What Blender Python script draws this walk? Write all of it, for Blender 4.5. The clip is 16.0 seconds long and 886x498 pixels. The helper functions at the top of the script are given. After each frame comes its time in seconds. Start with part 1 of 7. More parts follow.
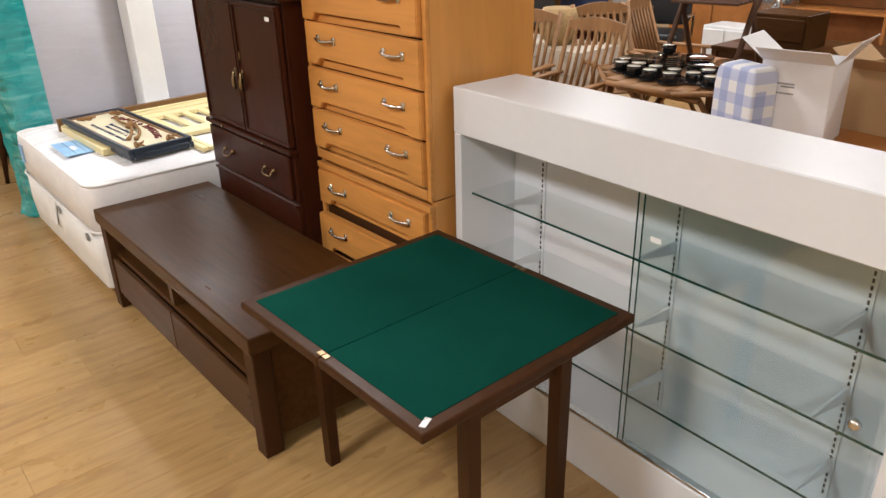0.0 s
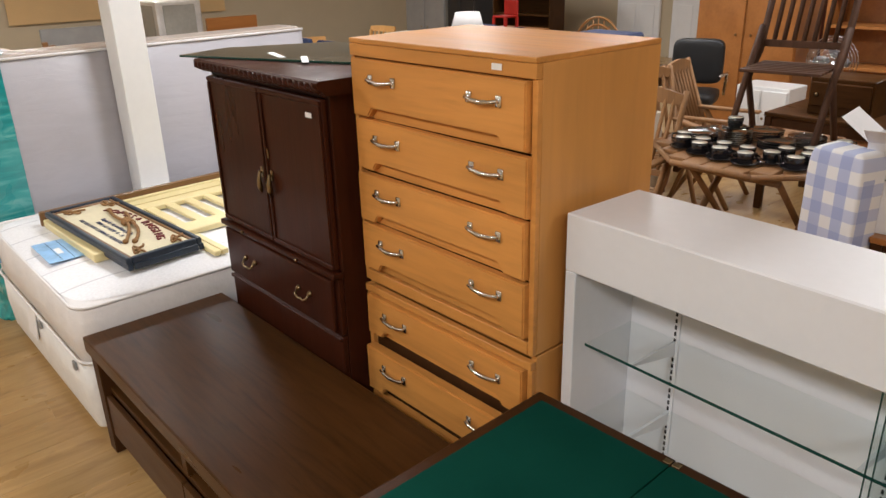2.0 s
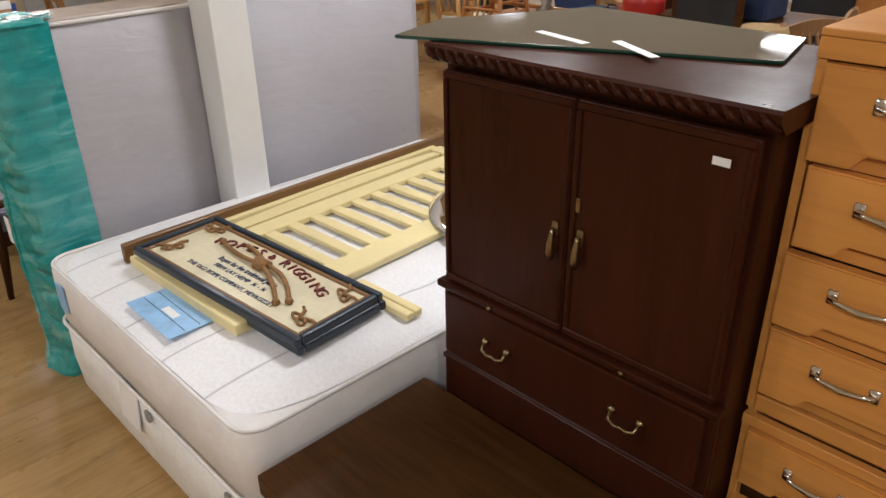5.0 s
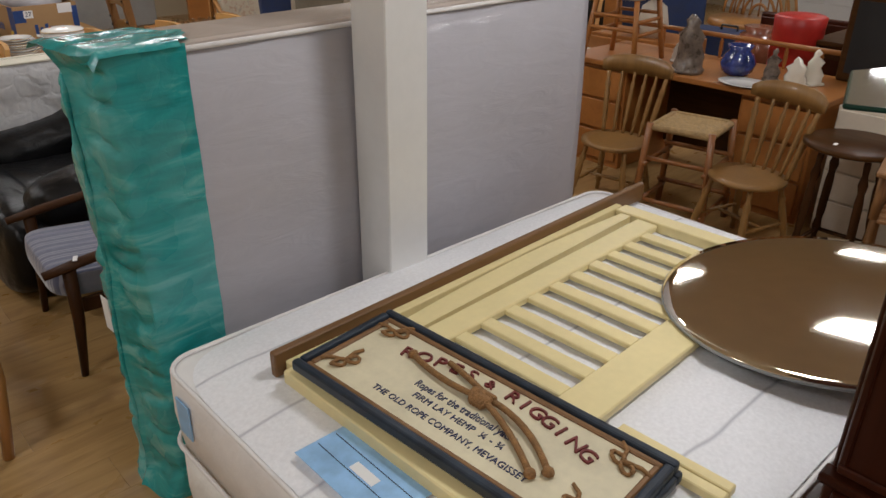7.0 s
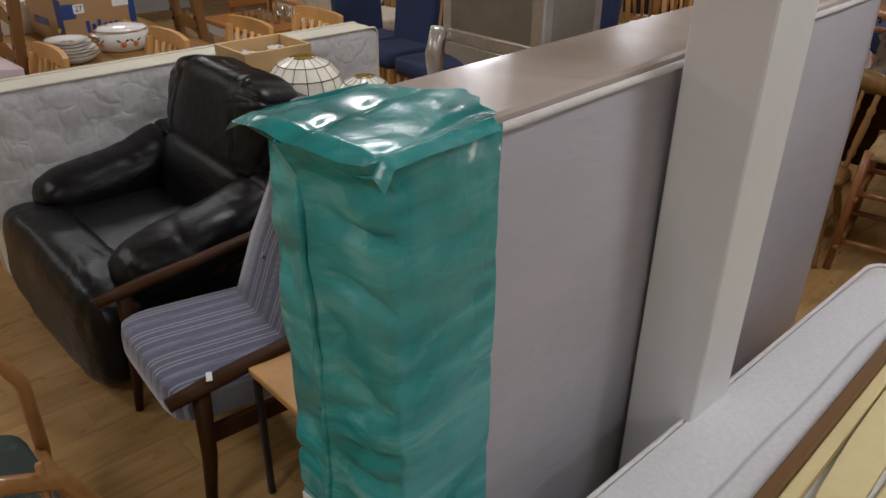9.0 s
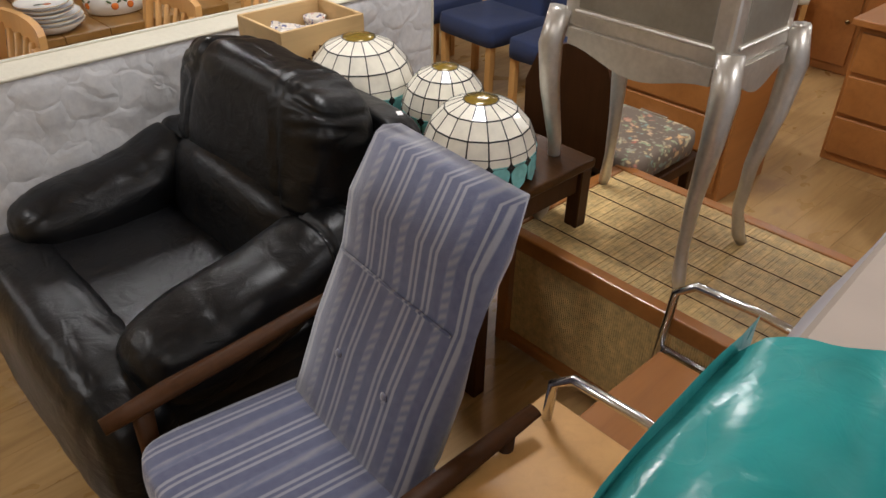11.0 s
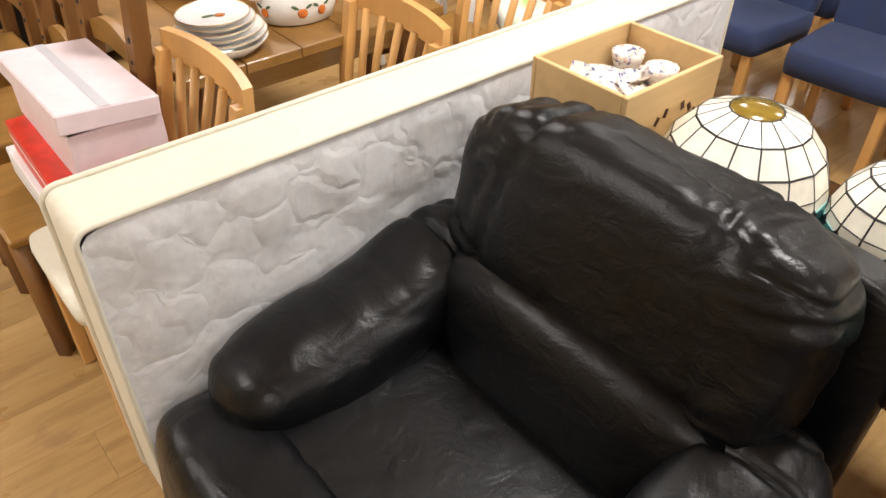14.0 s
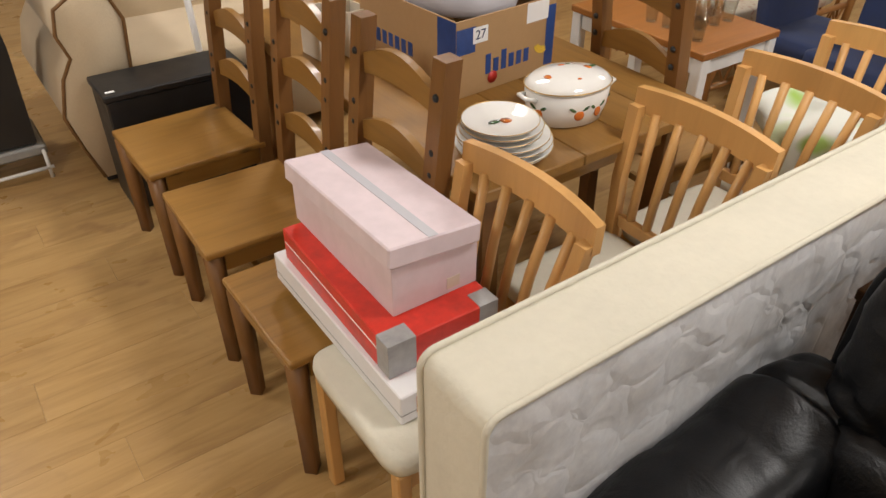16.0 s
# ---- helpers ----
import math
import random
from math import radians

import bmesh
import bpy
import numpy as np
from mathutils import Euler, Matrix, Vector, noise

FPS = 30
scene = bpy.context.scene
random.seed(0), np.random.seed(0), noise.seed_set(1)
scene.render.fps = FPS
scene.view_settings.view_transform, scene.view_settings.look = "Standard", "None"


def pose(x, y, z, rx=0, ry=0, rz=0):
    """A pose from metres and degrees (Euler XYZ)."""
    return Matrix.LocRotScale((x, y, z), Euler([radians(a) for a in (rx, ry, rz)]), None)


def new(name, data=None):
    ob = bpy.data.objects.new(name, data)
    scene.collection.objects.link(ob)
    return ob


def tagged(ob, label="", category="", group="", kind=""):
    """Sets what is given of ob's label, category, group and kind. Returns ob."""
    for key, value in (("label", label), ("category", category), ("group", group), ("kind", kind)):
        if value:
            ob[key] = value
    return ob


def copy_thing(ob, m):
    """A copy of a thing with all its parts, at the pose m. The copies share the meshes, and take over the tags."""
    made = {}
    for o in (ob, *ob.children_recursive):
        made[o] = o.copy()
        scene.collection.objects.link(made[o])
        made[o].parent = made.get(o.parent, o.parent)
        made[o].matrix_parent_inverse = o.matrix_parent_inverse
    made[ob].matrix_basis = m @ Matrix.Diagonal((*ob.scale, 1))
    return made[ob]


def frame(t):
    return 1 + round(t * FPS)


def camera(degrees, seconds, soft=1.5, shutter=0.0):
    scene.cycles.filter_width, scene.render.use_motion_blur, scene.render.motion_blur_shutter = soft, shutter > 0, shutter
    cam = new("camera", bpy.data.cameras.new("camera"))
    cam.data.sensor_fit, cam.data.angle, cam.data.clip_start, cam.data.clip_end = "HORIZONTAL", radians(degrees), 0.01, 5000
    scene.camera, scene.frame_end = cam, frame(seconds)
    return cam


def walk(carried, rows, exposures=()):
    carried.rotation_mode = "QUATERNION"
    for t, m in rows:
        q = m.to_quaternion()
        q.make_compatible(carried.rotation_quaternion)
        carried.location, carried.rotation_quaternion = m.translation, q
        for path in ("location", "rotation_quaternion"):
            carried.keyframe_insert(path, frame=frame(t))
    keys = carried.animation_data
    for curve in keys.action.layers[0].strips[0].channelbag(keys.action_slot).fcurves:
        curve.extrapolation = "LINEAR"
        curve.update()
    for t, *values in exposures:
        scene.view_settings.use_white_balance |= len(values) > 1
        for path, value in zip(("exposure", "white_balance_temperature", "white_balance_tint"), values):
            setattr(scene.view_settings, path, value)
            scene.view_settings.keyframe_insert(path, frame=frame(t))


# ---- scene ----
cam = camera(61.5, 16.0)
METRES, EYE, TILT, LEAN, TURN = 7.5, 1.744, 0.0, 0.0, -39.7
ROWS = [
    (0.0, 0.0002, -0.0015, 0.0003, -0.44, -24.65, 1.44),
    (0.5, -0.008, 0.0155, 0.0032, -0.3, -23.47, 1.24),
    (1.0, -0.006, 0.0484, 0.0043, 1.78, -21.8, 1.25),
    (1.5, -0.0175, 0.0705, 0.0077, 1.33, -22.07, 0.96),
    (2.0, -0.0427, 0.0924, 0.0108, -1.85, -21.66, 1.45),
    (2.5, -0.0586, 0.1149, 0.0113, -1.7, -22.26, 1.42),
    (3.0, -0.0719, 0.1422, 0.0123, -1.82, -23.16, 0.98),
    (3.5, -0.0954, 0.1665, 0.0113, -2.55, -24.07, 0.65),
    (4.0, -0.1288, 0.1899, 0.0125, -3.97, -25.67, 1.11),
    (6.5, -0.2271, 0.3192, 0.0064, -4.79, -27.09, 0.56),
    (7.0, -0.252, 0.3514, 0.0036, -2.93, -26.23, -0.44),
    (7.5, -0.2836, 0.3757, 0.0053, -3.58, -26.1, 0.62),
    (8.0, -0.303, 0.4016, 0.0038, -3.45, -26.99, 0.58),
    (8.5, -0.319, 0.4341, 0.005, -1.27, -26.54, -0.06),
    (9.0, -0.3451, 0.4731, 0.0011, -2.9, -28.18, -0.48),
    (9.5, -0.3668, 0.5052, 0.0002, -4.76, -29.76, -0.49),
    (12.0, -0.4118, 0.6402, -0.004, -2.79, -35.93, -0.73),
    (12.5, -0.4364, 0.6651, -0.0074, -3.18, -36.49, -0.86),
    (13.0, -0.4538, 0.6821, -0.0095, -1.95, -37.32, -1.8),
    (13.5, -0.4611, 0.7012, -0.0108, -0.26, -39.76, -1.33),
    (14.0, -0.4914, 0.7289, -0.0096, -0.12, -38.49, -0.53),
    (14.5, -0.5144, 0.745, -0.0074, 2.67, -37.48, -1.77),
    (15.0, -0.5229, 0.7544, -0.0053, 6.31, -37.04, -1.09),
    (15.5, -0.5437, 0.7619, -0.003, 8.9, -36.23, -0.32),
    (16.0, -0.5774, 0.7657, 0.0012, 4.86, -36.01, -0.02),
]
EXPOSURES = [(0.0, 0.18, 6200, 10), (2.0, -0.08, 6250, 10), (4.0, -0.27, 6200, 10), (6.5, -0.82, 6250, 10), (7.0, -0.97, 6250, 10), (8.0, -1.2, 6200, 10), (9.7, -1.15, 6150, 12), (11.8, -0.2, 6500, 10), (12.5, -0.1, 6600, 10), (13.5, 0.12, 6600, 10), (14.0, 0.25, 6600, 10), (14.5, 0.32, 6650, 10), (15.2, 0.02, 6700, 10), (16.0, -0.42, 6650, 10)]
walk(cam, [(t, pose(0, 0, EYE, TILT, LEAN, TURN) @ pose(METRES * x, METRES * y, METRES * z, 90 + pitch, roll, yaw)) for t, x, y, z, yaw, pitch, roll in ROWS], EXPOSURES)

# ---- world and lights ----
world = bpy.data.worlds.new("world")
scene.world = world
world.use_nodes = True
world.node_tree.nodes["Background"].inputs[0].default_value = (0.9, 0.85, 0.75, 1)
world.node_tree.nodes["Background"].inputs[1].default_value = 0.15
CEIL = 3.1
# Mirror places (5.85, 4.65) and (6.2, 6.95); other lamps are added to balance brightness.
LIGHTS = [(-1.1, -1.6, 64), (-1.1, 1.5, 70), (-1.1, 5.0, 42), (-1.1, 8.8, 64), (-1.1, 11.6, 60), (2.4, -1.6, 42), (2.4, 3.8, 55), (2.4, 7.2, 62), (2.4, 10.6, 60),
          (5.95, 0.0, 38), (5.95, 2.3, 38), (5.85, 4.65, 38), (6.2, 6.95, 38), (5.95, 10.0, 38), (9.5, 1.2, 38), (9.5, 5.8, 38), (9.5, 10.4, 38)]
for lx, ly, watts in LIGHTS:
    ld = bpy.data.lights.new("ceiling_lamp", "AREA")
    ld.shape, ld.size, ld.size_y = "RECTANGLE", 0.56, 0.56
    ld.energy, ld.color = watts, (1.0, 0.98, 0.96)
    lo = new("ceiling_lamp", ld)
    lo.matrix_world = pose(lx, ly, CEIL - 0.075)


# ---- materials ----
def nodes_of(name, rough=0.5, metal=0.0, coat=0.0):
    m = bpy.data.materials.new(name)
    m.use_nodes = True
    nt = m.node_tree
    b = nt.nodes["Principled BSDF"]
    b.inputs["Roughness"].default_value = rough
    b.inputs["Metallic"].default_value = metal
    b.inputs["Coat Weight"].default_value = coat
    return m, nt, b


def texco(nt, scale=(1, 1, 1), rot=(0, 0, 0), shift=True):
    tc = nt.nodes.new("ShaderNodeTexCoord")
    mp = nt.nodes.new("ShaderNodeMapping")
    mp.inputs["Scale"].default_value = scale
    mp.inputs["Rotation"].default_value = [radians(a) for a in rot]
    nt.links.new(tc.outputs["Object"], mp.inputs["Vector"])
    if shift:
        oi = nt.nodes.new("ShaderNodeObjectInfo")
        mul = nt.nodes.new("ShaderNodeMath")
        mul.operation = "MULTIPLY"
        mul.inputs[1].default_value = 37.0
        nt.links.new(oi.outputs["Random"], mul.inputs[0])
        nt.links.new(mul.outputs[0], mp.inputs["Location"])
    return mp.outputs["Vector"]


def tex_noise(nt, vec, scale, detail=4, rough=0.55, dist=0.0):
    n = nt.nodes.new("ShaderNodeTexNoise")
    n.inputs["Scale"].default_value = scale
    n.inputs["Detail"].default_value = detail
    n.inputs["Roughness"].default_value = rough
    n.inputs["Distortion"].default_value = dist
    nt.links.new(vec, n.inputs["Vector"])
    return n.outputs["Fac"]


def ramp(nt, fac, stops):
    r = nt.nodes.new("ShaderNodeValToRGB")
    el = r.color_ramp.elements
    while len(el) < len(stops):
        el.new(0.5)
    for e, (p, c) in zip(el, stops):
        e.position, e.color = p, (*c, 1)
    nt.links.new(fac, r.inputs["Fac"])
    return r.outputs["Color"]


def mixc(nt, fac, a, b, mode="MIX"):
    x = nt.nodes.new("ShaderNodeMix")
    x.data_type, x.blend_type = "RGBA", mode
    for sock, v in ((x.inputs[0], fac), (x.inputs[6], a), (x.inputs[7], b)):
        if isinstance(v, (int, float)):
            sock.default_value = v
        elif isinstance(v, tuple):
            sock.default_value = (*v, 1)
        else:
            nt.links.new(v, sock)
    return x.outputs[2]


def bump(nt, b, height, strength, dist=0.01):
    n = nt.nodes.new("ShaderNodeBump")
    n.inputs["Strength"].default_value = strength
    n.inputs["Distance"].default_value = dist
    nt.links.new(height, n.inputs["Height"])
    nt.links.new(n.outputs["Normal"], b.inputs["Normal"])
    return n


def mul_c(c, f):
    return tuple(min(1, v * f) for v in c)


def wood(name, col, rough=0.4, axis="y", grain=1.0, contrast=0.35, coat=0.1, knots=False):
    m, nt, b = nodes_of(name, rough, 0, coat)
    sc = {"x": (1.2, 14, 14), "y": (14, 1.2, 14), "z": (14, 14, 1.2)}[axis]
    v = texco(nt, sc)
    g = tex_noise(nt, v, 3.0 * grain, 6, 0.6, 0.6)
    big = tex_noise(nt, texco(nt, {"x": (0.6, 3, 3), "y": (3, 0.6, 3), "z": (3, 3, 0.6)}[axis]), 1.6, 3)
    c = ramp(nt, g, [(0.3, mul_c(col, 1 - contrast)), (0.5, col), (0.72, mul_c(col, 1 + contrast * 0.6))])
    c = mixc(nt, 0.45, c, ramp(nt, big, [(0.35, mul_c(col, 0.72)), (0.65, mul_c(col, 1.22))]))
    if knots:
        vo = nt.nodes.new("ShaderNodeTexVoronoi")
        vo.inputs["Scale"].default_value = 4.2
        nt.links.new(texco(nt, {"x": (0.55, 1.3, 1.3), "y": (1.3, 0.55, 1.3), "z": (1.3, 1.3, 0.55)}[axis]), vo.inputs["Vector"])
        k = ramp(nt, vo.outputs["Distance"], [(0.05, (1, 1, 1)), (0.10, (0, 0, 0))])
        c = mixc(nt, k, c, mul_c(col, 0.22))
    nt.links.new(c, b.inputs["Base Color"])
    bump(nt, b, g, 0.12, 0.004)
    rr = ramp(nt, big, [(0.3, (rough * 0.8,) * 3), (0.7, (min(1, rough * 1.25),) * 3)])
    nt.links.new(rr, b.inputs["Roughness"])
    b.inputs["Specular IOR Level"].default_value = 0.13 if max(col) < 0.1 else 0.4
    return m


def surf(name, col, rough=0.5, var=0.15, scale=6.0, bstr=0.1, bscale=60.0, metal=0.0, coat=0.0, sheen=0.0, bdist=0.004):
    m, nt, b = nodes_of(name, rough, metal, coat)
    v = texco(nt)
    n1 = tex_noise(nt, v, scale, 4)
    n2 = tex_noise(nt, v, bscale, 3)
    c = ramp(nt, n1, [(0.3, mul_c(col, 1 - var)), (0.7, mul_c(col, 1 + var))])
    c = mixc(nt, 0.25, c, ramp(nt, n2, [(0.35, mul_c(col, 1 - var)), (0.65, mul_c(col, 1 + var))]))
    nt.links.new(c, b.inputs["Base Color"])
    b.inputs["Sheen Weight"].default_value = sheen
    if bstr:
        bump(nt, b, n2, bstr, bdist)
    rr = ramp(nt, n1, [(0.3, (rough * 0.85,) * 3), (0.7, (min(1, rough * 1.15),) * 3)])
    nt.links.new(rr, b.inputs["Roughness"])
    return m


def leather():
    m, nt, b = nodes_of("black_leather", 0.4)
    b.inputs["Specular IOR Level"].default_value = 0.3
    v = texco(nt)
    fine = tex_noise(nt, v, 260, 2)
    fold = tex_noise(nt, texco(nt, (1, 1, 1.6)), 13, 4, 0.5, 0.8)
    worn = tex_noise(nt, v, 5, 3)
    nt.links.new(ramp(nt, worn, [(0.3, (0.0018, 0.0019, 0.0024)), (0.7, (0.004, 0.004, 0.0048))]), b.inputs["Base Color"])
    bump(nt, b, mixc(nt, 0.1, fold, fine), 0.28, 0.018)
    nt.links.new(ramp(nt, worn, [(0.3, (0.31,) * 3), (0.7, (0.43,) * 3)]), b.inputs["Roughness"])
    return m


def quilt():
    m, nt, b = nodes_of("quilted_ticking", 0.55)
    v = texco(nt)
    vo = nt.nodes.new("ShaderNodeTexVoronoi")
    vo.feature = "DISTANCE_TO_EDGE"
    vo.inputs["Scale"].default_value = 10
    dn = nt.nodes.new("ShaderNodeTexNoise")
    dn.inputs["Scale"].default_value = 9
    nt.links.new(v, dn.inputs["Vector"])
    nt.links.new(mixc(nt, 0.12, v, dn.outputs["Color"]), vo.inputs["Vector"])
    n = tex_noise(nt, v, 40, 3)
    nt.links.new(ramp(nt, n, [(0.3, (0.56, 0.56, 0.58)), (0.7, (0.66, 0.66, 0.67))]), b.inputs["Base Color"])
    inv = ramp(nt, vo.outputs["Distance"], [(0.0, (0, 0, 0)), (0.16, (0.75, 0.75, 0.75)), (0.5, (1, 1, 1))])
    bump(nt, b, mixc(nt, 0.35, inv, tex_noise(nt, v, 22, 3)), 0.22, 0.02)
    b.inputs["Sheen Weight"].default_value = 0.2
    return m


def ticking(name, col, line, axis, period, soft=0.02):
    """White mattress cloth with thin lines sewn across it."""
    m, nt, b = nodes_of(name, 0.7)
    v = texco(nt, shift=False)
    sx = nt.nodes.new("ShaderNodeSeparateXYZ")
    nt.links.new(v, sx.inputs[0])
    wob = tex_noise(nt, v, 2.2, 2)
    ad = nt.nodes.new("ShaderNodeMath")
    ad.operation = "MULTIPLY_ADD"
    ad.inputs[1].default_value = 0.05
    nt.links.new(wob, ad.inputs[0])
    nt.links.new(sx.outputs["XYZ".index(axis.upper())], ad.inputs[2])
    pm = nt.nodes.new("ShaderNodeMath")
    pm.operation = "PINGPONG"
    pm.inputs[1].default_value = period / 2
    nt.links.new(ad.outputs[0], pm.inputs[0])
    ln = ramp(nt, pm.outputs[0], [(0.0, (1, 1, 1)), (soft * 0.35, (0, 0, 0))])
    n = tex_noise(nt, v, 90, 3)
    base = ramp(nt, n, [(0.3, mul_c(col, 0.94)), (0.7, mul_c(col, 1.05))])
    nt.links.new(mixc(nt, ln, base, line), b.inputs["Base Color"])
    bm_ = mixc(nt, 0.3, tex_noise(nt, v, 9, 3), n)
    bump(nt, b, mixc(nt, ln, bm_, (0.0, 0.0, 0.0)), 0.35, 0.015)
    return m


def striped():
    """Blue woven cloth with pale double stripes and cable bands along the local z and x axes; stripes step along y."""
    m, nt, b = nodes_of("striped_blue_cloth", 0.85)
    v = texco(nt, shift=False)
    sx = nt.nodes.new("ShaderNodeSeparateXYZ")
    nt.links.new(v, sx.inputs[0])
    pm = nt.nodes.new("ShaderNodeMath")
    pm.operation = "PINGPONG"
    pm.inputs[1].default_value = 0.078
    nt.links.new(sx.outputs[1], pm.inputs[0])
    sc = nt.nodes.new("ShaderNodeMath")
    sc.operation = "MULTIPLY"
    sc.inputs[1].default_value = 1 / 0.078
    nt.links.new(pm.outputs[0], sc.inputs[0])
    f = sc.outputs[0]
    dark, mid, pale = (0.075, 0.085, 0.155), (0.115, 0.125, 0.20), (0.27, 0.27, 0.31)
    st = ramp(nt, f, [(0.0, mid), (0.16, mid), (0.20, dark), (0.52, dark), (0.55, pale), (0.63, pale), (0.66, dark)])
    st2 = ramp(nt, f, [(0.74, (0, 0, 0)), (0.77, (1, 1, 1)), (0.84, (1, 1, 1)), (0.87, (0, 0, 0))])
    c = mixc(nt, st2, st, pale)
    wv = nt.nodes.new("ShaderNodeTexWave")
    wv.inputs["Scale"].default_value = 16
    wv.inputs["Distortion"].default_value = 1.5
    wv.bands_direction = "Z"
    nt.links.new(texco(nt, (1, 1, 1), (38, 0, 0), False), wv.inputs["Vector"])
    cab = ramp(nt, f, [(0.0, (1, 1, 1)), (0.12, (1, 1, 1)), (0.15, (0, 0, 0))])
    wb = mixc(nt, 1.0, cab, wv.outputs["Color"], "MULTIPLY")
    c = mixc(nt, wb, c, mul_c(pale, 0.8))
    wn = tex_noise(nt, v, 420, 2)
    wl = tex_noise(nt, v, 55, 3)
    c = mixc(nt, 0.15, c, ramp(nt, wl, [(0.35, (0.06, 0.07, 0.13)), (0.65, (0.2, 0.2, 0.28))]))
    nt.links.new(c, b.inputs["Base Color"])
    bump(nt, b, mixc(nt, 0.5, wn, wl), 0.4, 0.004)
    b.inputs["Sheen Weight"].default_value = 0.5
    return m


def film(name, col, rough, var, transl=0.0):
    m, nt, b = nodes_of(name, rough, 0, 0.08)
    v = texco(nt, (1.2, 1.2, 4.5), (0, 18, 0))
    w = tex_noise(nt, v, 4.2, 4, 0.55, 0.8)
    big = tex_noise(nt, texco(nt), 2.0, 3)
    nt.links.new(mixc(nt, 0.5, ramp(nt, w, [(0.3, mul_c(col, 1 - var)), (0.72, mul_c(col, 1 + var))]),
                      ramp(nt, big, [(0.3, mul_c(col, 1 - var)), (0.7, mul_c(col, 1 + var))])), b.inputs["Base Color"])
    bump(nt, b, w, 0.16, 0.02)
    return m


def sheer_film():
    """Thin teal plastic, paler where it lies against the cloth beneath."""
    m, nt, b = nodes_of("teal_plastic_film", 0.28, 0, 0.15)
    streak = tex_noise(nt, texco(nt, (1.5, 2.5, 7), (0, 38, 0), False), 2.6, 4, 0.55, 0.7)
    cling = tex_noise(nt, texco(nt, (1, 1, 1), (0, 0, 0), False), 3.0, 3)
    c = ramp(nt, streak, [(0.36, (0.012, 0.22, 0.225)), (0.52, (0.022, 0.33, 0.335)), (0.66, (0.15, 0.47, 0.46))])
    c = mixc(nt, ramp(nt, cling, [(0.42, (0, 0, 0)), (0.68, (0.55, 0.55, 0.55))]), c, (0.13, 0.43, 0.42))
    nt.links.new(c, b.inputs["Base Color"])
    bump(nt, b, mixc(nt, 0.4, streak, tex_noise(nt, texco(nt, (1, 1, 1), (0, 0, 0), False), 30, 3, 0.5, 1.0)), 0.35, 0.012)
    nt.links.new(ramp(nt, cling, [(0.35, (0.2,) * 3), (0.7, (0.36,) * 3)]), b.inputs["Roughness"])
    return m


def checks():
    m, nt, b = nodes_of("blue_check_cloth", 0.8)
    v = texco(nt, shift=False)
    sx = nt.nodes.new("ShaderNodeSeparateXYZ")
    nt.links.new(v, sx.inputs[0])
    outs = []
    for ax in (1, 2):
        pm = nt.nodes.new("ShaderNodeMath")
        pm.operation = "PINGPONG"
        pm.inputs[1].default_value = 0.06
        nt.links.new(sx.outputs[ax], pm.inputs[0])
        gt = nt.nodes.new("ShaderNodeMath")
        gt.operation = "GREATER_THAN"
        gt.inputs[1].default_value = 0.03
        nt.links.new(pm.outputs[0], gt.inputs[0])
        outs.append(gt.outputs[0])
    a = mixc(nt, outs[0], (0.75, 0.75, 0.76), (0.42, 0.47, 0.66))
    c = mixc(nt, outs[1], a, mixc(nt, outs[0], (0.50, 0.54, 0.70), (0.34, 0.39, 0.62)))
    nt.links.new(c, b.inputs["Base Color"])
    bump(nt, b, tex_noise(nt, v, 200, 2), 0.3, 0.003)
    return m


def floral(name, base, cols, scale=22):
    m, nt, b = nodes_of(name, 0.85)
    v = texco(nt)
    vo = nt.nodes.new("ShaderNodeTexVoronoi")
    vo.inputs["Scale"].default_value = scale
    dn = nt.nodes.new("ShaderNodeTexNoise")
    dn.inputs["Scale"].default_value = scale * 0.8
    nt.links.new(v, dn.inputs["Vector"])
    nt.links.new(mixc(nt, 0.12, v, dn.outputs["Color"]), vo.inputs["Vector"])
    sp = nt.nodes.new("ShaderNodeSeparateColor")
    nt.links.new(vo.outputs["Color"], sp.inputs[0])
    stops = [(i / len(cols), c) for i, c in enumerate(cols)]
    c = ramp(nt, sp.outputs[0], stops)
    k = ramp(nt, vo.outputs["Distance"], [(0.25, (1, 1, 1)), (0.5, (0, 0, 0))])
    nt.links.new(mixc(nt, k, base, c), b.inputs["Base Color"])
    bump(nt, b, tex_noise(nt, v, 250, 2), 0.3, 0.003)
    return m


def glass(name, col=(0.93, 0.97, 0.95), rough=0.0):
    m, nt, b = nodes_of(name, rough)
    out = nt.nodes["Material Output"]
    tr = nt.nodes.new("ShaderNodeBsdfTransparent")
    tr.inputs[0].default_value = (*col, 1)
    gl = nt.nodes.new("ShaderNodeBsdfGlossy")
    gl.inputs["Roughness"].default_value = 0.02
    lw = nt.nodes.new("ShaderNodeLayerWeight")
    pw = nt.nodes.new("ShaderNodeMath")
    pw.operation = "POWER"
    pw.inputs[1].default_value = 4.0
    nt.links.new(lw.outputs["Facing"], pw.inputs[0])
    fr = nt.nodes.new("ShaderNodeMath")
    fr.operation = "MULTIPLY_ADD"
    fr.inputs[1].default_value, fr.inputs[2].default_value = 0.6, 0.035
    nt.links.new(pw.outputs[0], fr.inputs[0])
    mx = nt.nodes.new("ShaderNodeMixShader")
    nt.links.new(fr.outputs[0], mx.inputs[0])
    nt.links.new(tr.outputs[0], mx.inputs[1])
    nt.links.new(gl.outputs[0], mx.inputs[2])
    nt.links.new(mx.outputs[0], out.inputs[0])
    return m


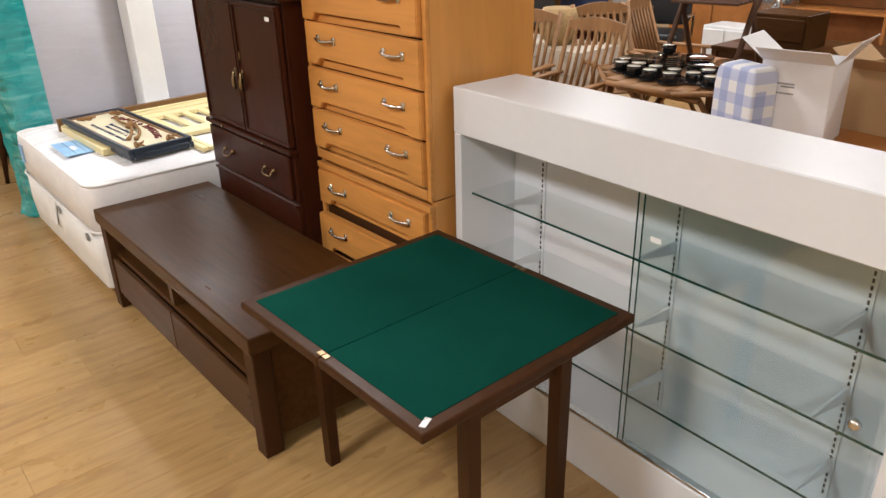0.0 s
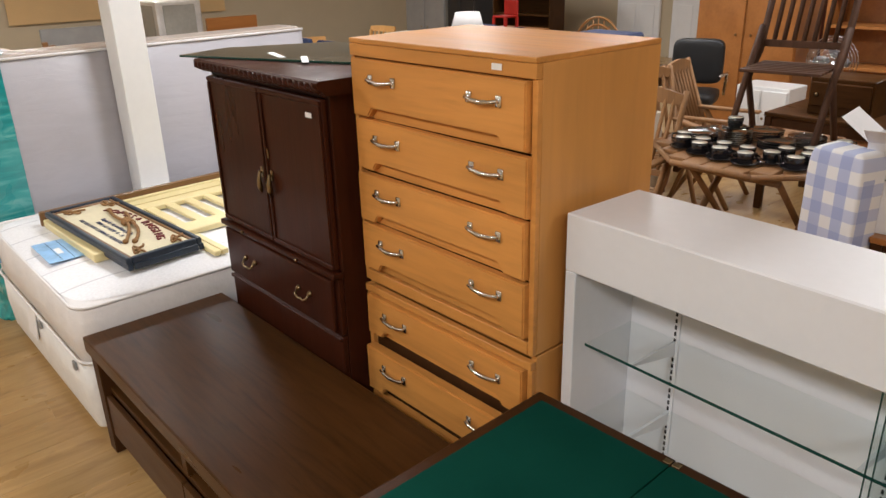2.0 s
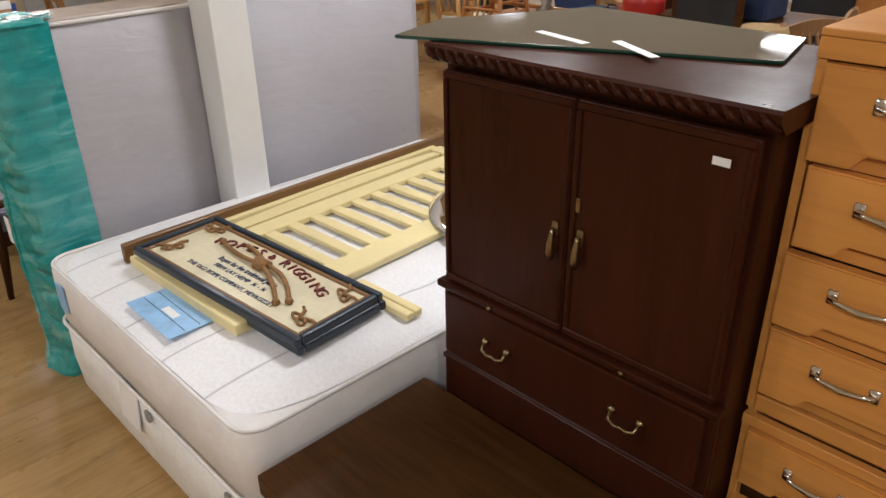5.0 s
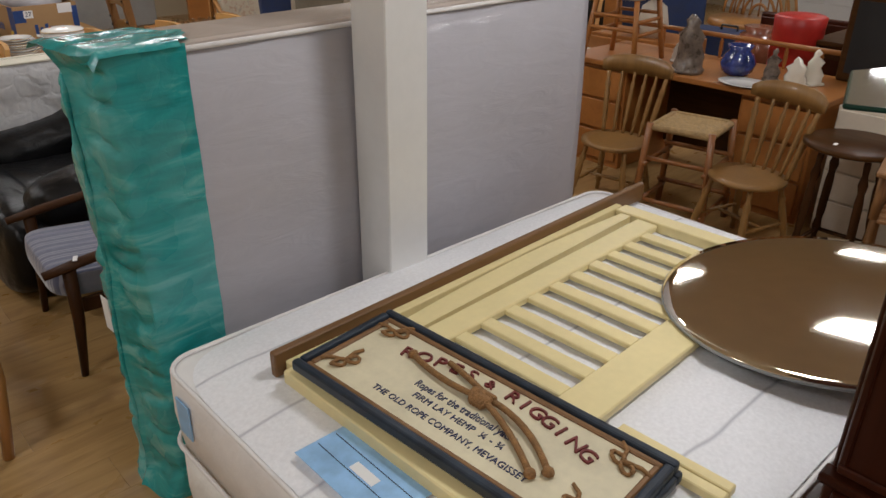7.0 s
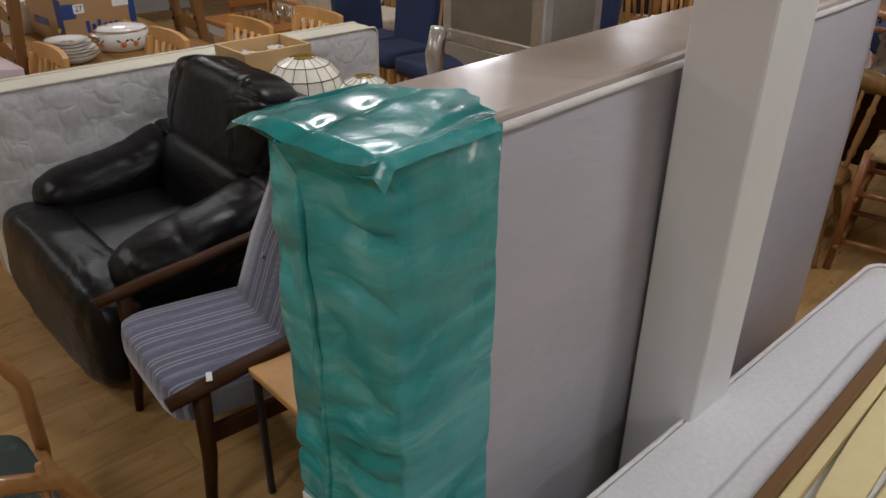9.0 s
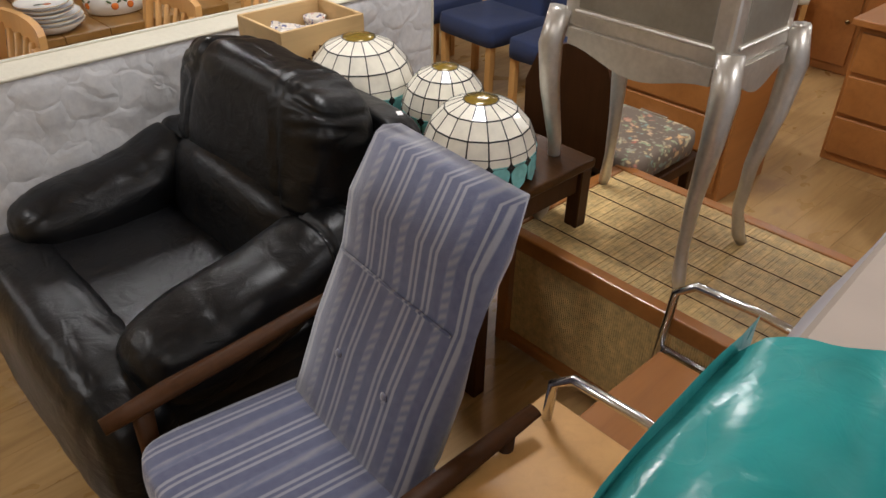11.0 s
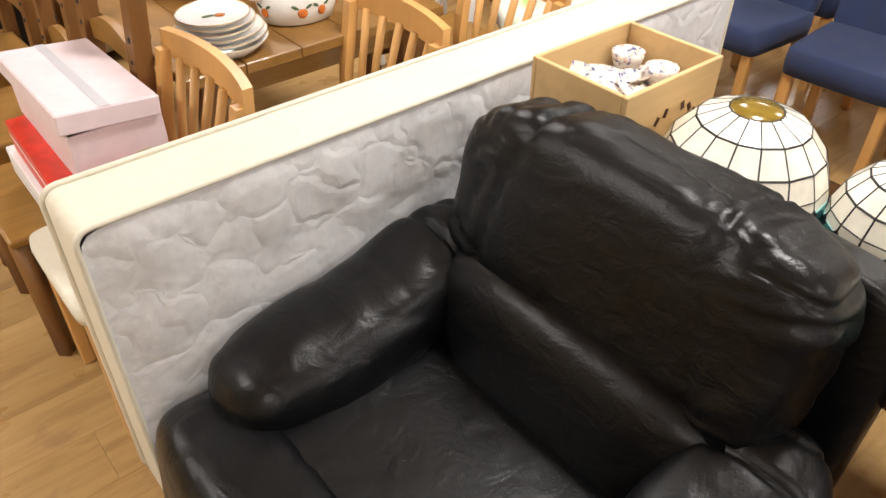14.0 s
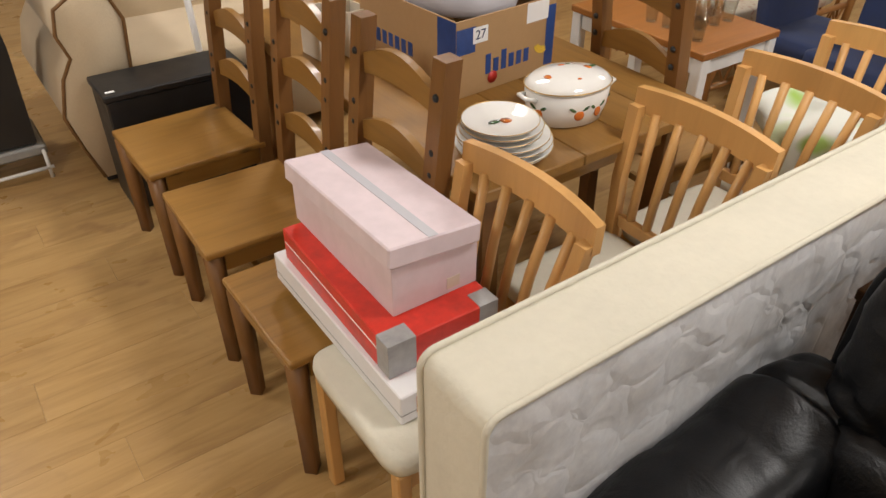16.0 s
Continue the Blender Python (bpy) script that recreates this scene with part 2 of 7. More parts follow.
MAHOG = wood("dark_mahogany", (0.044, 0.0112, 0.005), 0.34, "z", 1.0, 0.4, 0.0)
DARKOAK = wood("dark_stained_oak", (0.060, 0.0245, 0.0066), 0.34, "y", 1.0, 0.6, 0.0)
DARKLEG = wood("dark_brown_timber", (0.050, 0.0195, 0.0065), 0.45, "z", 1.0, 0.35, 0.0)
HONEY = wood("honey_varnished_beech", (0.62, 0.275, 0.065), 0.42, "y", 0.8, 0.22, 0.08)
HONEYSIDE = wood("honey_ply_side", (0.60, 0.285, 0.075), 0.42, "z", 0.5, 0.14, 0.15)
BEECH = wood("beech", (0.58, 0.315, 0.105), 0.42, "z", 1.0, 0.12, 0.15)
PINE = wood("waxed_pine", (0.26, 0.13, 0.03), 0.42, "y", 0.8, 0.3, 0.15, True)
PINEX = wood("waxed_pine_seat", (0.30, 0.152, 0.034), 0.42, "x", 0.8, 0.3, 0.15, True)
PINEZ = wood("waxed_pine_post", (0.19, 0.085, 0.024), 0.45, "z", 0.8, 0.3, 0.1)
TEAK = wood("weathered_teak", (0.27, 0.135, 0.052), 0.6, "z", 1.0, 0.3, 0.0)
TEAKDARK = wood("dark_teak", (0.085, 0.043, 0.026), 0.55, "z", 1.0, 0.3, 0.0)
ELM = wood("elm_windsor", (0.25, 0.13, 0.038), 0.42, "z", 1.0, 0.25, 0.15)
ORANGEWOOD = wood("orange_pine", (0.36, 0.14, 0.034), 0.4, "x", 0.8, 0.2, 0.2)
CANE = wood("cane_pole", (0.42, 0.20, 0.065), 0.35, "z", 1.0, 0.3, 0.3)
CANESTAIN = wood("stained_cane", (0.26, 0.10, 0.03), 0.35, "z", 1.0, 0.35, 0.3)
CREAMWOOD = surf("cream_painted_wood", (0.78, 0.66, 0.34), 0.45, 0.05, 5, 0.05, 40)
CRATEW = wood("bare_crate_pine", (0.62, 0.42, 0.20), 0.6, "x", 0.7, 0.16, 0.0)
BROWNRAIL = wood("brown_rail", (0.17, 0.085, 0.03), 0.45, "x", 1.0, 0.25, 0.1)
BAIZE = surf("green_baize", (0.006, 0.052, 0.038), 1.0, 0.16, 3.0, 0.25, 500)
BAIZE.node_tree.nodes["Principled BSDF"].inputs["Specular IOR Level"].default_value = 0.0
WHITE = surf("white_laminate", (0.74, 0.75, 0.78), 0.4, 0.03, 3, 0.03, 40)
WHITEP = surf("white_painted_post", (0.76, 0.76, 0.75), 0.45, 0.04, 3, 0.06, 25)
WALLP = surf("warm_wall_paint", (0.50, 0.42, 0.29), 0.7, 0.05, 2, 0.05, 60)
CEILM = surf("ceiling_tile", (0.74, 0.71, 0.64), 0.9, 0.05, 3, 0.15, 90)
CHROME = surf("worn_chrome", (0.72, 0.72, 0.72), 0.2, 0.06, 20, 0.02, 60, metal=1.0)
BRASS = surf("aged_brass", (0.30, 0.22, 0.12), 0.35, 0.2, 30, 0.05, 80, metal=1.0)
BLACK = surf("black_plastic", (0.012, 0.012, 0.013), 0.45, 0.15, 8, 0.05, 120)
BLACKLAQ = surf("black_gloss_ceramic", (0.006, 0.006, 0.007), 0.08, 0.1, 8, 0.0, 60, coat=0.5)
IVORYC = surf("ivory_ceramic", (0.72, 0.68, 0.58), 0.15, 0.04, 8, 0.0, 60, coat=0.4)
PORC = surf("white_porcelain", (0.80, 0.79, 0.76), 0.1, 0.03, 8, 0.0, 60, coat=0.5)
LEATHER = leather()
QUILT = quilt()
CREAMCLOTH = surf("cream_mattress_border", (0.62, 0.585, 0.48), 0.8, 0.06, 5, 0.3, 45, bdist=0.008)
TOPCLOTH = ticking("white_mattress_top", (0.80, 0.80, 0.82), (0.50, 0.50, 0.54), "y", 0.25)
SIDECLOTH = surf("white_mattress_side", (0.76, 0.74, 0.73), 0.75, 0.05, 8, 0.4, 26, bdist=0.01)
BASECLOTH = surf("quilted_divan_cloth", (0.78, 0.77, 0.74), 0.75, 0.06, 14, 0.6, 18, bdist=0.012)
STRIPE = striped()
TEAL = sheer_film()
GREYFILM = film("grey_ticking_under_film", (0.46, 0.45, 0.49), 0.42, 0.06)
CLEARFILM = film("clear_wrapped_border", (0.52, 0.45, 0.40), 0.2, 0.16)
NAVY = surf("navy_velour", (0.018, 0.03, 0.085), 0.9, 0.25, 12, 0.2, 200, sheen=0.05)
CHECK = checks()
CARD = surf("brown_cardboard", (0.40, 0.245, 0.115), 0.8, 0.06, 5, 0.1, 60)
CARDPALE = surf("pale_carton", (0.62, 0.55, 0.45), 0.75, 0.06, 5, 0.1, 60)
PINKBOX = surf("marbled_pink_card", (0.66, 0.55, 0.58), 0.5, 0.10, 9, 0.03, 30)
REDBOX = surf("red_card", (0.62, 0.035, 0.02), 0.35, 0.25, 14, 0.05, 40)
GREYTAPE = surf("grey_tape", (0.33, 0.33, 0.33), 0.35, 0.2, 20, 0.2, 60)
WHITECARD = surf("white_card", (0.76, 0.75, 0.76), 0.55, 0.04, 6, 0.04, 40)
PAPER = surf("white_paper_tag", (0.82, 0.82, 0.82), 0.6, 0.02, 8, 0.0, 40)
BLUEPAPER = surf("pale_blue_label", (0.30, 0.52, 0.80), 0.5, 0.18, 12, 0.0, 40)
INK = surf("blue_black_ink", (0.02, 0.03, 0.09), 0.6, 0.2, 20, 0.0, 50)
MAROON = surf("maroon_letters", (0.15, 0.02, 0.02), 0.45, 0.2, 20, 0.0, 50)
ROPE = surf("brown_rope", (0.27, 0.14, 0.05), 0.8, 0.3, 60, 0.8, 180, bdist=0.006)
SIGNFACE = surf("cream_sign_board", (0.66, 0.60, 0.42), 0.5, 0.14, 6, 0.05, 40)
SIGNFRAME = surf("slate_blue_frame", (0.016, 0.026, 0.042), 0.42, 0.4, 20, 0.1, 60)
SIGNINNER = surf("brown_frame_lip", (0.20, 0.10, 0.035), 0.5, 0.2, 20, 0.05, 60)
SILVER = surf("brushed_silver_leaf", (0.62, 0.59, 0.54), 0.36, 0.2, 6, 0.15, 60, metal=0.75)
SILVERDK = surf("dark_silver_panel", (0.30, 0.28, 0.235), 0.42, 0.15, 7, 0.15, 60, metal=0.5)
BRONZEMIRROR = surf("bronze_mirror", (0.90, 0.83, 0.70), 0.05, 0.02, 2, 0.0, 40, metal=1.0)
BAMBOO = surf("split_bamboo", (0.60, 0.42, 0.18), 0.5, 0.35, 30, 0.2, 90)
RUSH = surf("woven_rush", (0.38, 0.25, 0.11), 0.85, 0.3, 40, 0.7, 120, bdist=0.01)
ORANGECHAIR = surf("orange_plastic", (0.55, 0.14, 0.03), 0.4, 0.05, 6, 0.0, 40)
RED = surf("red_paint", (0.42, 0.02, 0.014), 0.4, 0.15, 6, 0.03, 40)
TERRA = surf("brown_glazed_pot", (0.22, 0.07, 0.035), 0.25, 0.3, 9, 0.05, 40, coat=0.3)
BLUEVASE = surf("cobalt_glaze", (0.03, 0.05, 0.20), 0.15, 0.6, 16, 0.0, 40, coat=0.5)
FIGURE = surf("painted_figure_glaze", (0.15, 0.115, 0.09), 0.3, 0.7, 22, 0.1, 60)
BEIGESOFA = surf("beige_chenille", (0.50, 0.40, 0.27), 0.9, 0.08, 6, 0.35, 150, sheen=0.2)
TAPESTRY = floral("tapestry_seat", (0.16, 0.12, 0.09), [(0.42, 0.12, 0.09), (0.60, 0.50, 0.30), (0.16, 0.26, 0.24), (0.62, 0.38, 0.18), (0.28, 0.34, 0.2)], 26)
FLORALC = floral("pale_floral_cushion", (0.60, 0.53, 0.42), [(0.4, 0.35, 0.3), (0.62, 0.55, 0.45), (0.5, 0.36, 0.27)], 24)
PLAIDC = floral("dark_plaid_cushion", (0.03, 0.045, 0.04), [(0.10, 0.02, 0.02), (0.03, 0.07, 0.05), (0.12, 0.10, 0.05)], 16)
TUSCAN = floral("green_white_bag", (0.70, 0.72, 0.66), [(0.25, 0.50, 0.08), (0.75, 0.76, 0.72), (0.35, 0.55, 0.12)], 8)
FRUIT = surf("orange_fruit_paint", (0.60, 0.16, 0.03), 0.15, 0.3, 30, 0.0, 40, coat=0.4)
LEAFP = surf("green_leaf_paint", (0.06, 0.12, 0.05), 0.15, 0.3, 30, 0.0, 40, coat=0.4)
GOLD = surf("gilt_rim", (0.55, 0.36, 0.12), 0.3, 0.2, 30, 0.0, 40, metal=0.8)
IMARI = floral("red_blue_pattern_china", (0.72, 0.66, 0.58), [(0.45, 0.10, 0.03), (0.72, 0.66, 0.6), (0.05, 0.06, 0.2)], 45)
LAMPGLASS = surf("cream_art_glass", (0.80, 0.76, 0.65), 0.18, 0.16, 12, 0.05, 40, coat=0.4)
LAMPTEAL = surf("teal_art_glass", (0.20, 0.54, 0.53), 0.15, 0.35, 18, 0.05, 40, coat=0.4)
LAMPAMBER = surf("amber_art_glass", (0.20, 0.13, 0.02), 0.15, 0.3, 30, 0.0, 40, coat=0.4)
LEAD = surf("black_lead_came", (0.008, 0.008, 0.009), 0.5, 0.2, 30, 0.1, 60)
GLASSM = glass("shelf_glass", (0.965, 0.985, 0.98))
GLASSDOOR = glass("sliding_glass", (0.95, 0.975, 0.965))
GLASSEDGE = surf("green_glass_edge", (0.016, 0.06, 0.047), 0.15, 0.1, 8, 0.0, 40)
CLEARG = glass("clear_glassware", (0.9, 0.92, 0.92))
BLIND = surf("tan_roller_blind", (0.62, 0.42, 0.20), 0.8, 0.05, 3, 0.1, 80)
GREYM = surf("grey_metal", (0.32, 0.33, 0.33), 0.4, 0.1, 6, 0.03, 60, metal=0.4)
BLUEPL = surf("blue_plastic", (0.02, 0.06, 0.22), 0.35, 0.2, 9, 0.05, 60)
YELLOW = surf("yellow_print", (0.72, 0.48, 0.05), 0.6, 0.15, 9, 0.0, 60)
DIFFUSER = bpy.data.materials.new("lit_diffuser")
DIFFUSER.use_nodes = True
_b = DIFFUSER.node_tree.nodes["Principled BSDF"]
_b.inputs["Emission Color"].default_value = (1.0, 0.97, 0.92, 1)
_b.inputs["Emission Strength"].default_value = 5.0


# ---- mesh tools ----
def B():
    return bmesh.new()


def box(bm, x0, x1, y0, y1, z0, z1, bev=0.0, seg=1, m=None):
    r = bmesh.ops.create_cube(bm, size=1)["verts"]
    for v in r:
        v.co = Vector(((x0 + x1) / 2 + v.co.x * (x1 - x0), (y0 + y1) / 2 + v.co.y * (y1 - y0), (z0 + z1) / 2 + v.co.z * (z1 - z0)))
    if bev:
        es = list({e for v in r for e in v.link_edges})
        g = bmesh.ops.bevel(bm, geom=es, offset=bev, segments=seg, profile=0.5, affect="EDGES")
        r = list({v for f in g["faces"] for v in f.verts} | {v for v in r if v.is_valid})
    if m:
        bmesh.ops.transform(bm, matrix=m, verts=r)
    return r


def ring_loft(bm, rings, cap=True, closed=True):
    vs = [[bm.verts.new(p) for p in r] for r in rings]
    n = len(vs[0])
    for a, b in zip(vs, vs[1:]):
        for i in range(n if closed else n - 1):
            bm.faces.new((a[i], a[(i + 1) % n], b[(i + 1) % n], b[i]))
    if cap:
        bm.faces.new(vs[0][::-1])
        bm.faces.new(vs[-1])
    return vs


def lathe(bm, prof, cx=0, cy=0, z=0, n=20, sx=1.0, sy=1.0, cap=True):
    rings = [[(cx + sx * r * math.cos(2 * math.pi * i / n), cy + sy * r * math.sin(2 * math.pi * i / n), z + h) for i in range(n)] for r, h in prof]
    ring_loft(bm, rings, cap)


def tube(bm, pts, r, n=8, cap=True, flat=1.0):
    pts = [Vector(p) for p in pts]
    rings = []
    side = None
    for i, p in enumerate(pts):
        d = (pts[min(i + 1, len(pts) - 1)] - pts[max(i - 1, 0)]).normalized()
        if side is None:
            side = d.cross(Vector((0, 0, 1))) if abs(d.z) < 0.95 else d.cross(Vector((0, 1, 0)))
        side = (side - d * side.dot(d)).normalized()
        up = side.cross(d)
        rr = r[i] if isinstance(r, (list, tuple)) else r
        rings.append([p + (side * math.cos(2 * math.pi * k / n) + up * math.sin(2 * math.pi * k / n) * flat) * rr for k in range(n)])
    ring_loft(bm, rings, cap)


def prism(bm, poly, axis, a, b):
    """A polygon of pairs pushed out along one axis from a to b."""
    def at(p, d):
        return {"x": (d, p[0], p[1]), "y": (p[0], d, p[1]), "z": (p[0], p[1], d)}[axis]
    ring_loft(bm, [[at(p, a) for p in poly], [at(p, b) for p in poly]])


def puff(bm, cx, cy, cz, sx, sy, sz, e=0.45, nu=28, nv=16, wob=0.0, m=None):
    """A soft cushion: a rounded block with full sides."""
    def pw(v):
        return math.copysign(abs(v) ** e, v)
    rings = []
    for j in range(nv + 1):
        ph = -math.pi / 2 + math.pi * j / nv
        ring = []
        for i in range(nu):
            th = 2 * math.pi * i / nu
            p = Vector((pw(math.cos(ph)) * pw(math.cos(th)) * sx / 2, pw(math.cos(ph)) * pw(math.sin(th)) * sy / 2, pw(math.sin(ph)) * sz / 2))
            if wob:
                k = noise.noise(Vector((p.x * 7 + cx * 3, p.y * 7 + cy * 5, p.z * 7))) * wob
                p += p.normalized() * k
            p += Vector((cx, cy, cz))
            ring.append(m @ p if m else p)
        rings.append(ring)
    vs = ring_loft(bm, rings[1:-1], True)
    return vs


def crease(x, y, z):
    """Sharp-edged leather folds between -1 and 0."""
    return -(1 - min(1, abs(noise.noise(Vector((x, y, z)))) * 3.2)) ** 2


def smooth(ob):
    for p in ob.data.polygons:
        p.use_smooth = True
    return ob


def part(name, bm, mat, parent=None, label="", soft=False):
    bmesh.ops.recalc_face_normals(bm, faces=bm.faces)
    me = bpy.data.meshes.new(name)
    bm.to_mesh(me)
    bm.free()
    me.materials.append(mat)
    ob = new(name, me)
    if parent is not None:
        ob.parent = parent
    if label:
        ob["label"] = label
    if soft:
        smooth(ob)
    return ob


def thing(name, label, category, group="", x=0, y=0, z=0, rz=0, kind=""):
    e = new(name)
    e.empty_display_size = 0.1
    e.matrix_world = pose(x, y, z, 0, 0, rz)
    return tagged(e, label, category, group, kind)


def solo(name, bm, mat, label, category, group="", kind="", m=None, soft=False):
    ob = part(name, bm, mat, None, "", soft)
    if m:
        ob.matrix_world = m
    return tagged(ob, label, category, group, kind)


def pbox(name, parent, mat, x0, x1, y0, y1, z0, z1, bev=0.004, label="", seg=1, m=None):
    bm = B()
    box(bm, x0, x1, y0, y1, z0, z1, bev, seg, m)
    return part(name, bm, mat, parent, label)


def ptube(name, parent, mat, pts, r, n=8, label="", flat=1.0):
    bm = B()
    tube(bm, pts, r, n, True, flat)
    return part(name, bm, mat, parent, label, True)


def plathe(name, parent, mat, prof, cx=0, cy=0, z=0, n=20, label="", sx=1.0, sy=1.0):
    bm = B()
    lathe(bm, prof, cx, cy, z, n, sx, sy)
    return part(name, bm, mat, parent, label, True)


def sway(p, q, bend, n=8):
    """Points from p to q bowed by the vector bend."""
    p, q, bend = Vector(p), Vector(q), Vector(bend)
    return [p.lerp(q, i / n) + bend * (4 * (i / n) * (1 - i / n)) for i in range(n + 1)]


def price_tag(x, y, z, parent=None, m=None, w=0.035):
    bm = B()
    box(bm, -w / 2, w / 2, -0.008, 0.008, 0, 0.0015)
    ob = part("price_tag", bm, PAPER, parent)
    ob.matrix_local = m if m else pose(x, y, z)
    return ob


# ---- setting ----
def shell(name, x0, x1, y0, y1, z0, z1, mat, label, cat):
    bm = B()
    box(bm, x0, x1, y0, y1, z0, z1)
    return solo(name, bm, mat, label, cat, kind="structure")


FLOORM, nt, b = nodes_of("oak_laminate", 0.32, 0, 0.15)
_g = tex_noise(nt, texco(nt, (1.0, 9, 9)), 2.6, 6, 0.6, 0.8)
_k = tex_noise(nt, texco(nt, (2.2, 3.2, 1)), 2.4, 3, 0.5, 0.3)
_c = ramp(nt, _g, [(0.28, (0.26, 0.145, 0.048)), (0.5, (0.39, 0.238, 0.088)), (0.75, (0.48, 0.31, 0.125))])
_c = mixc(nt, ramp(nt, _k, [(0.60, (0, 0, 0)), (0.74, (0.7, 0.7, 0.7))]), _c, (0.22, 0.11, 0.04))
_oi = nt.nodes.new("ShaderNodeObjectInfo")
_c = mixc(nt, 0.25, _c, ramp(nt, _oi.outputs["Random"], [(0.0, (0.30, 0.17, 0.07)), (1.0, (0.50, 0.31, 0.14))]))
nt.links.new(_c, b.inputs["Base Color"])
bump(nt, b, _g, 0.06, 0.003)
nt.links.new(ramp(nt, _k, [(0.3, (0.25,) * 3), (0.7, (0.42,) * 3)]), b.inputs["Roughness"])
floor = shell("floor", -3.2, 12.2, -4.2, 14.2, -0.15, -0.009, FLOORM, "worn oak-look laminate shop floor", "floor")
ceiling = shell("ceiling", -3.2, 12.2, -4.2, 14.2, CEIL, CEIL + 0.15, CEILM, "off-white suspended shop ceiling", "ceiling")
shell("wall_west", -3.35, -3.2, -4.2, 14.2, -0.15, CEIL + 0.15, WALLP, "plain warm painted shop wall", "wall")
shell("wall_east", 12.2, 12.35, -4.2, 14.2, -0.15, CEIL + 0.15, WALLP, "plain cream shop wall behind the furniture", "wall")
shell("wall_south", -3.2, 12.2, -4.35, -4.2, -0.15, CEIL + 0.15, WALLP, "plain warm painted shop wall", "wall")
shell("wall_north", -3.2, 12.2, 14.2, 14.35, -0.15, CEIL + 0.15, WALLP, "plain tan shop wall", "wall")


def ceiling_light(x, y):
    t = thing("ceiling_light", "lit white fluorescent panel recessed in the ceiling", "light", "ceiling lights", x, y, CEIL)
    pbox("diffuser", t, DIFFUSER, -0.28, 0.28, -0.28, 0.28, -0.06, -0.045, 0, "glowing prismatic diffuser")
    for a, bb, c, d in ((-0.31, -0.28, -0.31, 0.31), (0.28, 0.31, -0.31, 0.31), (-0.28, 0.28, -0.31, -0.28), (-0.28, 0.28, 0.28, 0.31)):
        pbox("frame", t, WHITEP, a, bb, c, d, -0.07, 0.0, 0)
    return t


# Every lamp gets a panel, the added fill lamps too.
for lx, ly, watts in LIGHTS:
    ceiling_light(lx, ly)

bm = B()
box(bm, 0, 0.165, 0, 0.165, 0, CEIL, 0.004)
column = solo("column", bm, WHITEP, "square white painted post rising between the beds", "post", kind="structure", m=pose(1.597, 4.964, 0))


# ---- the row along the aisle ----
def card_table():
    t = thing("card_table", "dark wood folding card table with green baize top", "table", x=1.165, y=1.47, rz=1)
    hx, hy = 0.39, 0.425
    for s, y0, y1 in ((-1, -hy, -0.0015), (1, 0.0015, hy)):
        bm = B()
        box(bm, -hx, hx, y0, y1, 0.668, 0.696, 0.006, 2)
        leaf = part("leaf", bm, DARKLEG, t)
        yi0, yi1 = (y0 + 0.035, y1) if s < 0 else (y0, y1 - 0.035)
        pbox("baize", leaf, BAIZE, -hx + 0.035, hx - 0.035, yi0, yi1, 0.690, 0.6985, 0.001, "worn green baize")
    for sx in (-hx + 0.012, hx - 0.03):
        for k in (-0.012, 0.012):
            pbox("hinge", t, BRASS, sx, sx + 0.018, k - 0.01, k + 0.01, 0.697, 0.6995, 0.001)
    for a, c, d, e in ((-0.20, 0.16, -0.365, -0.345), (-0.20, 0.16, 0.345, 0.365), (-0.21, -0.19, -0.345, 0.345), (0.14, 0.16, -0.345, 0.345)):
        pbox("apron", t, DARKLEG, a, c, d, e, 0.585, 0.667, 0.002)
    for x, y in ((-0.2, -0.37), (0.14, -0.37), (-0.17, 0.365), (0.14, 0.365)):
        bm = B()
        ring_loft(bm, [[(x + a * s, y + c * s, z) for a, c in ((-1, -1), (1, -1), (1, 1), (-1, 1))] for z, s in ((0, 0.019), (0.45, 0.021), (0.667, 0.021))])
        part("leg", bm, DARKLEG, t)
    price_tag(0, 0, 0, t, pose(-0.355, -0.395, 0.697, 0, 0, 25))
    return t


def tv_bench():
    t = thing("tv_bench", "long dark stained oak low bench with open shelves", "bench", x=0.81, y=1.98)
    L, D = 1.58, 0.575
    bm = B()
    box(bm, 0, D, 0, L, 0.435, 0.50, 0.006, 2)
    part("top", bm, DARKOAK, t)
    for x in (0.012, D - 0.082):
        for y in (0.015, L - 0.085):
            pbox("leg", t, DARKLEG, x, x + 0.07, y, y + 0.07, 0, 0.434, 0.004)
    for y in (0.03, L - 0.055):
        pbox("end_panel", t, DARKOAK, 0.083, D - 0.083, y, y + 0.025, 0.06, 0.434, 0.002)
    pbox("back_panel", t, DARKOAK, D - 0.05, D - 0.03, 0.086, L - 0.086, 0.06, 0.434, 0.002)
    pbox("bottom", t, DARKOAK, 0.03, D - 0.052, 0.057, L - 0.057, 0.06, 0.085, 0.002)
    pbox("shelf", t, DARKOAK, 0.04, D - 0.052, 0.057, L - 0.057, 0.27, 0.295, 0.002)
    pbox("divider", t, DARKOAK, 0.035, D - 0.052, L / 2 - 0.02, L / 2 + 0.02, 0.296, 0.434, 0.002)
    for y0, y1 in ((0.088, L / 2 - 0.003), (L / 2 + 0.003, L - 0.088)):
        pbox("drawer_front", t, DARKOAK, 0.018, 0.038, y0, y1, 0.088, 0.268, 0.003)
    return t


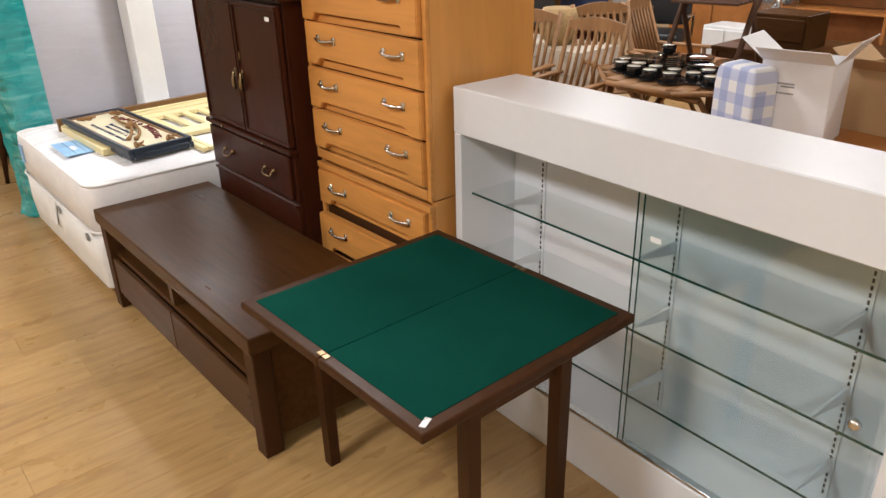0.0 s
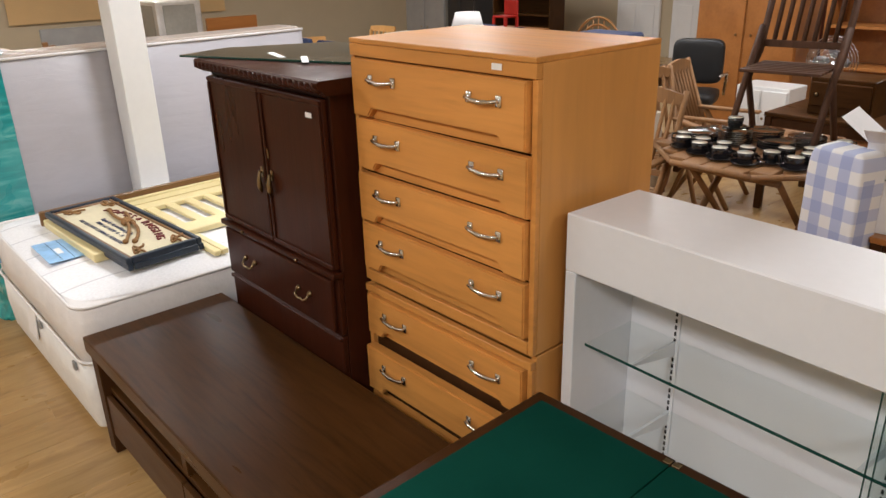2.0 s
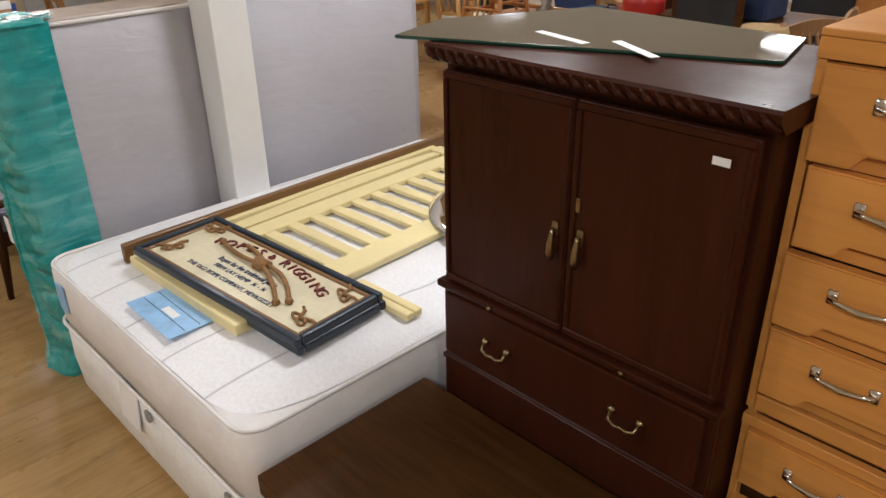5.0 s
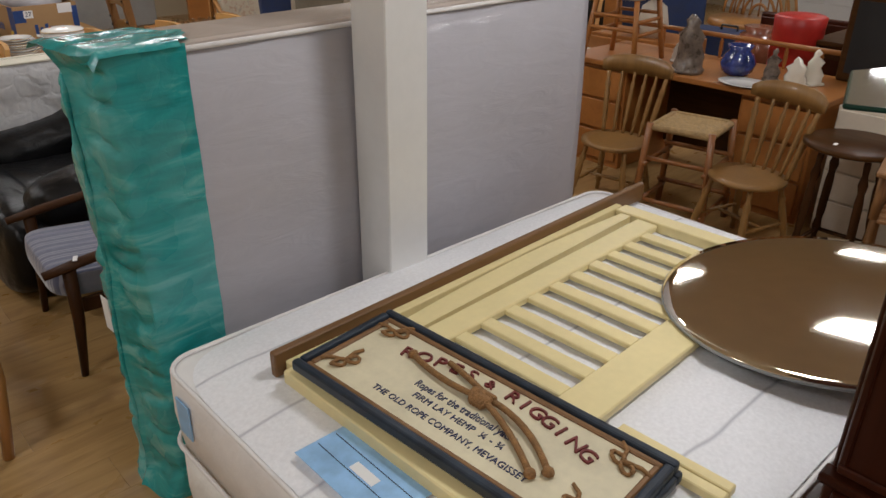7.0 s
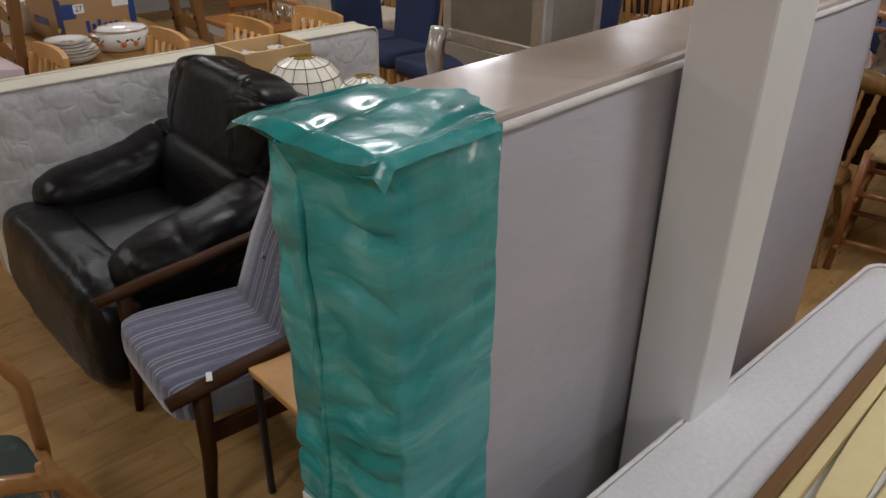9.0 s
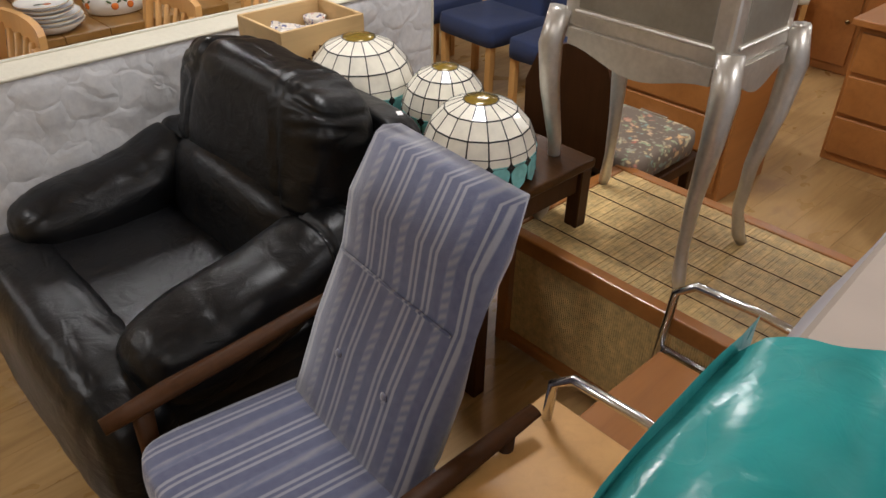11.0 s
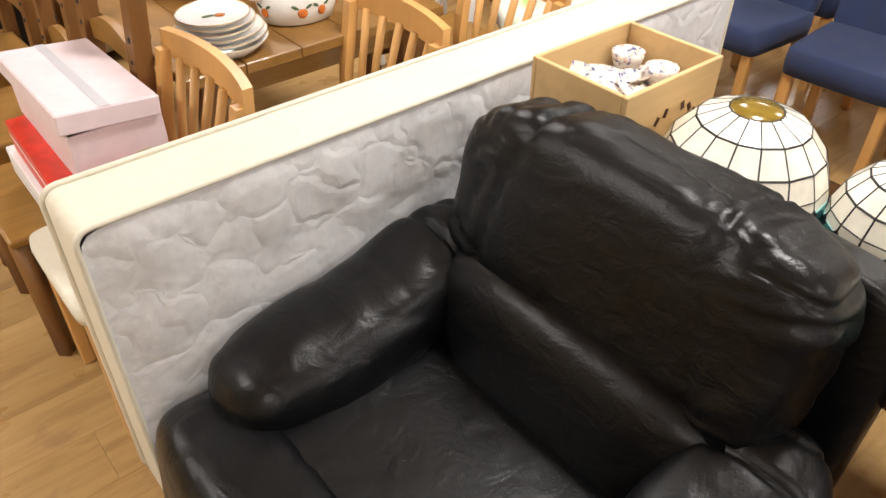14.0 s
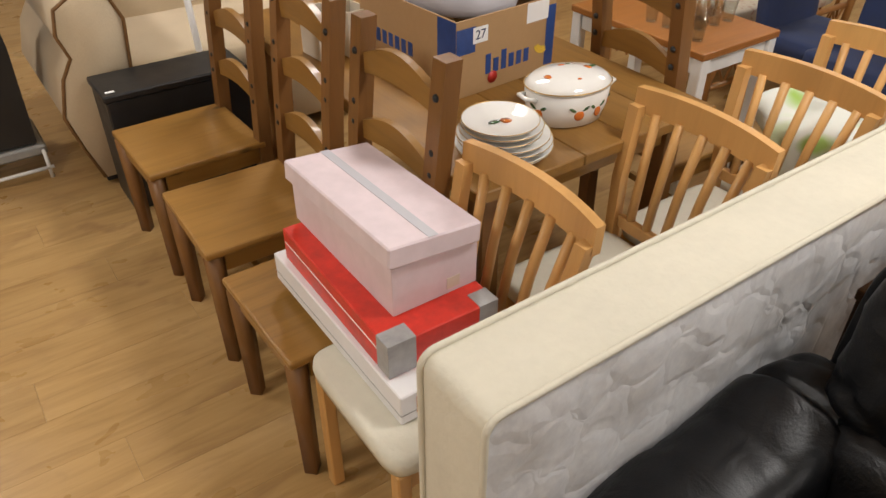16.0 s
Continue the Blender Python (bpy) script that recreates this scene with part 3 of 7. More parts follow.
def pull(parent, y, z, x=0.0, w=0.108, mat=CHROME):
    bm = B()
    pts = [(x, y - w / 2, z + 0.004), (x - 0.015, y - w / 2, z + 0.006), (x - 0.019, y - w / 3, z + 0.003), (x - 0.021, y, z + 0.0),
           (x - 0.019, y + w / 3, z + 0.003), (x - 0.015, y + w / 2, z + 0.006), (x, y + w / 2, z + 0.004)]
    tube(bm, pts, [0.006, 0.006, 0.0055, 0.0075, 0.0055, 0.006, 0.006], 8)
    for s in (-1, 1):
        box(bm, x - 0.006, x, y + s * w / 2 - 0.010, y + s * w / 2 + 0.010, z - 0.010, z + 0.020, 0.002)
    return part("handle", bm, mat, parent, "chrome bow handle", True)


def scoop_drawer(parent, y0, y1, z0, z1, x=-0.024, tilt=0.0):
    bm = B()
    r, up = 0.10, 0.028
    poly = [(y0, z1), (y0, z0)]
    poly += [(y0 + r - 0.03, z0)]
    poly += [(y0 + r - 0.03 + 0.03 * k / 4, z0 + up * (0.5 - 0.5 * math.cos(math.pi * k / 4))) for k in range(1, 5)]
    poly += [(y1 - r + 0.03 - 0.03 * k / 4, z0 + up * (0.5 - 0.5 * math.cos(math.pi * k / 4))) for k in range(4, 0, -1)]
    poly += [(y1 - r + 0.03, z0), (y1, z0), (y1, z1)]
    prism(bm, poly, "x", x, 0.0)
    bmesh.ops.recalc_face_normals(bm, faces=bm.faces)
    es = [e for e in bm.edges if all(abs(v.co.x - x) < 1e-5 for v in e.verts)]
    bmesh.ops.bevel(bm, geom=es, offset=0.004, segments=2, affect="EDGES")
    d = part("drawer", bm, HONEY, parent)
    hz = z1 - 0.062
    pull(d, y0 + 0.142, hz, x)
    pull(d, y1 - 0.155, hz, x)
    if tilt:
        d.matrix_local = pose(0, 0, 0, tilt, 0, 0)
    return d


def chest():
    t = thing("chest_of_drawers", "tall honey beech chest in two stacked sections", "chest of drawers", x=1.545, y=1.925)
    W, D = 0.765, 0.50
    for z0, z1 in ((0.0, 0.788), (0.793, 1.58)):
        up = z0 > 0.1
        for q in ((0.012, D, 0, 0.02), (0.012, D, W - 0.02, W)):
            pbox("side", t, HONEYSIDE, *q, z0, z1 - 0.0005, 0.002)
        pbox("back", t, HONEYSIDE, D - 0.012, D - 0.002, 0.021, W - 0.021, z0 + 0.01, z1 - 0.012, 0)
        pbox("top_panel", t, HONEY, -0.012 if up else 0.013, D, 0.0 if up else 0.021, W if up else W - 0.021, z1 if up else z1 - 0.012, z1 + (0.014 if up else 0.0035), 0.002)
        pbox("top_rail", t, HONEY, -0.012, 0.011, 0.0, W, z1 - 0.038, z1 - 0.013 + (0.012 if up else 0), 0.002)
        for ya, yb in ((0.0, 0.018), (W - 0.018, W)):
            pbox("stile", t, HONEY, -0.006, 0.0115, ya, yb, z0, z1 - 0.039, 0.002)
        pbox("bottom_rail", t, HONEY, -0.008, 0.0115, 0.0185, W - 0.0185, z0 + 0.002, z0 + 0.04, 0.002)
        # Dark sheet added for the shade seen between the drawers.
        pbox("inner_front", t, DARKLEG, 0.012, 0.02, 0.021, W - 0.021, z0 + 0.05, z1 - 0.045, 0)
    for i, (z0, z1, ti) in enumerate(((1.365, 1.538, 0.0), (1.192, 1.352, 0.35), (1.02, 1.180, 0.0), (0.848, 1.008, 0.2), (0.60, 0.745, 0.0), (0.385, 0.555, -0.5), (0.19, 0.36, 0.0))):
        scoop_drawer(t, 0.021, W - 0.021, z0, z1, -0.026 if i != 5 else -0.038, ti)
        if i < 6:
            pbox("rail", t, HONEY, 0.0, 0.0115, 0.0185, W - 0.0185, z0 - 0.008, z0 + 0.020, 0.001)
    price_tag(0, 0, 0, t, pose(-0.0128, 0.13, 1.562, 90, 0, 90) @ pose(0, 0, 0, 0, 180, 0))
    return t


def bail(parent, x, y, z, w=0.075):
    h = None
    bm = B()
    tube(bm, [(x - 0.008, y - w / 2, z), (x - 0.02, y - w / 2 * 0.95, z - 0.018), (x - 0.022, y - w / 5, z - 0.026), (x - 0.022, y, z - 0.022),
              (x - 0.022, y + w / 5, z - 0.026), (x - 0.02, y + w / 2 * 0.95, z - 0.018), (x - 0.008, y + w / 2, z)], 0.0042, 8)
    for s in (-1, 1):
        lathe(bm, [(0.011, 0), (0.011, 0.004), (0.005, 0.012)], 0, 0, 0, 10)
        for v in bm.verts[-30:]:
            v.co = Vector((x - v.co.z, y + s * w / 2 + v.co.x, z + v.co.y))
    return part("handle", bm, BRASS, parent, "aged brass swan-neck handle", True)


def wardrobe():
    t = thing("cabinet", "dark mahogany two-door cabinet with carved cornice", "cabinet", x=1.43, y=2.70)
    W, D = 0.815, 0.52
    pbox("body", t, MAHOG, 0.022, D, 0, W, 0.0, 1.43, 0.003)
    pbox("lower_body", t, MAHOG, 0.0, 0.0215, 0.0, W, 0.60, 0.815, 0.003)
    pbox("plinth", t, MAHOG, -0.002, 0.0215, 0.0, W, 0.0, 0.594, 0.004)
    pbox("ledge", t, MAHOG, -0.022, 0.0215, -0.008, W + 0.008, 0.816, 0.838, 0.006, "", 2)
    pbox("lower_ledge", t, MAHOG, -0.012, -0.0025, 0.0, W, 0.578, 0.594, 0.003)
    dr = pbox("drawer", t, MAHOG, -0.018, -0.0005, 0.02, W - 0.02, 0.612, 0.806, 0.005, "", 2)
    for y in (0.2, 0.6):
        bail(dr, -0.018, y, 0.715)
    for y in (0.22, 0.62):
        plathe("knob", dr, BRASS, [(0.003, 0), (0.007, 0.006), (0.005, 0.012)], 0, 0, 0, 10).matrix_local = pose(-0.022, y, 0.83, 0, -90, 0)
    for k, (y0, y1) in enumerate(((0.012, W / 2 - 0.002), (W / 2 + 0.002, W - 0.012))):
        d = pbox("door", t, MAHOG, -0.002, 0.021, y0, y1, 0.842, 1.415, 0.006, "", 2)
        for za, zb, ya, yb in ((1.395, 1.413, y0 + 0.003, y1 - 0.003), (0.844, 0.862, y0 + 0.003, y1 - 0.003)):
            pbox("moulding", d, MAHOG, -0.009, -0.0025, ya, yb, za, zb, 0.003)
        for ya in (y0 + 0.003, y1 - 0.017):
            pbox("moulding", d, MAHOG, -0.009, -0.0025, ya, ya + 0.014, 0.8625, 1.3945, 0.003)
        hy = W / 2 + (-0.035 if k == 0 else 0.035)
        bm = B()
        tube(bm, [(-0.010, hy, 1.11), (-0.016, hy, 1.10), (-0.020, hy, 1.075), (-0.018, hy, 1.05), (-0.014, hy, 1.03)], [0.008, 0.006, 0.009, 0.011, 0.004], 8)
        box(bm, -0.007, -0.0022, hy - 0.009, hy + 0.009, 1.085, 1.125, 0.003)
        part("handle", bm, BRASS, d, "aged brass drop handle", True)
        if k == 0:
            pbox("escutcheon", d, BRASS, -0.006, -0.0022, W / 2 - 0.03, W / 2 - 0.012, 1.165, 1.20, 0.003)
    # cornice with a carved gadroon edge
    bm = B()
    poly = [(0.03, 1.431), (-0.004, 1.431), (-0.012, 1.440), (-0.03, 1.455), (-0.034, 1.472), (-0.026, 1.478), (D, 1.478), (D, 1.431)]
    prism(bm, poly, "y", -0.025, W + 0.02)
    part("cornice", bm, MAHOG, t)
    bm = B()
    n = 26
    for i in range(n):
        y = -0.02 + (W + 0.035) * (i + 0.5) / n
        tube(bm, [(-0.022, y - 0.018, 1.442), (-0.034, y, 1.456), (-0.031, y + 0.018, 1.470)], [0.004, 0.0095, 0.004], 6)
    part("carved_edge", bm, MAHOG, t, "rope-carved dark edging", True)
    price_tag(0, 0, 0, t, pose(-0.0105, 0.075, 1.362, 90, 0, 90) @ pose(0, 0, 0, 0, 180, 0))
    return t


def glass_sheet():
    bm = B()
    prism(bm, [(1.385, 3.62), (1.72, 2.82), (1.98, 2.88), (2.04, 3.5), (1.62, 3.70)], "z", 1.4785, 1.4865)
    g = solo("glass_tabletop", bm, GREYGLASS, "loose glass tabletop laid on the cabinet", "glass top")
    bm = B()
    ring = [(1.62, 3.70), (1.385, 3.62), (1.72, 2.82), (1.98, 2.88)]
    for a, c in zip(ring, ring[1:]):
        tube(bm, [(a[0] - 0.001, a[1], 1.4825), (c[0] - 0.001, c[1], 1.4825)], 0.0045, 6)
    part("edge", bm, GLASSEDGE, g, "green glass edge")
    for y, rz in ((3.10, 60), (3.3, 75)):
        bm = B()
        box(bm, -0.09, 0.09, -0.012, 0.012, 0, 0.001)
        part("sticker", bm, PAPER, g).matrix_local = pose(1.62, y, 1.4868, 0, 0, rz)
    return g


GREYGLASS = surf("smoky_reflective_glass", (0.16, 0.15, 0.12), 0.05, 0.03, 3, 0.0, 30, coat=0.6)


def display():
    t = thing("display_cabinet", "white shop display counter with glass shelves and sliding doors", "display cabinet", x=1.62, y=1.89, rz=-92.3)
    # local x runs along the front, local y into the counter
    L, D = 1.56, 0.275
    pbox("top", t, WHITE, 0, L, 0, D + 0.02, 1.04, 1.20, 0.004)
    pbox("end", t, WHITE, 0, 0.035, 0.002, D, 0, 1.039, 0.003)
    pbox("end", t, WHITE, L - 0.05, L, 0.002, D, 0, 1.039, 0.003)
    pbox("back", t, WHITE, 0.0355, L - 0.0505, D - 0.018, D, 0, 1.039, 0.001)
    pbox("plinth", t, WHITE, 0.0355, L - 0.0505, 0.0, D - 0.0185, 0, 0.205, 0.003)
    pbox("track", t, CHROME, 0.036, L - 0.051, 0.004, 0.03, 0.2055, 0.217, 0.002, "metal sliding door track")
    for z in (0.36, 0.59, 0.82):
        s = pbox("shelf", t, GLASSM, 0.045, L - 0.06, 0.045, D - 0.03, z - 0.004, z + 0.004, 0, "clear glass shelf")
        pbox("edge", s, GLASSEDGE, 0.045, L - 0.06, 0.0425, 0.0448, z - 0.0035, z + 0.0035, 0)
        s.visible_shadow = False
        for u in (0.19, 0.76, 1.32):
            bm = B()
            prism(bm, [(0.05, z - 0.006), (D - 0.025, z - 0.006), (D - 0.025, z - 0.05), (0.06, z - 0.012)], "x", u - 0.004, u + 0.004)
            part("bracket", bm, WHITE, t)
    for u in (0.19, 0.76, 1.32):
        st = pbox("upright", t, WHITE, u - 0.012, u + 0.012, D - 0.026, D - 0.0185, 0.21, 1.035, 0.001)
        bm = B()
        for k in range(40):
            z = 0.23 + k * 0.02
            box(bm, u - 0.003, u + 0.003, D - 0.0275, D - 0.0255, z, z + 0.012)
        part("slots", bm, BLACK, st)
    for u0, u1, y in ((0.79, L - 0.06, 0.008), (0.80, L - 0.08, 0.022)):
        d = pbox("sliding_door", t, GLASSDOOR, u0, u1, y, y + 0.005, 0.218, 1.038, 0, "sliding glass door")
        d.visible_shadow = False
        pbox("edge", d, GLASSEDGE, u0 - 0.002, u0, y, y + 0.005, 0.218, 1.038, 0)
    k = plathe("lock", t, CHROME, [(0.014, 0), (0.014, 0.01), (0.009, 0.014)], 0, 0, 0, 14)
    k.matrix_local = pose(1.44, 0.007, 0.66, 90, 0, 0)
    price_tag(0, 0, 0, t, pose(0.86, 0.006, 0.92, 90, 0, 0))
    return t


def mattress_block(bm, x0, x1, y0, y1, z0, z1, r=0.06, cr=0.10, n=26, sag=0.0):
    """A mattress with rounded corners and a soft top."""
    def outline(off, z):
        pts = []
        for cx, cy, a0 in ((x1 - cr, y1 - cr, 0), (x0 + cr, y1 - cr, 90), (x0 + cr, y0 + cr, 180), (x1 - cr, y0 + cr, 270)):
            for k in range(7):
                a = radians(a0 + 15 * k)
                pts.append((cx + (cr - off) * math.cos(a), cy + (cr - off) * math.sin(a), z))
        return pts
    rings = [outline(r * 0.6, z0), outline(0.01, z0 + r * 0.4), outline(0.0, (z0 + z1) / 2), outline(0.004, z1 - r * 0.45), outline(r * 0.3, z1 - 0.008), outline(r * 0.8, z1)]
    ring_loft(bm, rings)
    return outline


def pipe_loop(parent, pts, r, mat, name="piping"):
    bm = B()
    tube(bm, pts + [pts[0]], r, 6, False)
    return part(name, bm, mat, parent, "", True)


def bed():
    t = thing("divan_base", "white quilted divan bed base on castors", "bed base", x=0.84, y=3.59)
    bm = B()
    mattress_block(bm, -0.038, 1.92, 0.0, 1.375, 0.055, 0.335, 0.02, 0.05)
    part("body", bm, BASECLOTH, t, "", True)
    for x in (0.09, 1.8):
        for y in (0.08, 1.29):
            plathe("castor", t, BLACK, [(0.02, 0), (0.024, 0.02), (0.018, 0.055)], x, y, 0, 12)
    for y in (0.12, 0.62):
        pbox("strap", t, GREYM, -0.050, -0.039, y, y + 0.03, 0.29, 0.33, 0.004, "grey fixing clip")
    bm = B()
    box(bm, -0.075, -0.069, 0.72, 0.86, 0.19, 0.34, 0.002, 1)
    part("swing_tag", bm, PAPER, t).matrix_local = pose(0, 0, 0, 0, 6, 0)
    m = thing("mattress", "white double mattress with sewn lines and blue label", "mattress", x=0.84, y=3.59, z=0.336)
    bm = B()
    out = mattress_block(bm, -0.04, 1.92, -0.005, 1.405, 0, 0.255, 0.05, 0.09)
    part("side", bm, SIDECLOTH, m, "", True)
    # soft tufted top
    bm = B()
    nx, ny = 46, 34
    vs = {}
    for i in range(nx + 1):
        for j in range(ny + 1):
            u, v = i / nx * 2 - 1, j / ny * 2 - 1
            x, y = u * math.sqrt(1 - v * v * 0.0), v
            d = max(abs(u), abs(v))
            k = (abs(u) ** 9 + abs(v) ** 9) ** (1 / 9)
            s = d / k if k else 1
            px, py = 0.94 + u * s * 0.962, 0.70 + v * s * 0.683
            h = 0.2555 + 0.024 * (1 - d ** 8) + 0.005 * noise.noise(Vector((px * 4, py * 4, 0)))
            if d < 0.9:
                h -= 0.006 * math.exp(-((py / 0.25 + 0.1 * math.sin(px * 6)) % 1 - 0.5) ** 2 / 0.006)
            vs[i, j] = bm.verts.new((px, py, h))
    for i in range(nx):
        for j in range(ny):
            bm.faces.new((vs[i, j], vs[i + 1, j], vs[i + 1, j + 1], vs[i, j + 1]))
    part("top", bm, TOPCLOTH, m, "white top with thin grey sewn lines", True)
    pipe_loop(m, out(0.012, 0.252), 0.007, SIDECLOTH)
    pipe_loop(m, out(-0.002, 0.018), 0.007, SIDECLOTH)
    lab = pbox("label", m, BLUEPAPER, 0.03, 0.175, 0.52, 0.82, 0.282, 0.2835, 0, "pale blue paper label", 1)
    pbox("label_print", lab, PAPER, 0.092, 0.118, 0.62, 0.70, 0.2837, 0.2843, 0)
    pbox("label_print", lab, INK, 0.135, 0.137, 0.53, 0.81, 0.2837, 0.2843, 0)
    pbox("label_print", lab, INK, 0.085, 0.087, 0.53, 0.81, 0.2837, 0.2843, 0)
    bm = B()
    box(bm, -0.047, -0.042, 1.22, 1.29, 0.10, 0.21, 0.001)
    part("side_label", bm, BLUEPAPER, m, "small pale blue edge label")
    return m


def headboard():
    t = thing("headboard", "cream painted slatted headboard with brown top rail", "headboard", x=1.022, y=3.926, z=0.608, rz=2.15)
    # top rail far side, slats across, lower board near the aisle end
    pbox("top_rail", t, BROWNRAIL, 0.0, 1.76, 0.765, 0.79, 0.0, 0.075, 0.004)
    pbox("cap", t, CREAMWOOD, 0.03, 1.56, 0.735, 0.764, 0.01, 0.045, 0.003)
    bm = B()
    pts_a = [(0.35 + 1.15 * k / 14, 0.70 + 0.03 * math.sin(math.pi * k / 14)) for k in range(15)]
    poly = pts_a + [(1.5, 0.66), (0.35, 0.64)]
    prism(bm, poly, "z", 0.012, 0.04)
    part("curved_rail", bm, CREAMWOOD, t)
    pbox("rail", t, CREAMWOOD, 0.03, 1.50, 0.545, 0.63, 0.012, 0.040, 0.004)
    pbox("lower_rail", t, CREAMWOOD, 0.03, 1.50, 0.06, 0.18, 0.012, 0.040, 0.004)
    for x in (0.0, 1.505):
        pbox("post", t, CREAMWOOD, x, x + 0.07, 0.06 if x == 0 else 0.0, 0.73, 0.006, 0.046, 0.004)
    for k in range(11):
        x = 0.33 + k * 0.105
        pbox("slat", t, CREAMWOOD, x, x + 0.048, 0.1805, 0.5445, 0.018, 0.036, 0.003)
    for x in (0.40, 0.435):
        pbox("leg", t, CREAMWOOD, x, x + 0.03, -0.26, 0.019, 0.006, 0.030, 0.003)
    return t


def text(parent, body, size, mat, m, name="lettering", depth=0.002):
    cu = bpy.data.curves.new(name, "FONT")
    cu.body, cu.size, cu.extrude, cu.align_x, cu.align_y = body, size, depth, "CENTER", "CENTER"
    cu.resolution_u = 3
    tmp = bpy.data.objects.new("tmp", cu)
    scene.collection.objects.link(tmp)
    bpy.context.view_layer.update()
    me = bpy.data.meshes.new_from_object(tmp.evaluated_get(bpy.context.evaluated_depsgraph_get()))
    bpy.data.objects.remove(tmp)
    me.materials.append(mat)
    ob = new(name, me)
    ob.parent = parent
    ob.matrix_local = m
    return ob


def rope(parent, pts, r=0.009):
    bm = B()
    tube(bm, pts, r, 7)
    return part("rope", bm, ROPE, parent, "", True)


def moulded_frame(t, L, H):
    for a, c, d, e in ((-L / 2, L / 2, -H / 2, -H / 2 + 0.024), (-L / 2, L / 2, H / 2 - 0.024, H / 2), (-L / 2, -L / 2 + 0.024, -H / 2 + 0.0245, H / 2 - 0.0245), (L / 2 - 0.024, L / 2, -H / 2 + 0.0245, H / 2 - 0.0245)):
        pbox("frame", t, SIGNFRAME, a, c, d, e, -0.005, 0.026, 0.007, "", 2)
    for a, c, d, e in ((-L / 2 + 0.0245, L / 2 - 0.0245, -H / 2 + 0.0245, -H / 2 + 0.040), (-L / 2 + 0.0245, L / 2 - 0.0245, H / 2 - 0.040, H / 2 - 0.0245),
                       (-L / 2 + 0.0245, -L / 2 + 0.040, -H / 2 + 0.0405, H / 2 - 0.0405), (L / 2 - 0.040, L / 2 - 0.0245, -H / 2 + 0.0405, H / 2 - 0.0405)):
        pbox("lip", t, SIGNINNER, a, c, d, e, 0.002, 0.019, 0.004)


def rope_sign():
    # local x runs along the lettering, local y up the board
    t = thing("wall_sign", "framed cream sign with rope and raised lettering lying flat", "sign")
    t.matrix_world = pose(1.210, 4.198, 0.668, 0, 1.2, -84.8)
    L, H = 0.875, 0.345
    pbox("board", t, SIGNFACE, -L / 2 + 0.02, L / 2 - 0.02, -H / 2 + 0.02, H / 2 - 0.02, 0.0, 0.012, 0)
    moulded_frame(t, L, H)
    # two words in raised slab letters bending down towards the ends
    for word, u0, step in (("ROPES", -0.262, 0.0455), ("&", -0.024, 0.0), ("RIGGING", 0.045, 0.0375)):
        for i, ch in enumerate(word):
            x = u0 + i * step + (0.010 if word == "RIGGING" and ch in "NG" and i > 3 else 0)
            y = 0.118 - 0.62 * x * x - 0.012
            ang = -math.degrees(math.atan(1.0 * x))
            text(t, ch, 0.060 if ch != "&" else 0.045, MAROON, pose(x, y, 0.014, 0, 0, ang) @ Matrix.Diagonal((1.0, 0.9, 1, 1)), "letter", 0.004)
    text(t, "Ropes for the traditional yacht", 0.034, INK, pose(-0.01, -0.008, 0.013) @ pose(0, 0, 0) @ Matrix.Diagonal((0.72, 1.0, 1, 1)), "lettering", 0.001)
    text(t, "FIRM LAY HEMP  \u00bc - \u00be", 0.027, INK, pose(0.0, -0.045, 0.013), "lettering", 0.001)
    text(t, "THE OLD ROPE COMPANY, MEVAGISSEY", 0.0265, INK, pose(0.0, -0.088, 0.013) @ Matrix.Diagonal((0.95, 1.0, 1, 1)), "lettering", 0.001)
    rope(t, sway((-0.24, 0.062, 0.02), (0.0, 0.038, 0.028), (0, -0.014, 0)), 0.008)
    rope(t, sway((-0.15, 0.10, 0.02), (0.01, 0.052, 0.028), (0, 0.004, 0)), 0.008)
    rope(t, sway((0.02, 0.048, 0.028), (0.25, -0.045, 0.02), (0, 0.026, 0)), 0.008)
    rope(t, sway((0.01, 0.036, 0.028), (0.225, -0.075, 0.02), (0, 0.012, 0)), 0.008)
    for x, y in ((-0.24, 0.062), (0.25, -0.045), (0.225, -0.075)):
        plathe("rope_end", t, ROPE, [(0.008, 0), (0.014, 0.006), (0.012, 0.016), (0.004, 0.02)], x, y, 0.012, 10)
    bm = B()
    for k in range(4):
        tube(bm, [(k * 0.009 - 0.012 + 0.02 * math.cos(a) * 0.6, 0.044 + 0.024 * math.sin(a), 0.028 + 0.009 * math.cos(a * 2)) for a in [2 * math.pi * i / 12 for i in range(13)]], 0.007, 6)
    part("knot", bm, ROPE, t, "thick centre rope knot", True)
    for cx, cy, r in ((-0.345, 0.10, 30), (0.345, 0.09, -30), (-0.345, -0.075, 60), (0.345, -0.085, -20)):
        bm = B()
        m = pose(cx, cy, 0.018, 0, 0, r)
        for k in (-1, 1):
            tube(bm, [m @ Vector((k * 0.018 + 0.018 * math.cos(a), 0.012 * math.sin(a), 0.004 * math.sin(2 * a))) for a in [2 * math.pi * i / 10 for i in range(11)]], 0.005, 6)
            tube(bm, [m @ Vector((0, 0, 0.004)), m @ Vector((k * 0.03, 0.03, 0)), m @ Vector((k * 0.055, 0.034, 0))], 0.005, 6)
        part("corner_knot", bm, ROPE, t, "small decorative knot", True)
    p = thing("picture_frame", "dark blue framed board under the rope sign", "picture frame")
    p.matrix_world = pose(1.222, 4.178, 0.640, 0, 1.0, -85.8)
    pbox("board", p, SIGNFACE, -L / 2 + 0.02, L / 2 - 0.02, -H / 2 + 0.02, H / 2 - 0.02, 0.0, 0.012, 0)
    moulded_frame(p, L - 0.03, H)
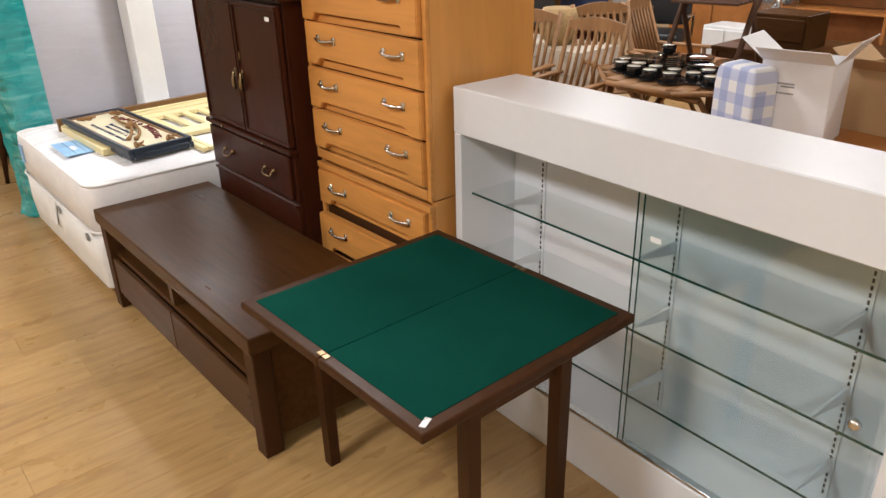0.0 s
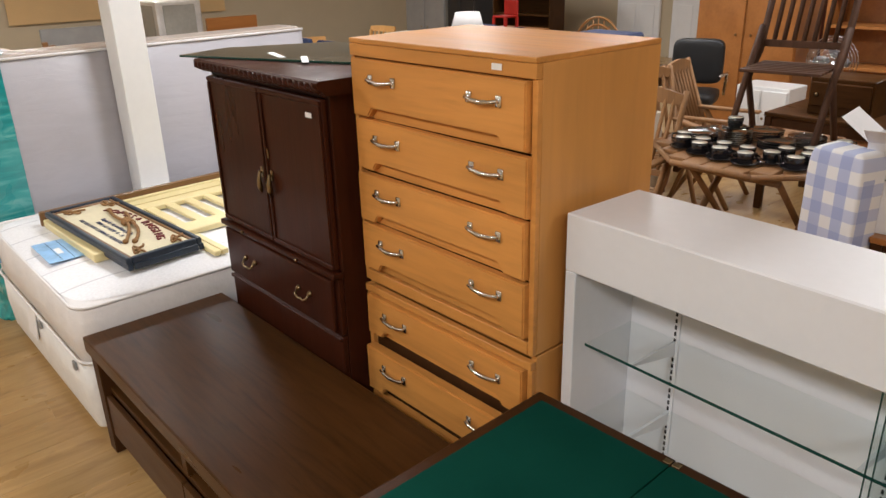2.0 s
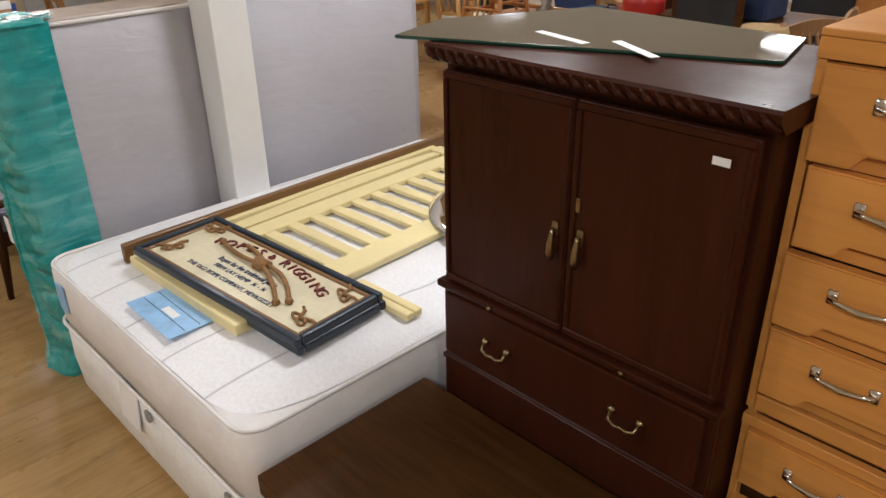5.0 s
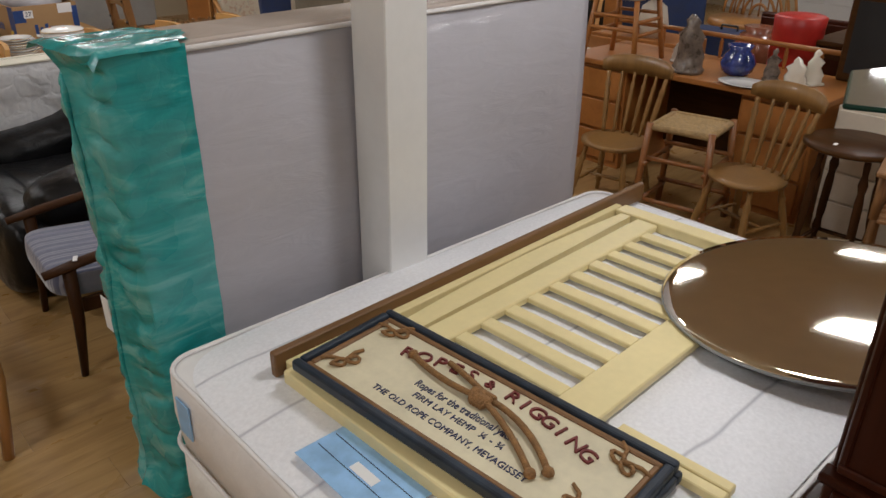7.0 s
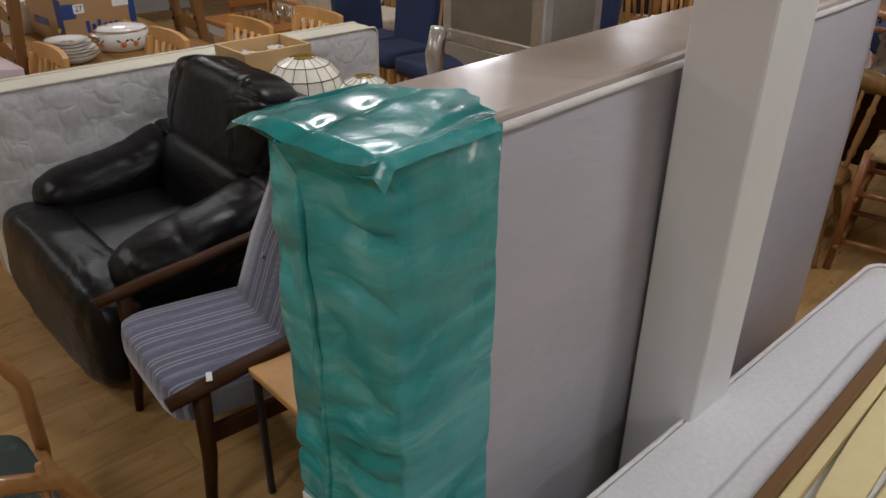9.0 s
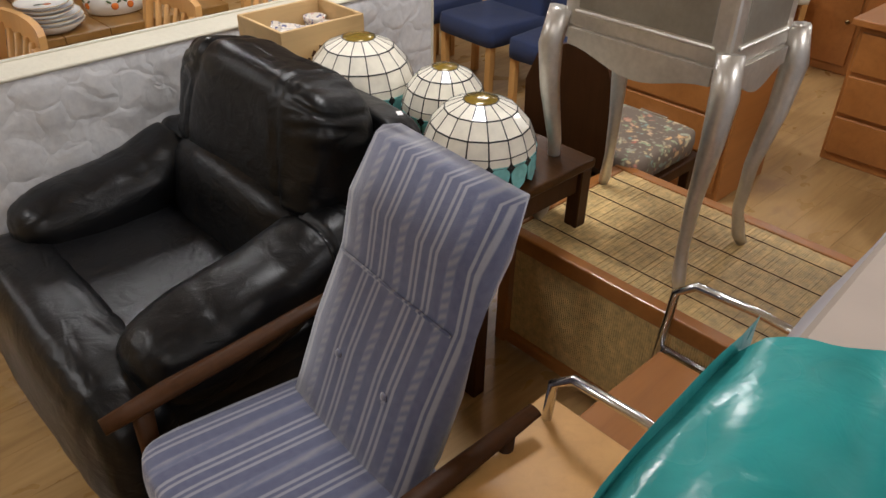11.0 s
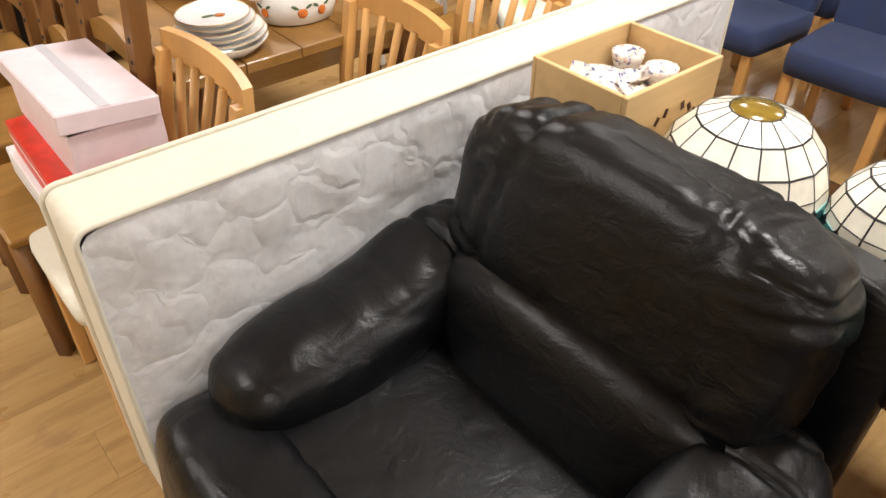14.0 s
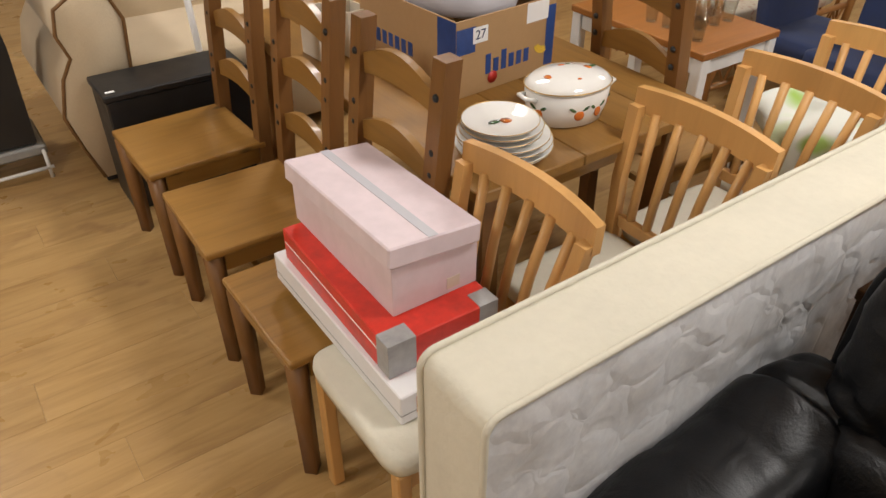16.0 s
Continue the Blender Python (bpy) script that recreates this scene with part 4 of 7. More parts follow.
    price_tag(0, 0, 0, p, pose(0.19, H / 2 - 0.012, 0.027))
    return t


def oval_mirror():
    t = thing("oval_mirror", "large oval bronze-tinted mirror lying on the headboard", "mirror")
    t.matrix_world = pose(2.365, 3.845, 0.672, 0, 1.6, 150)
    R = 0.505
    plathe("glass", t, BRONZEMIRROR, [(R - 0.03, 0.0), (R - 0.003, 0.003), (R - 0.003, 0.008), (R - 0.035, 0.0125), (R - 0.4, 0.0125)], 0, 0, 0, 72, "bronze glass with bevelled edge", 1.0, 0.85)
    plathe("rim", t, GREYM, [(R - 0.027, -0.006), (R, -0.004), (R, 0.0045), (R - 0.027, 0.0)], 0, 0, 0, 72, "pale backing edge", 1.0, 0.85)
    return t


def wrapped_mattress():
    # stands on its long side behind the post
    t = thing("wrapped_mattress", "double mattress on edge wrapped in teal and clear plastic", "mattress", x=0.843, y=5.109, rz=3.2)
    L, Tk, H = 2.06, 0.262, 1.385
    bm = B()
    n = 40
    def sect(x, g=0.0):
        e = 0.012
        return [(x, -g, 0.02), (x, -g - e * 0.6, 0.4), (x, -g - e, 0.9), (x, -g, H - 0.02), (x, 0.02, H + g), (x, Tk - 0.02, H + g), (x, Tk + g, H - 0.02), (x, Tk + g + e, 0.7), (x, Tk + g, 0.02), (x, Tk - 0.02, 0.0 - 0 * g), (x, 0.02, 0.0)]
    xs = [0.03 + (L - 0.03) * k / n for k in range(n + 1)]
    rings = [[(p[0], p[1] + 0.006 * noise.noise(Vector((x * 5, p[2] * 3, 1))), p[2] + (0.01 * noise.noise(Vector((x * 4, 3, 0))) if p[2] > 1 else 0)) for p in sect(x)] for x in xs]
    ring_loft(bm, rings)
    part("ticking", bm, GREYFILM, t, "grey ticking under clear film", True)
    bm = B()
    box(bm, 0.206, L - 0.02, 0.012, Tk - 0.012, H - 0.012, H + 0.012, 0.006)
    for v in bm.verts:
        v.co.z += 0.006 * noise.noise(v.co * 6)
    part("border", bm, CLEARFILM, t, "shiny clear-wrapped border")
    pipe_loop(t, [(x, -0.004, H - 0.004) for x in (0.21, 0.8, 1.4, L)] + [(L, -0.003, H - 0.003)], 0.008, SIDECLOTH)
    # teal end sleeve, crumpled across the end and folded over the top
    base = [(0.21, -0.022), (0.17, -0.023), (0.10, -0.023), (0.03, -0.021), (-0.004, -0.012), (-0.018, 0.02), (-0.02, 0.06), (-0.02, 0.10), (-0.024, 0.125), (-0.034, 0.14), (-0.024, 0.155), (-0.02, 0.18),
            (-0.02, 0.22), (-0.016, Tk - 0.01), (0.0, Tk + 0.012), (0.06, Tk + 0.014), (0.21, Tk + 0.014)]
    fine = []
    for (xa, ya), (xb, yb) in zip(base, base[1:]):
        fine += [(xa + (xb - xa) * q / 5, ya + (yb - ya) * q / 5) for q in range(5)]
    fine.append(base[-1])
    bm = B()
    rings = []
    for k in range(111):
        z = 1.40 * k / 110
        ring = []
        for x, y in fine:
            if x < 0.0:
                side = abs(y - 0.14)
                w = 0.022 * crease(y * 4 + z * 1.5 * (1 if y < 0.14 else -1), z * 11, 3 if y < 0.14 else 7) * min(1, side * 12) + 0.008 * noise.noise(Vector((y * 9, z * 9, 1)))
                out = -0.6 * max(0, z - 1.34) - 0.5 * max(0, 0.07 - z)
                ring.append((x - 0.006 - w + out, y + 0.004 * noise.noise(Vector((z * 6, y, 4))), z))
            else:
                w = 0.004 * (1 + crease(x * 3 + z * 2.2, z * 5 - x * 4, 2)) + 0.002 * noise.noise(Vector((x * 9, z * 9, 5)))
                ring.append((x + (0.006 * noise.noise(Vector((z * 4, 0, 8))) if x > 0.2 else 0), y - w if y < 0.1 else y + w, z))
        rings.append(ring)
    ring_loft(bm, rings, False, False)
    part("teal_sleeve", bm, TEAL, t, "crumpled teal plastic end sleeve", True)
    bm = B()
    nx, ny = 44, 36
    vs = {}
    for i in range(nx + 1):
        for j in range(ny + 1):
            f, g = i / nx, j / ny
            reach = 0.034 + 0.035 * g
            x, y = -reach + (0.22 + reach) * f, -0.036 + (Tk + 0.055) * g
            x += (0.05 * math.sin(y * 15) + 0.02 * noise.noise(Vector((y * 30, 0, 0)))) * f ** 3
            z = 1.406 + 0.006 * crease(x * 4 - y * 3, y * 6, 6) + 0.004 * noise.noise(Vector((x * 16, y * 16, 5)))
            lip = max(0, -x) / max(reach, 0.01)
            z += 0.012 * lip * g - 0.05 * max(0, lip - 0.45) * (1.15 - 0.75 * g)
            if y < 0:
                z += 0.35 * min(-y, 0.014) - 0.9 * max(0, -y - 0.018)
            if y > Tk:
                z -= 1.2 * (y - Tk)
            vs[i, j] = bm.verts.new((x, y, z))
    for i in range(nx):
        for j in range(ny):
            bm.faces.new((vs[i, j], vs[i + 1, j], vs[i + 1, j + 1], vs[i, j + 1]))
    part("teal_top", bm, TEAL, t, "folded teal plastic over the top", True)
    bm = B()
    tube(bm, [(-0.04 + 0.006 * math.sin(z * 9) - 0.5 * max(0, z - 1.34), 0.14 + 0.005 * math.sin(z * 5), z) for z in [0.03 + 0.045 * k for k in range(30)]], [0.008 + 0.004 * math.sin(k * 2.1) for k in range(30)], 6, True, 0.5)
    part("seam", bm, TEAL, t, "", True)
    pbox("barcode_label", t, PAPER, -0.046, -0.043, 0.17, 0.215, 0.56, 0.67, 0, "white printed label")
    return t


def quilted_mattress():
    t = thing("single_mattress", "cream quilted single mattress stood on its edge", "mattress", x=0.828, y=7.775, rz=0.5)
    L, Tk, H = 2.08, 0.175, 0.868
    bm = B()
    cr = 0.03
    def outline(off):
        p = []
        for cx, cz, a0 in ((L - cr, H - cr, 0), (cr, H - cr, 90), (cr, cr, 180), (L - cr, cr, 270)):
            for k in range(6):
                a = radians(a0 + 18 * k)
                p.append((cx + (cr - off) * math.cos(a), cz + (cr - off) * math.sin(a)))
        return p
    rings = [[(x, y, z) for x, z in outline(o)] for o, y in ((0.0, 0.0), (-0.004, 0.06), (-0.004, 0.14), (0.0, Tk))]
    ring_loft(bm, rings, False)
    part("border", bm, CREAMCLOTH, t, "cream woven border", True)
    for y0, s in ((0.0, -1), (Tk, 1)):
        bm = B()
        nx, nz = 80, 36
        vs = {}
        for i in range(nx + 1):
            for j in range(nz + 1):
                u, v = i / nx * 2 - 1, j / nz * 2 - 1
                d = max(abs(u), abs(v))
                k = (abs(u) ** 40 + abs(v) ** 40) ** 0.025
                q = d / k if k else 1
                x, z = L / 2 + u * q * (L / 2 - 0.003), H / 2 + v * q * (H / 2 - 0.003)
                ed = min(1, (1 - d) * 9)
                dist = noise.voronoi(Vector((x * 8, z * 8, 3.0 + s)))[0][0]
                vs[i, j] = bm.verts.new((x, y0 + s * (0.016 * ed * (1 - 0.9 * dist) + 0.004), z))
        for i in range(nx):
            for j in range(nz):
                bm.faces.new((vs[i, j], vs[i + 1, j], vs[i + 1, j + 1], vs[i, j + 1]))
        part("quilted_face", bm, QUILT, t, "puffy white quilted face", True)
        pipe_loop(t, [(x, y0 + s * 0.003, z) for x, z in outline(-0.003)], 0.007, CREAMCLOTH)
    return t


card_table(), tv_bench(), chest(), wardrobe(), glass_sheet(), display()
bed(), headboard(), rope_sign(), oval_mirror(), wrapped_mattress(), quilted_mattress()


# ---- armchairs, lamps and low tables ----
def plush(bm, size, m, e=0.45, nu=88, nv=52, swell=None):
    """A soft leather cushion; swell(x, y, z, n) gives folds, with n the place from -1 to 1 along each axis."""
    def pw(v):
        return math.copysign(abs(v) ** e, v)
    rings = []
    for j in range(1, nv):
        ph = -math.pi / 2 + math.pi * j / nv
        ring = []
        for i in range(nu):
            th = 2 * math.pi * i / nu
            n = Vector((pw(math.cos(ph)) * pw(math.cos(th)), pw(math.cos(ph)) * pw(math.sin(th)), pw(math.sin(ph))))
            p = Vector((n.x * size[0] / 2, n.y * size[1] / 2, n.z * size[2] / 2))
            if swell:
                p += Vector((math.cos(ph) * math.cos(th), math.cos(ph) * math.sin(th), math.sin(ph))) * swell(p.x, p.y, p.z, n)
            ring.append(m @ p)
        rings.append(ring)
    ring_loft(bm, rings)


def sausage(bm, pts, ra, rb, swell=None, nu=64, nv=72):
    """A stuffed roll along pts, ra wide and rb high, with rounded ends."""
    pts = [Vector(p) for p in pts]
    k = len(pts) - 1
    def along(f, seq):
        q = min(f * k, k - 1e-6)
        i = int(q)
        w = q - i
        w = w * w * (3 - 2 * w) * 0.5 + w * 0.5
        return seq[i] * (1 - w) + seq[i + 1] * w
    rings = []
    for j in range(nv + 1):
        c = -math.cos(math.pi * (0.02 + 0.96 * j / nv))
        f = (c + 1) / 2
        end = (1 - abs(c) ** 7) ** 0.5
        p = along(f, pts)
        a, h = along(f, ra) * end, along(f, rb) * end
        ring = []
        for i in range(nu):
            th = 2 * math.pi * i / nu
            u, v = math.cos(th), math.sin(th)
            d = swell(f, th, p + Vector((0, u * a, v * h))) * min(1, end * 1.5) if swell else 0
            ring.append(p + Vector((0, math.copysign(abs(u) ** 0.8, u) * (a + d), math.copysign(abs(v) ** 0.8, v) * (h + d))))
        rings.append(ring)
    ring_loft(bm, rings)


def leather_armchair():
    t = thing("leather_armchair", "plump black leather armchair with overstuffed cushions", "armchair", x=0.82, y=6.62)
    W = 1.17
    bm = B()
    puff(bm, 0.56, W / 2, 0.19, 1.02, W - 0.08, 0.34, 0.25, 32, 14)
    part("base", bm, LEATHER, t, "", True)
    bm = B()
    plush(bm, (0.27, W - 0.04, 0.45), pose(0.10, W / 2, 0.235, 0, 4, 0), 0.5, 72, 40,
          lambda x, y, z, n: 0.010 * noise.noise(Vector((x * 5, y * 4, z * 5))) + 0.009 * crease(x * 3, y * 15, z * 3.5) * (0.4 + 0.6 * abs(n.y)))
    part("front_roll", bm, LEATHER, t, "gathered leather front roll", True)
    bm = B()
    plush(bm, (0.66, W - 0.44, 0.17), pose(0.43, W / 2, 0.345, 0, 1, 0), 0.22, 64, 30, lambda x, y, z, n: 0.006 * noise.noise(Vector((x * 4, y * 4, 1))) + 0.002 * crease(x * 9, y * 9, 2))
    part("seat_cushion", bm, LEATHER, t, "flat matt leather seat", True)
    ptube("seat_seam", t, LEATHER, [(0.20 + 0.006 * math.sin(k), 0.24 + 0.069 * k, 0.424) for k in range(11)], 0.006, 6)
    for y, s in ((0.165, 1), (W - 0.165, -1)):
        def folds(f, th, p):
            gather = 0.010 * crease(p.x * 14, p.y * 6, p.z * 6 + s) * (max(0, 1 - f / 0.16) + 0.8 * max(0, (f - 0.5) / 0.5))
            belt = -0.022 * math.exp(-((f - 0.76) / 0.022) ** 2)
            return gather + belt + 0.012 * noise.noise(p * 4.5) + 0.005 * crease(p.x * 7, p.y * 5, p.z * 8)
        bm = B()
        sausage(bm, [(0.13, y, 0.425), (0.34, y, 0.435), (0.56, y, 0.475), (0.70, y, 0.535), (0.84, y, 0.60)], [0.145, 0.155, 0.145, 0.13, 0.10], [0.125, 0.13, 0.125, 0.12, 0.09], folds)
        part("arm", bm, LEATHER, t, "creased leather arm pillow", True)
        bm = B()
        puff(bm, 0.53, y, 0.24, 0.88, 0.24, 0.34, 0.3, 24, 12)
        part("arm_side", bm, LEATHER, t, "", True)
    bm = B()
    plush(bm, (0.25, W - 0.42, 0.33), pose(0.74, W / 2, 0.50, 0, 12, 0), 0.55, 72, 40, lambda x, y, z, n: 0.010 * crease(x * 4, y * 3, z * 20) * max(0, abs(n.y) - 0.6) * 2 + 0.006 * noise.noise(Vector((y * 4, z * 4, 3))))
    part("lumbar_cushion", bm, LEATHER, t, "smooth leather lumbar roll", True)

    def back_folds(x, y, z, n):
        edge = abs(n.y) + 0.10 * n.z
        d = -0.013 * math.exp(-((edge - 0.60) / 0.022) ** 2) + 0.014 * noise.noise(Vector((y * 4.5, z * 4.5, x * 3)))
        if edge > 0.60:
            d += 0.011 * crease(x * 4, y * 5, z * 19) * min(1, (edge - 0.60) * 6)
        d += 0.007 * crease(y * 11, z * 4, 5) * max(0, (n.z - 0.45)) * 1.8
        d += 0.008 * crease(y * 9, z * 7, 9) * max(0, -n.z - 0.3)
        return d + 0.003 * crease(y * 6 + z * 5, z * 8, 1)
    bm = B()
    plush(bm, (0.27, W - 0.33, 0.47), pose(0.845, W / 2, 0.745, 0, 14, 0), 0.46, 120, 80, back_folds)
    part("back_cushion", bm, LEATHER, t, "creased leather back cushion with stitched seams", True)
    bm = B()
    plush(bm, (0.13, W - 0.20, 0.82), pose(0.985, W / 2, 0.45, 0, 9, 0), 0.22, 48, 30, lambda x, y, z, n: 0.004 * noise.noise(Vector((y * 6, z * 6, 1))))
    part("back_shell", bm, LEATHER, t, "", True)
    price_tag(0, 0, 0, t, pose(1.045, 0.17, 0.864, 0, 6, 60))
    return t


def striped_armchair():
    t = thing("easy_chair", "dark wood easy chair in blue striped cloth", "armchair", x=0.835, y=6.298, rz=-4)
    bm = B()
    puff(bm, 0, 0, 0, 0.54, 0.54, 0.12, 0.3, 36, 12, 0.0, pose(0.265, 0, 0.355, 0, 5, 0))
    part("seat", bm, STRIPE, t, "", True)
    # curved high back of one padded slab
    bm = B()
    prof = [(0.40, 0.33), (0.47, 0.45), (0.53, 0.60), (0.59, 0.77), (0.645, 0.905), (0.705, 1.03)]
    rings = []
    hw = 0.238
    for k, (x, z) in enumerate(prof):
        w = hw * (0.96 if k in (0, 5) else 1.0)
        th = 0.035 if k in (0, 5) else 0.048
        if k == 3:
            th = 0.022
        rings.append([(x - th, -w + 0.02, z), (x - th * 1.15, -w / 2, z), (x - th * 1.2, 0, z), (x - th * 1.15, w / 2, z), (x - th, w - 0.02, z), (x, w, z), (x + th, w - 0.02, z), (x + th, 0, z), (x + th, -w + 0.02, z), (x, -w, z)])
    ring_loft(bm, rings)
    bk = part("back", bm, STRIPE, t, "", True)
    bm = B()
    tube(bm, [(0.60 - 0.046, -hw + 0.04, 0.765), (0.60 - 0.046, 0, 0.762), (0.60 - 0.046, hw - 0.04, 0.765)], 0.004, 6)
    part("seam", bm, STRIPE, bk, "", True)
    for z in (0.55, 0.57):
        for y in (-0.09, 0.09):
            plathe("button", bk, STRIPE, [(0.004, 0), (0.012, 0.004), (0.006, 0.01)], 0, 0, 0, 10).matrix_local = pose(0.465, y, z, 0, -80, 0)
    for s in (-1, 1):
        y = s * 0.315
        bm = B()
        pts = [(-0.03, y, 0.462), (0.12, y, 0.485), (0.30, y, 0.505), (0.48, y, 0.53), (0.70, y, 0.56)]
        tube(bm, pts, [0.026, 0.032, 0.03, 0.027, 0.02], 10, True, 0.55)
        part("armrest", bm, DARKLEG, t, "polished dark wood armrest", True)
        ptube("front_leg", t, DARKLEG, [(0.06, y, 0.46), (0.055, y, 0.25), (0.03, y, 0.0)], [0.026, 0.023, 0.014], 10)
        ptube("rear_leg", t, DARKLEG, [(0.62, y, 0.54), (0.60, y, 0.3), (0.70, y, 0.0)], [0.018, 0.024, 0.014], 10)
        pbox("side_rail", t, DARKLEG, 0.06, 0.60, y - 0.011 - s * 0.02, y + 0.011 - s * 0.02, 0.265, 0.325, 0.004)
    price_tag(0, 0, 0, t, pose(0.09, -0.315, 0.502, 0, -6, 70))
    return t


def dome_lamp(x, y, z, r, h, n=16):
    t = thing("leaded_glass_lamp", "leaded cream and teal glass dome lamp shade", "lamp shade", "leaded lamp shades", x, y, z, random.uniform(0, 20))
    prof = [(0.30, 1.0), (0.62, 0.89), (0.85, 0.69), (0.96, 0.48), (1.0, 0.36)]
    def pt(k, i, dr=0.0):
        a = 2 * math.pi * i / n
        rr, hh = prof[k]
        return Vector(((rr * r + dr) * math.cos(a), (rr * r + dr) * math.sin(a), hh * h))
    for i in range(n):
        for k in range(4):
            bm = B()
            q = [pt(k, i), pt(k, i + 1), pt(k + 1, i + 1), pt(k + 1, i)]
            c = sum(q, Vector()) / 4
            q = [c + (p - c) * 0.985 for p in q]
            nrm = (q[1] - q[0]).cross(q[3] - q[0]).normalized() * 0.003
            ring_loft(bm, [[p + nrm for p in q], [p - nrm for p in q]])
            part("glass_pane", bm, LAMPGLASS, t)
        a0, a1 = 2 * math.pi * i / n, 2 * math.pi * (i + 1) / n
        am = (a0 + a1) / 2
        bm = B()
        ring = []
        for u, v in ((-0.42, 0.17), (0.42, 0.17), (0.47, 0.09), (0.33, 0.0), (0.0, -0.035), (-0.33, 0.0), (-0.47, 0.09)):
            a = am + u * (a1 - a0)
            ring.append(Vector((r * math.cos(a), r * math.sin(a), v * 1.85 * h + 0.066 * h)))
        dr = Vector((math.cos(am), math.sin(am), 0)) * 0.0025
        ring_loft(bm, [[p + dr for p in ring], [p - dr for p in ring]])
        part("teal_pane", bm, LAMPTEAL, t, "scalloped teal glass pane")
    bm = B()
    for k in range(5):
        tube(bm, [pt(k, i) for i in range(n + 1)], 0.004, 5, False)
    for i in range(n):
        tube(bm, [pt(k, i) for k in range(5)], 0.004, 5)
        a = 2 * math.pi * i / n
        c = Vector((r * 1.003 * math.cos(a), r * 1.003 * math.sin(a), 0.35 * h))
        tg = Vector((-math.sin(a), math.cos(a), 0)) * 0.014
        up = Vector((0, 0, 0.016))
        nr = Vector((math.cos(a), math.sin(a), 0)) * 0.002
        ring_loft(bm, [[c + tg + nr, c + up + nr, c - tg + nr, c - up + nr], [c + tg - nr, c + up - nr, c - tg - nr, c - up - nr]])
    part("leading", bm, LEAD, t, "black lead lines")
    plathe("cap", t, LAMPAMBER, [(0.30 * r, h * 1.0), (0.28 * r, h * 1.02), (0.1 * r, h * 1.03)], 0, 0, 0, 16, "pierced amber top ring")
    return t


def crate():
    t = thing("wooden_crate", "open pine wine crate holding patterned china", "crate", x=1.865, y=7.395, z=0.701)
    L, W, H = 0.35, 0.28, 0.25
    for a, c, d, e in ((0, L, 0, 0.012), (0, L, W - 0.012, W), (0, 0.012, 0.0125, W - 0.0125), (L - 0.012, L, 0.0125, W - 0.0125)):
        pbox("side", t, CRATEW, a, c, d, e, 0, H, 0.002)
    pbox("bottom", t, CRATEW, 0.0125, L - 0.0125, 0.0125, W - 0.0125, 0, 0.012, 0)
    for k in range(9):
        a = math.pi * (0.16 + 0.68 * k / 8)
        if k != 4:
            pbox("print", t, TEAKDARK, -0.006, 0.006, -0.0015, -0.0002, -0.011, 0.011, 0, "faded branded lettering").matrix_local = pose(0.185 - 0.12 * math.cos(a), 0, 0.05 + 0.12 * math.sin(a), 0, 90 - math.degrees(a), 0)
    pbox("print", t, TEAKDARK, 0.14, 0.23, -0.0015, -0.0002, 0.06, 0.10, 0, "faded branded picture")
    for k, (x, y, z, r, tx, ty) in enumerate(((0.14, 0.14, 0.17, 0.085, 8, 6), (0.24, 0.16, 0.15, 0.08, -15, 12), (0.2, 0.09, 0.155, 0.07, 10, -20))):
        p = china_plate(r)
        p.matrix_world = pose(1.87 + x, 7.415 + y, 0.701 + z, tx, ty, k * 40)
    for x, y in ((0.28, 0.2), (0.27, 0.09), (0.1, 0.22)):
        c = thing("teacup", "patterned red and white china teacup in the crate", "cup", "china in the crate", 1.87 + x, 7.415 + y, 0.85)
        plathe("bowl", c, IMARI, [(0.018, 0), (0.03, 0.01), (0.04, 0.04), (0.042, 0.055), (0.038, 0.055), (0.03, 0.02)], 0, 0, 0, 16)
        ptube("handle", c, IMARI, [(0.038, 0, 0.045), (0.06, 0, 0.045), (0.06, 0, 0.02), (0.034, 0, 0.018)], 0.004, 6)
    pk = B()
    box(pk, 1.885, 2.225, 7.43, 7.685, 0.713, 0.845, 0.01)
    for v in pk.verts:
        v.co.z += 0.01 * noise.noise(v.co * 20)
    solo("packing_paper", pk, PAPER, "crumpled white packing paper in the crate", "paper")
    return t


def china_plate(r):
    t = thing("china_plate", "red and white patterned china plate", "plate", "china in the crate")
    plathe("rim", t, IMARI, [(r * 0.5, 0.002), (r * 0.7, 0.004), (r, 0.014), (r, 0.017), (r * 0.68, 0.008)], 0, 0, 0, 26, "rust patterned rim")
    plathe("well", t, PORC, [(r * 0.4, 0.0), (r * 0.66, 0.003), (r * 0.66, 0.0088), (r * 0.4, 0.007)], 0, 0, 0, 26)
    return t


def plain_table(name, label, x0, x1, y0, y1, top, mat, legmat, th=0.03, leg=0.05, apron=0.08, cat="table"):
    t = thing(name, label, cat, x=(x0 + x1) / 2, y=(y0 + y1) / 2)
    hx, hy = (x1 - x0) / 2, (y1 - y0) / 2
    pbox("tabletop", t, mat, -hx, hx, -hy, hy, top - th, top, 0.005, "", 2)
    i = 0.03
    for sx in (-1, 1):
        for sy in (-1, 1):
            pbox("leg", t, legmat, sx * (hx - i) - leg / 2, sx * (hx - i) + leg / 2, sy * (hy - i) - leg / 2, sy * (hy - i) + leg / 2, 0, top - th - 0.0005, 0.004)
    if apron:
        for sx in (-1, 1):
            pbox("apron", t, legmat, sx * (hx - i) - 0.01, sx * (hx - i) + 0.01, -hy + i + leg / 2, hy - i - leg / 2, top - th - apron, top - th - 0.0005, 0.002)
        for sy in (-1, 1):
            pbox("apron", t, legmat, -hx + i + leg / 2, hx - i - leg / 2, sy * (hy - i) - 0.01, sy * (hy - i) + 0.01, top - th - apron, top - th - 0.0005, 0.002)
    return t


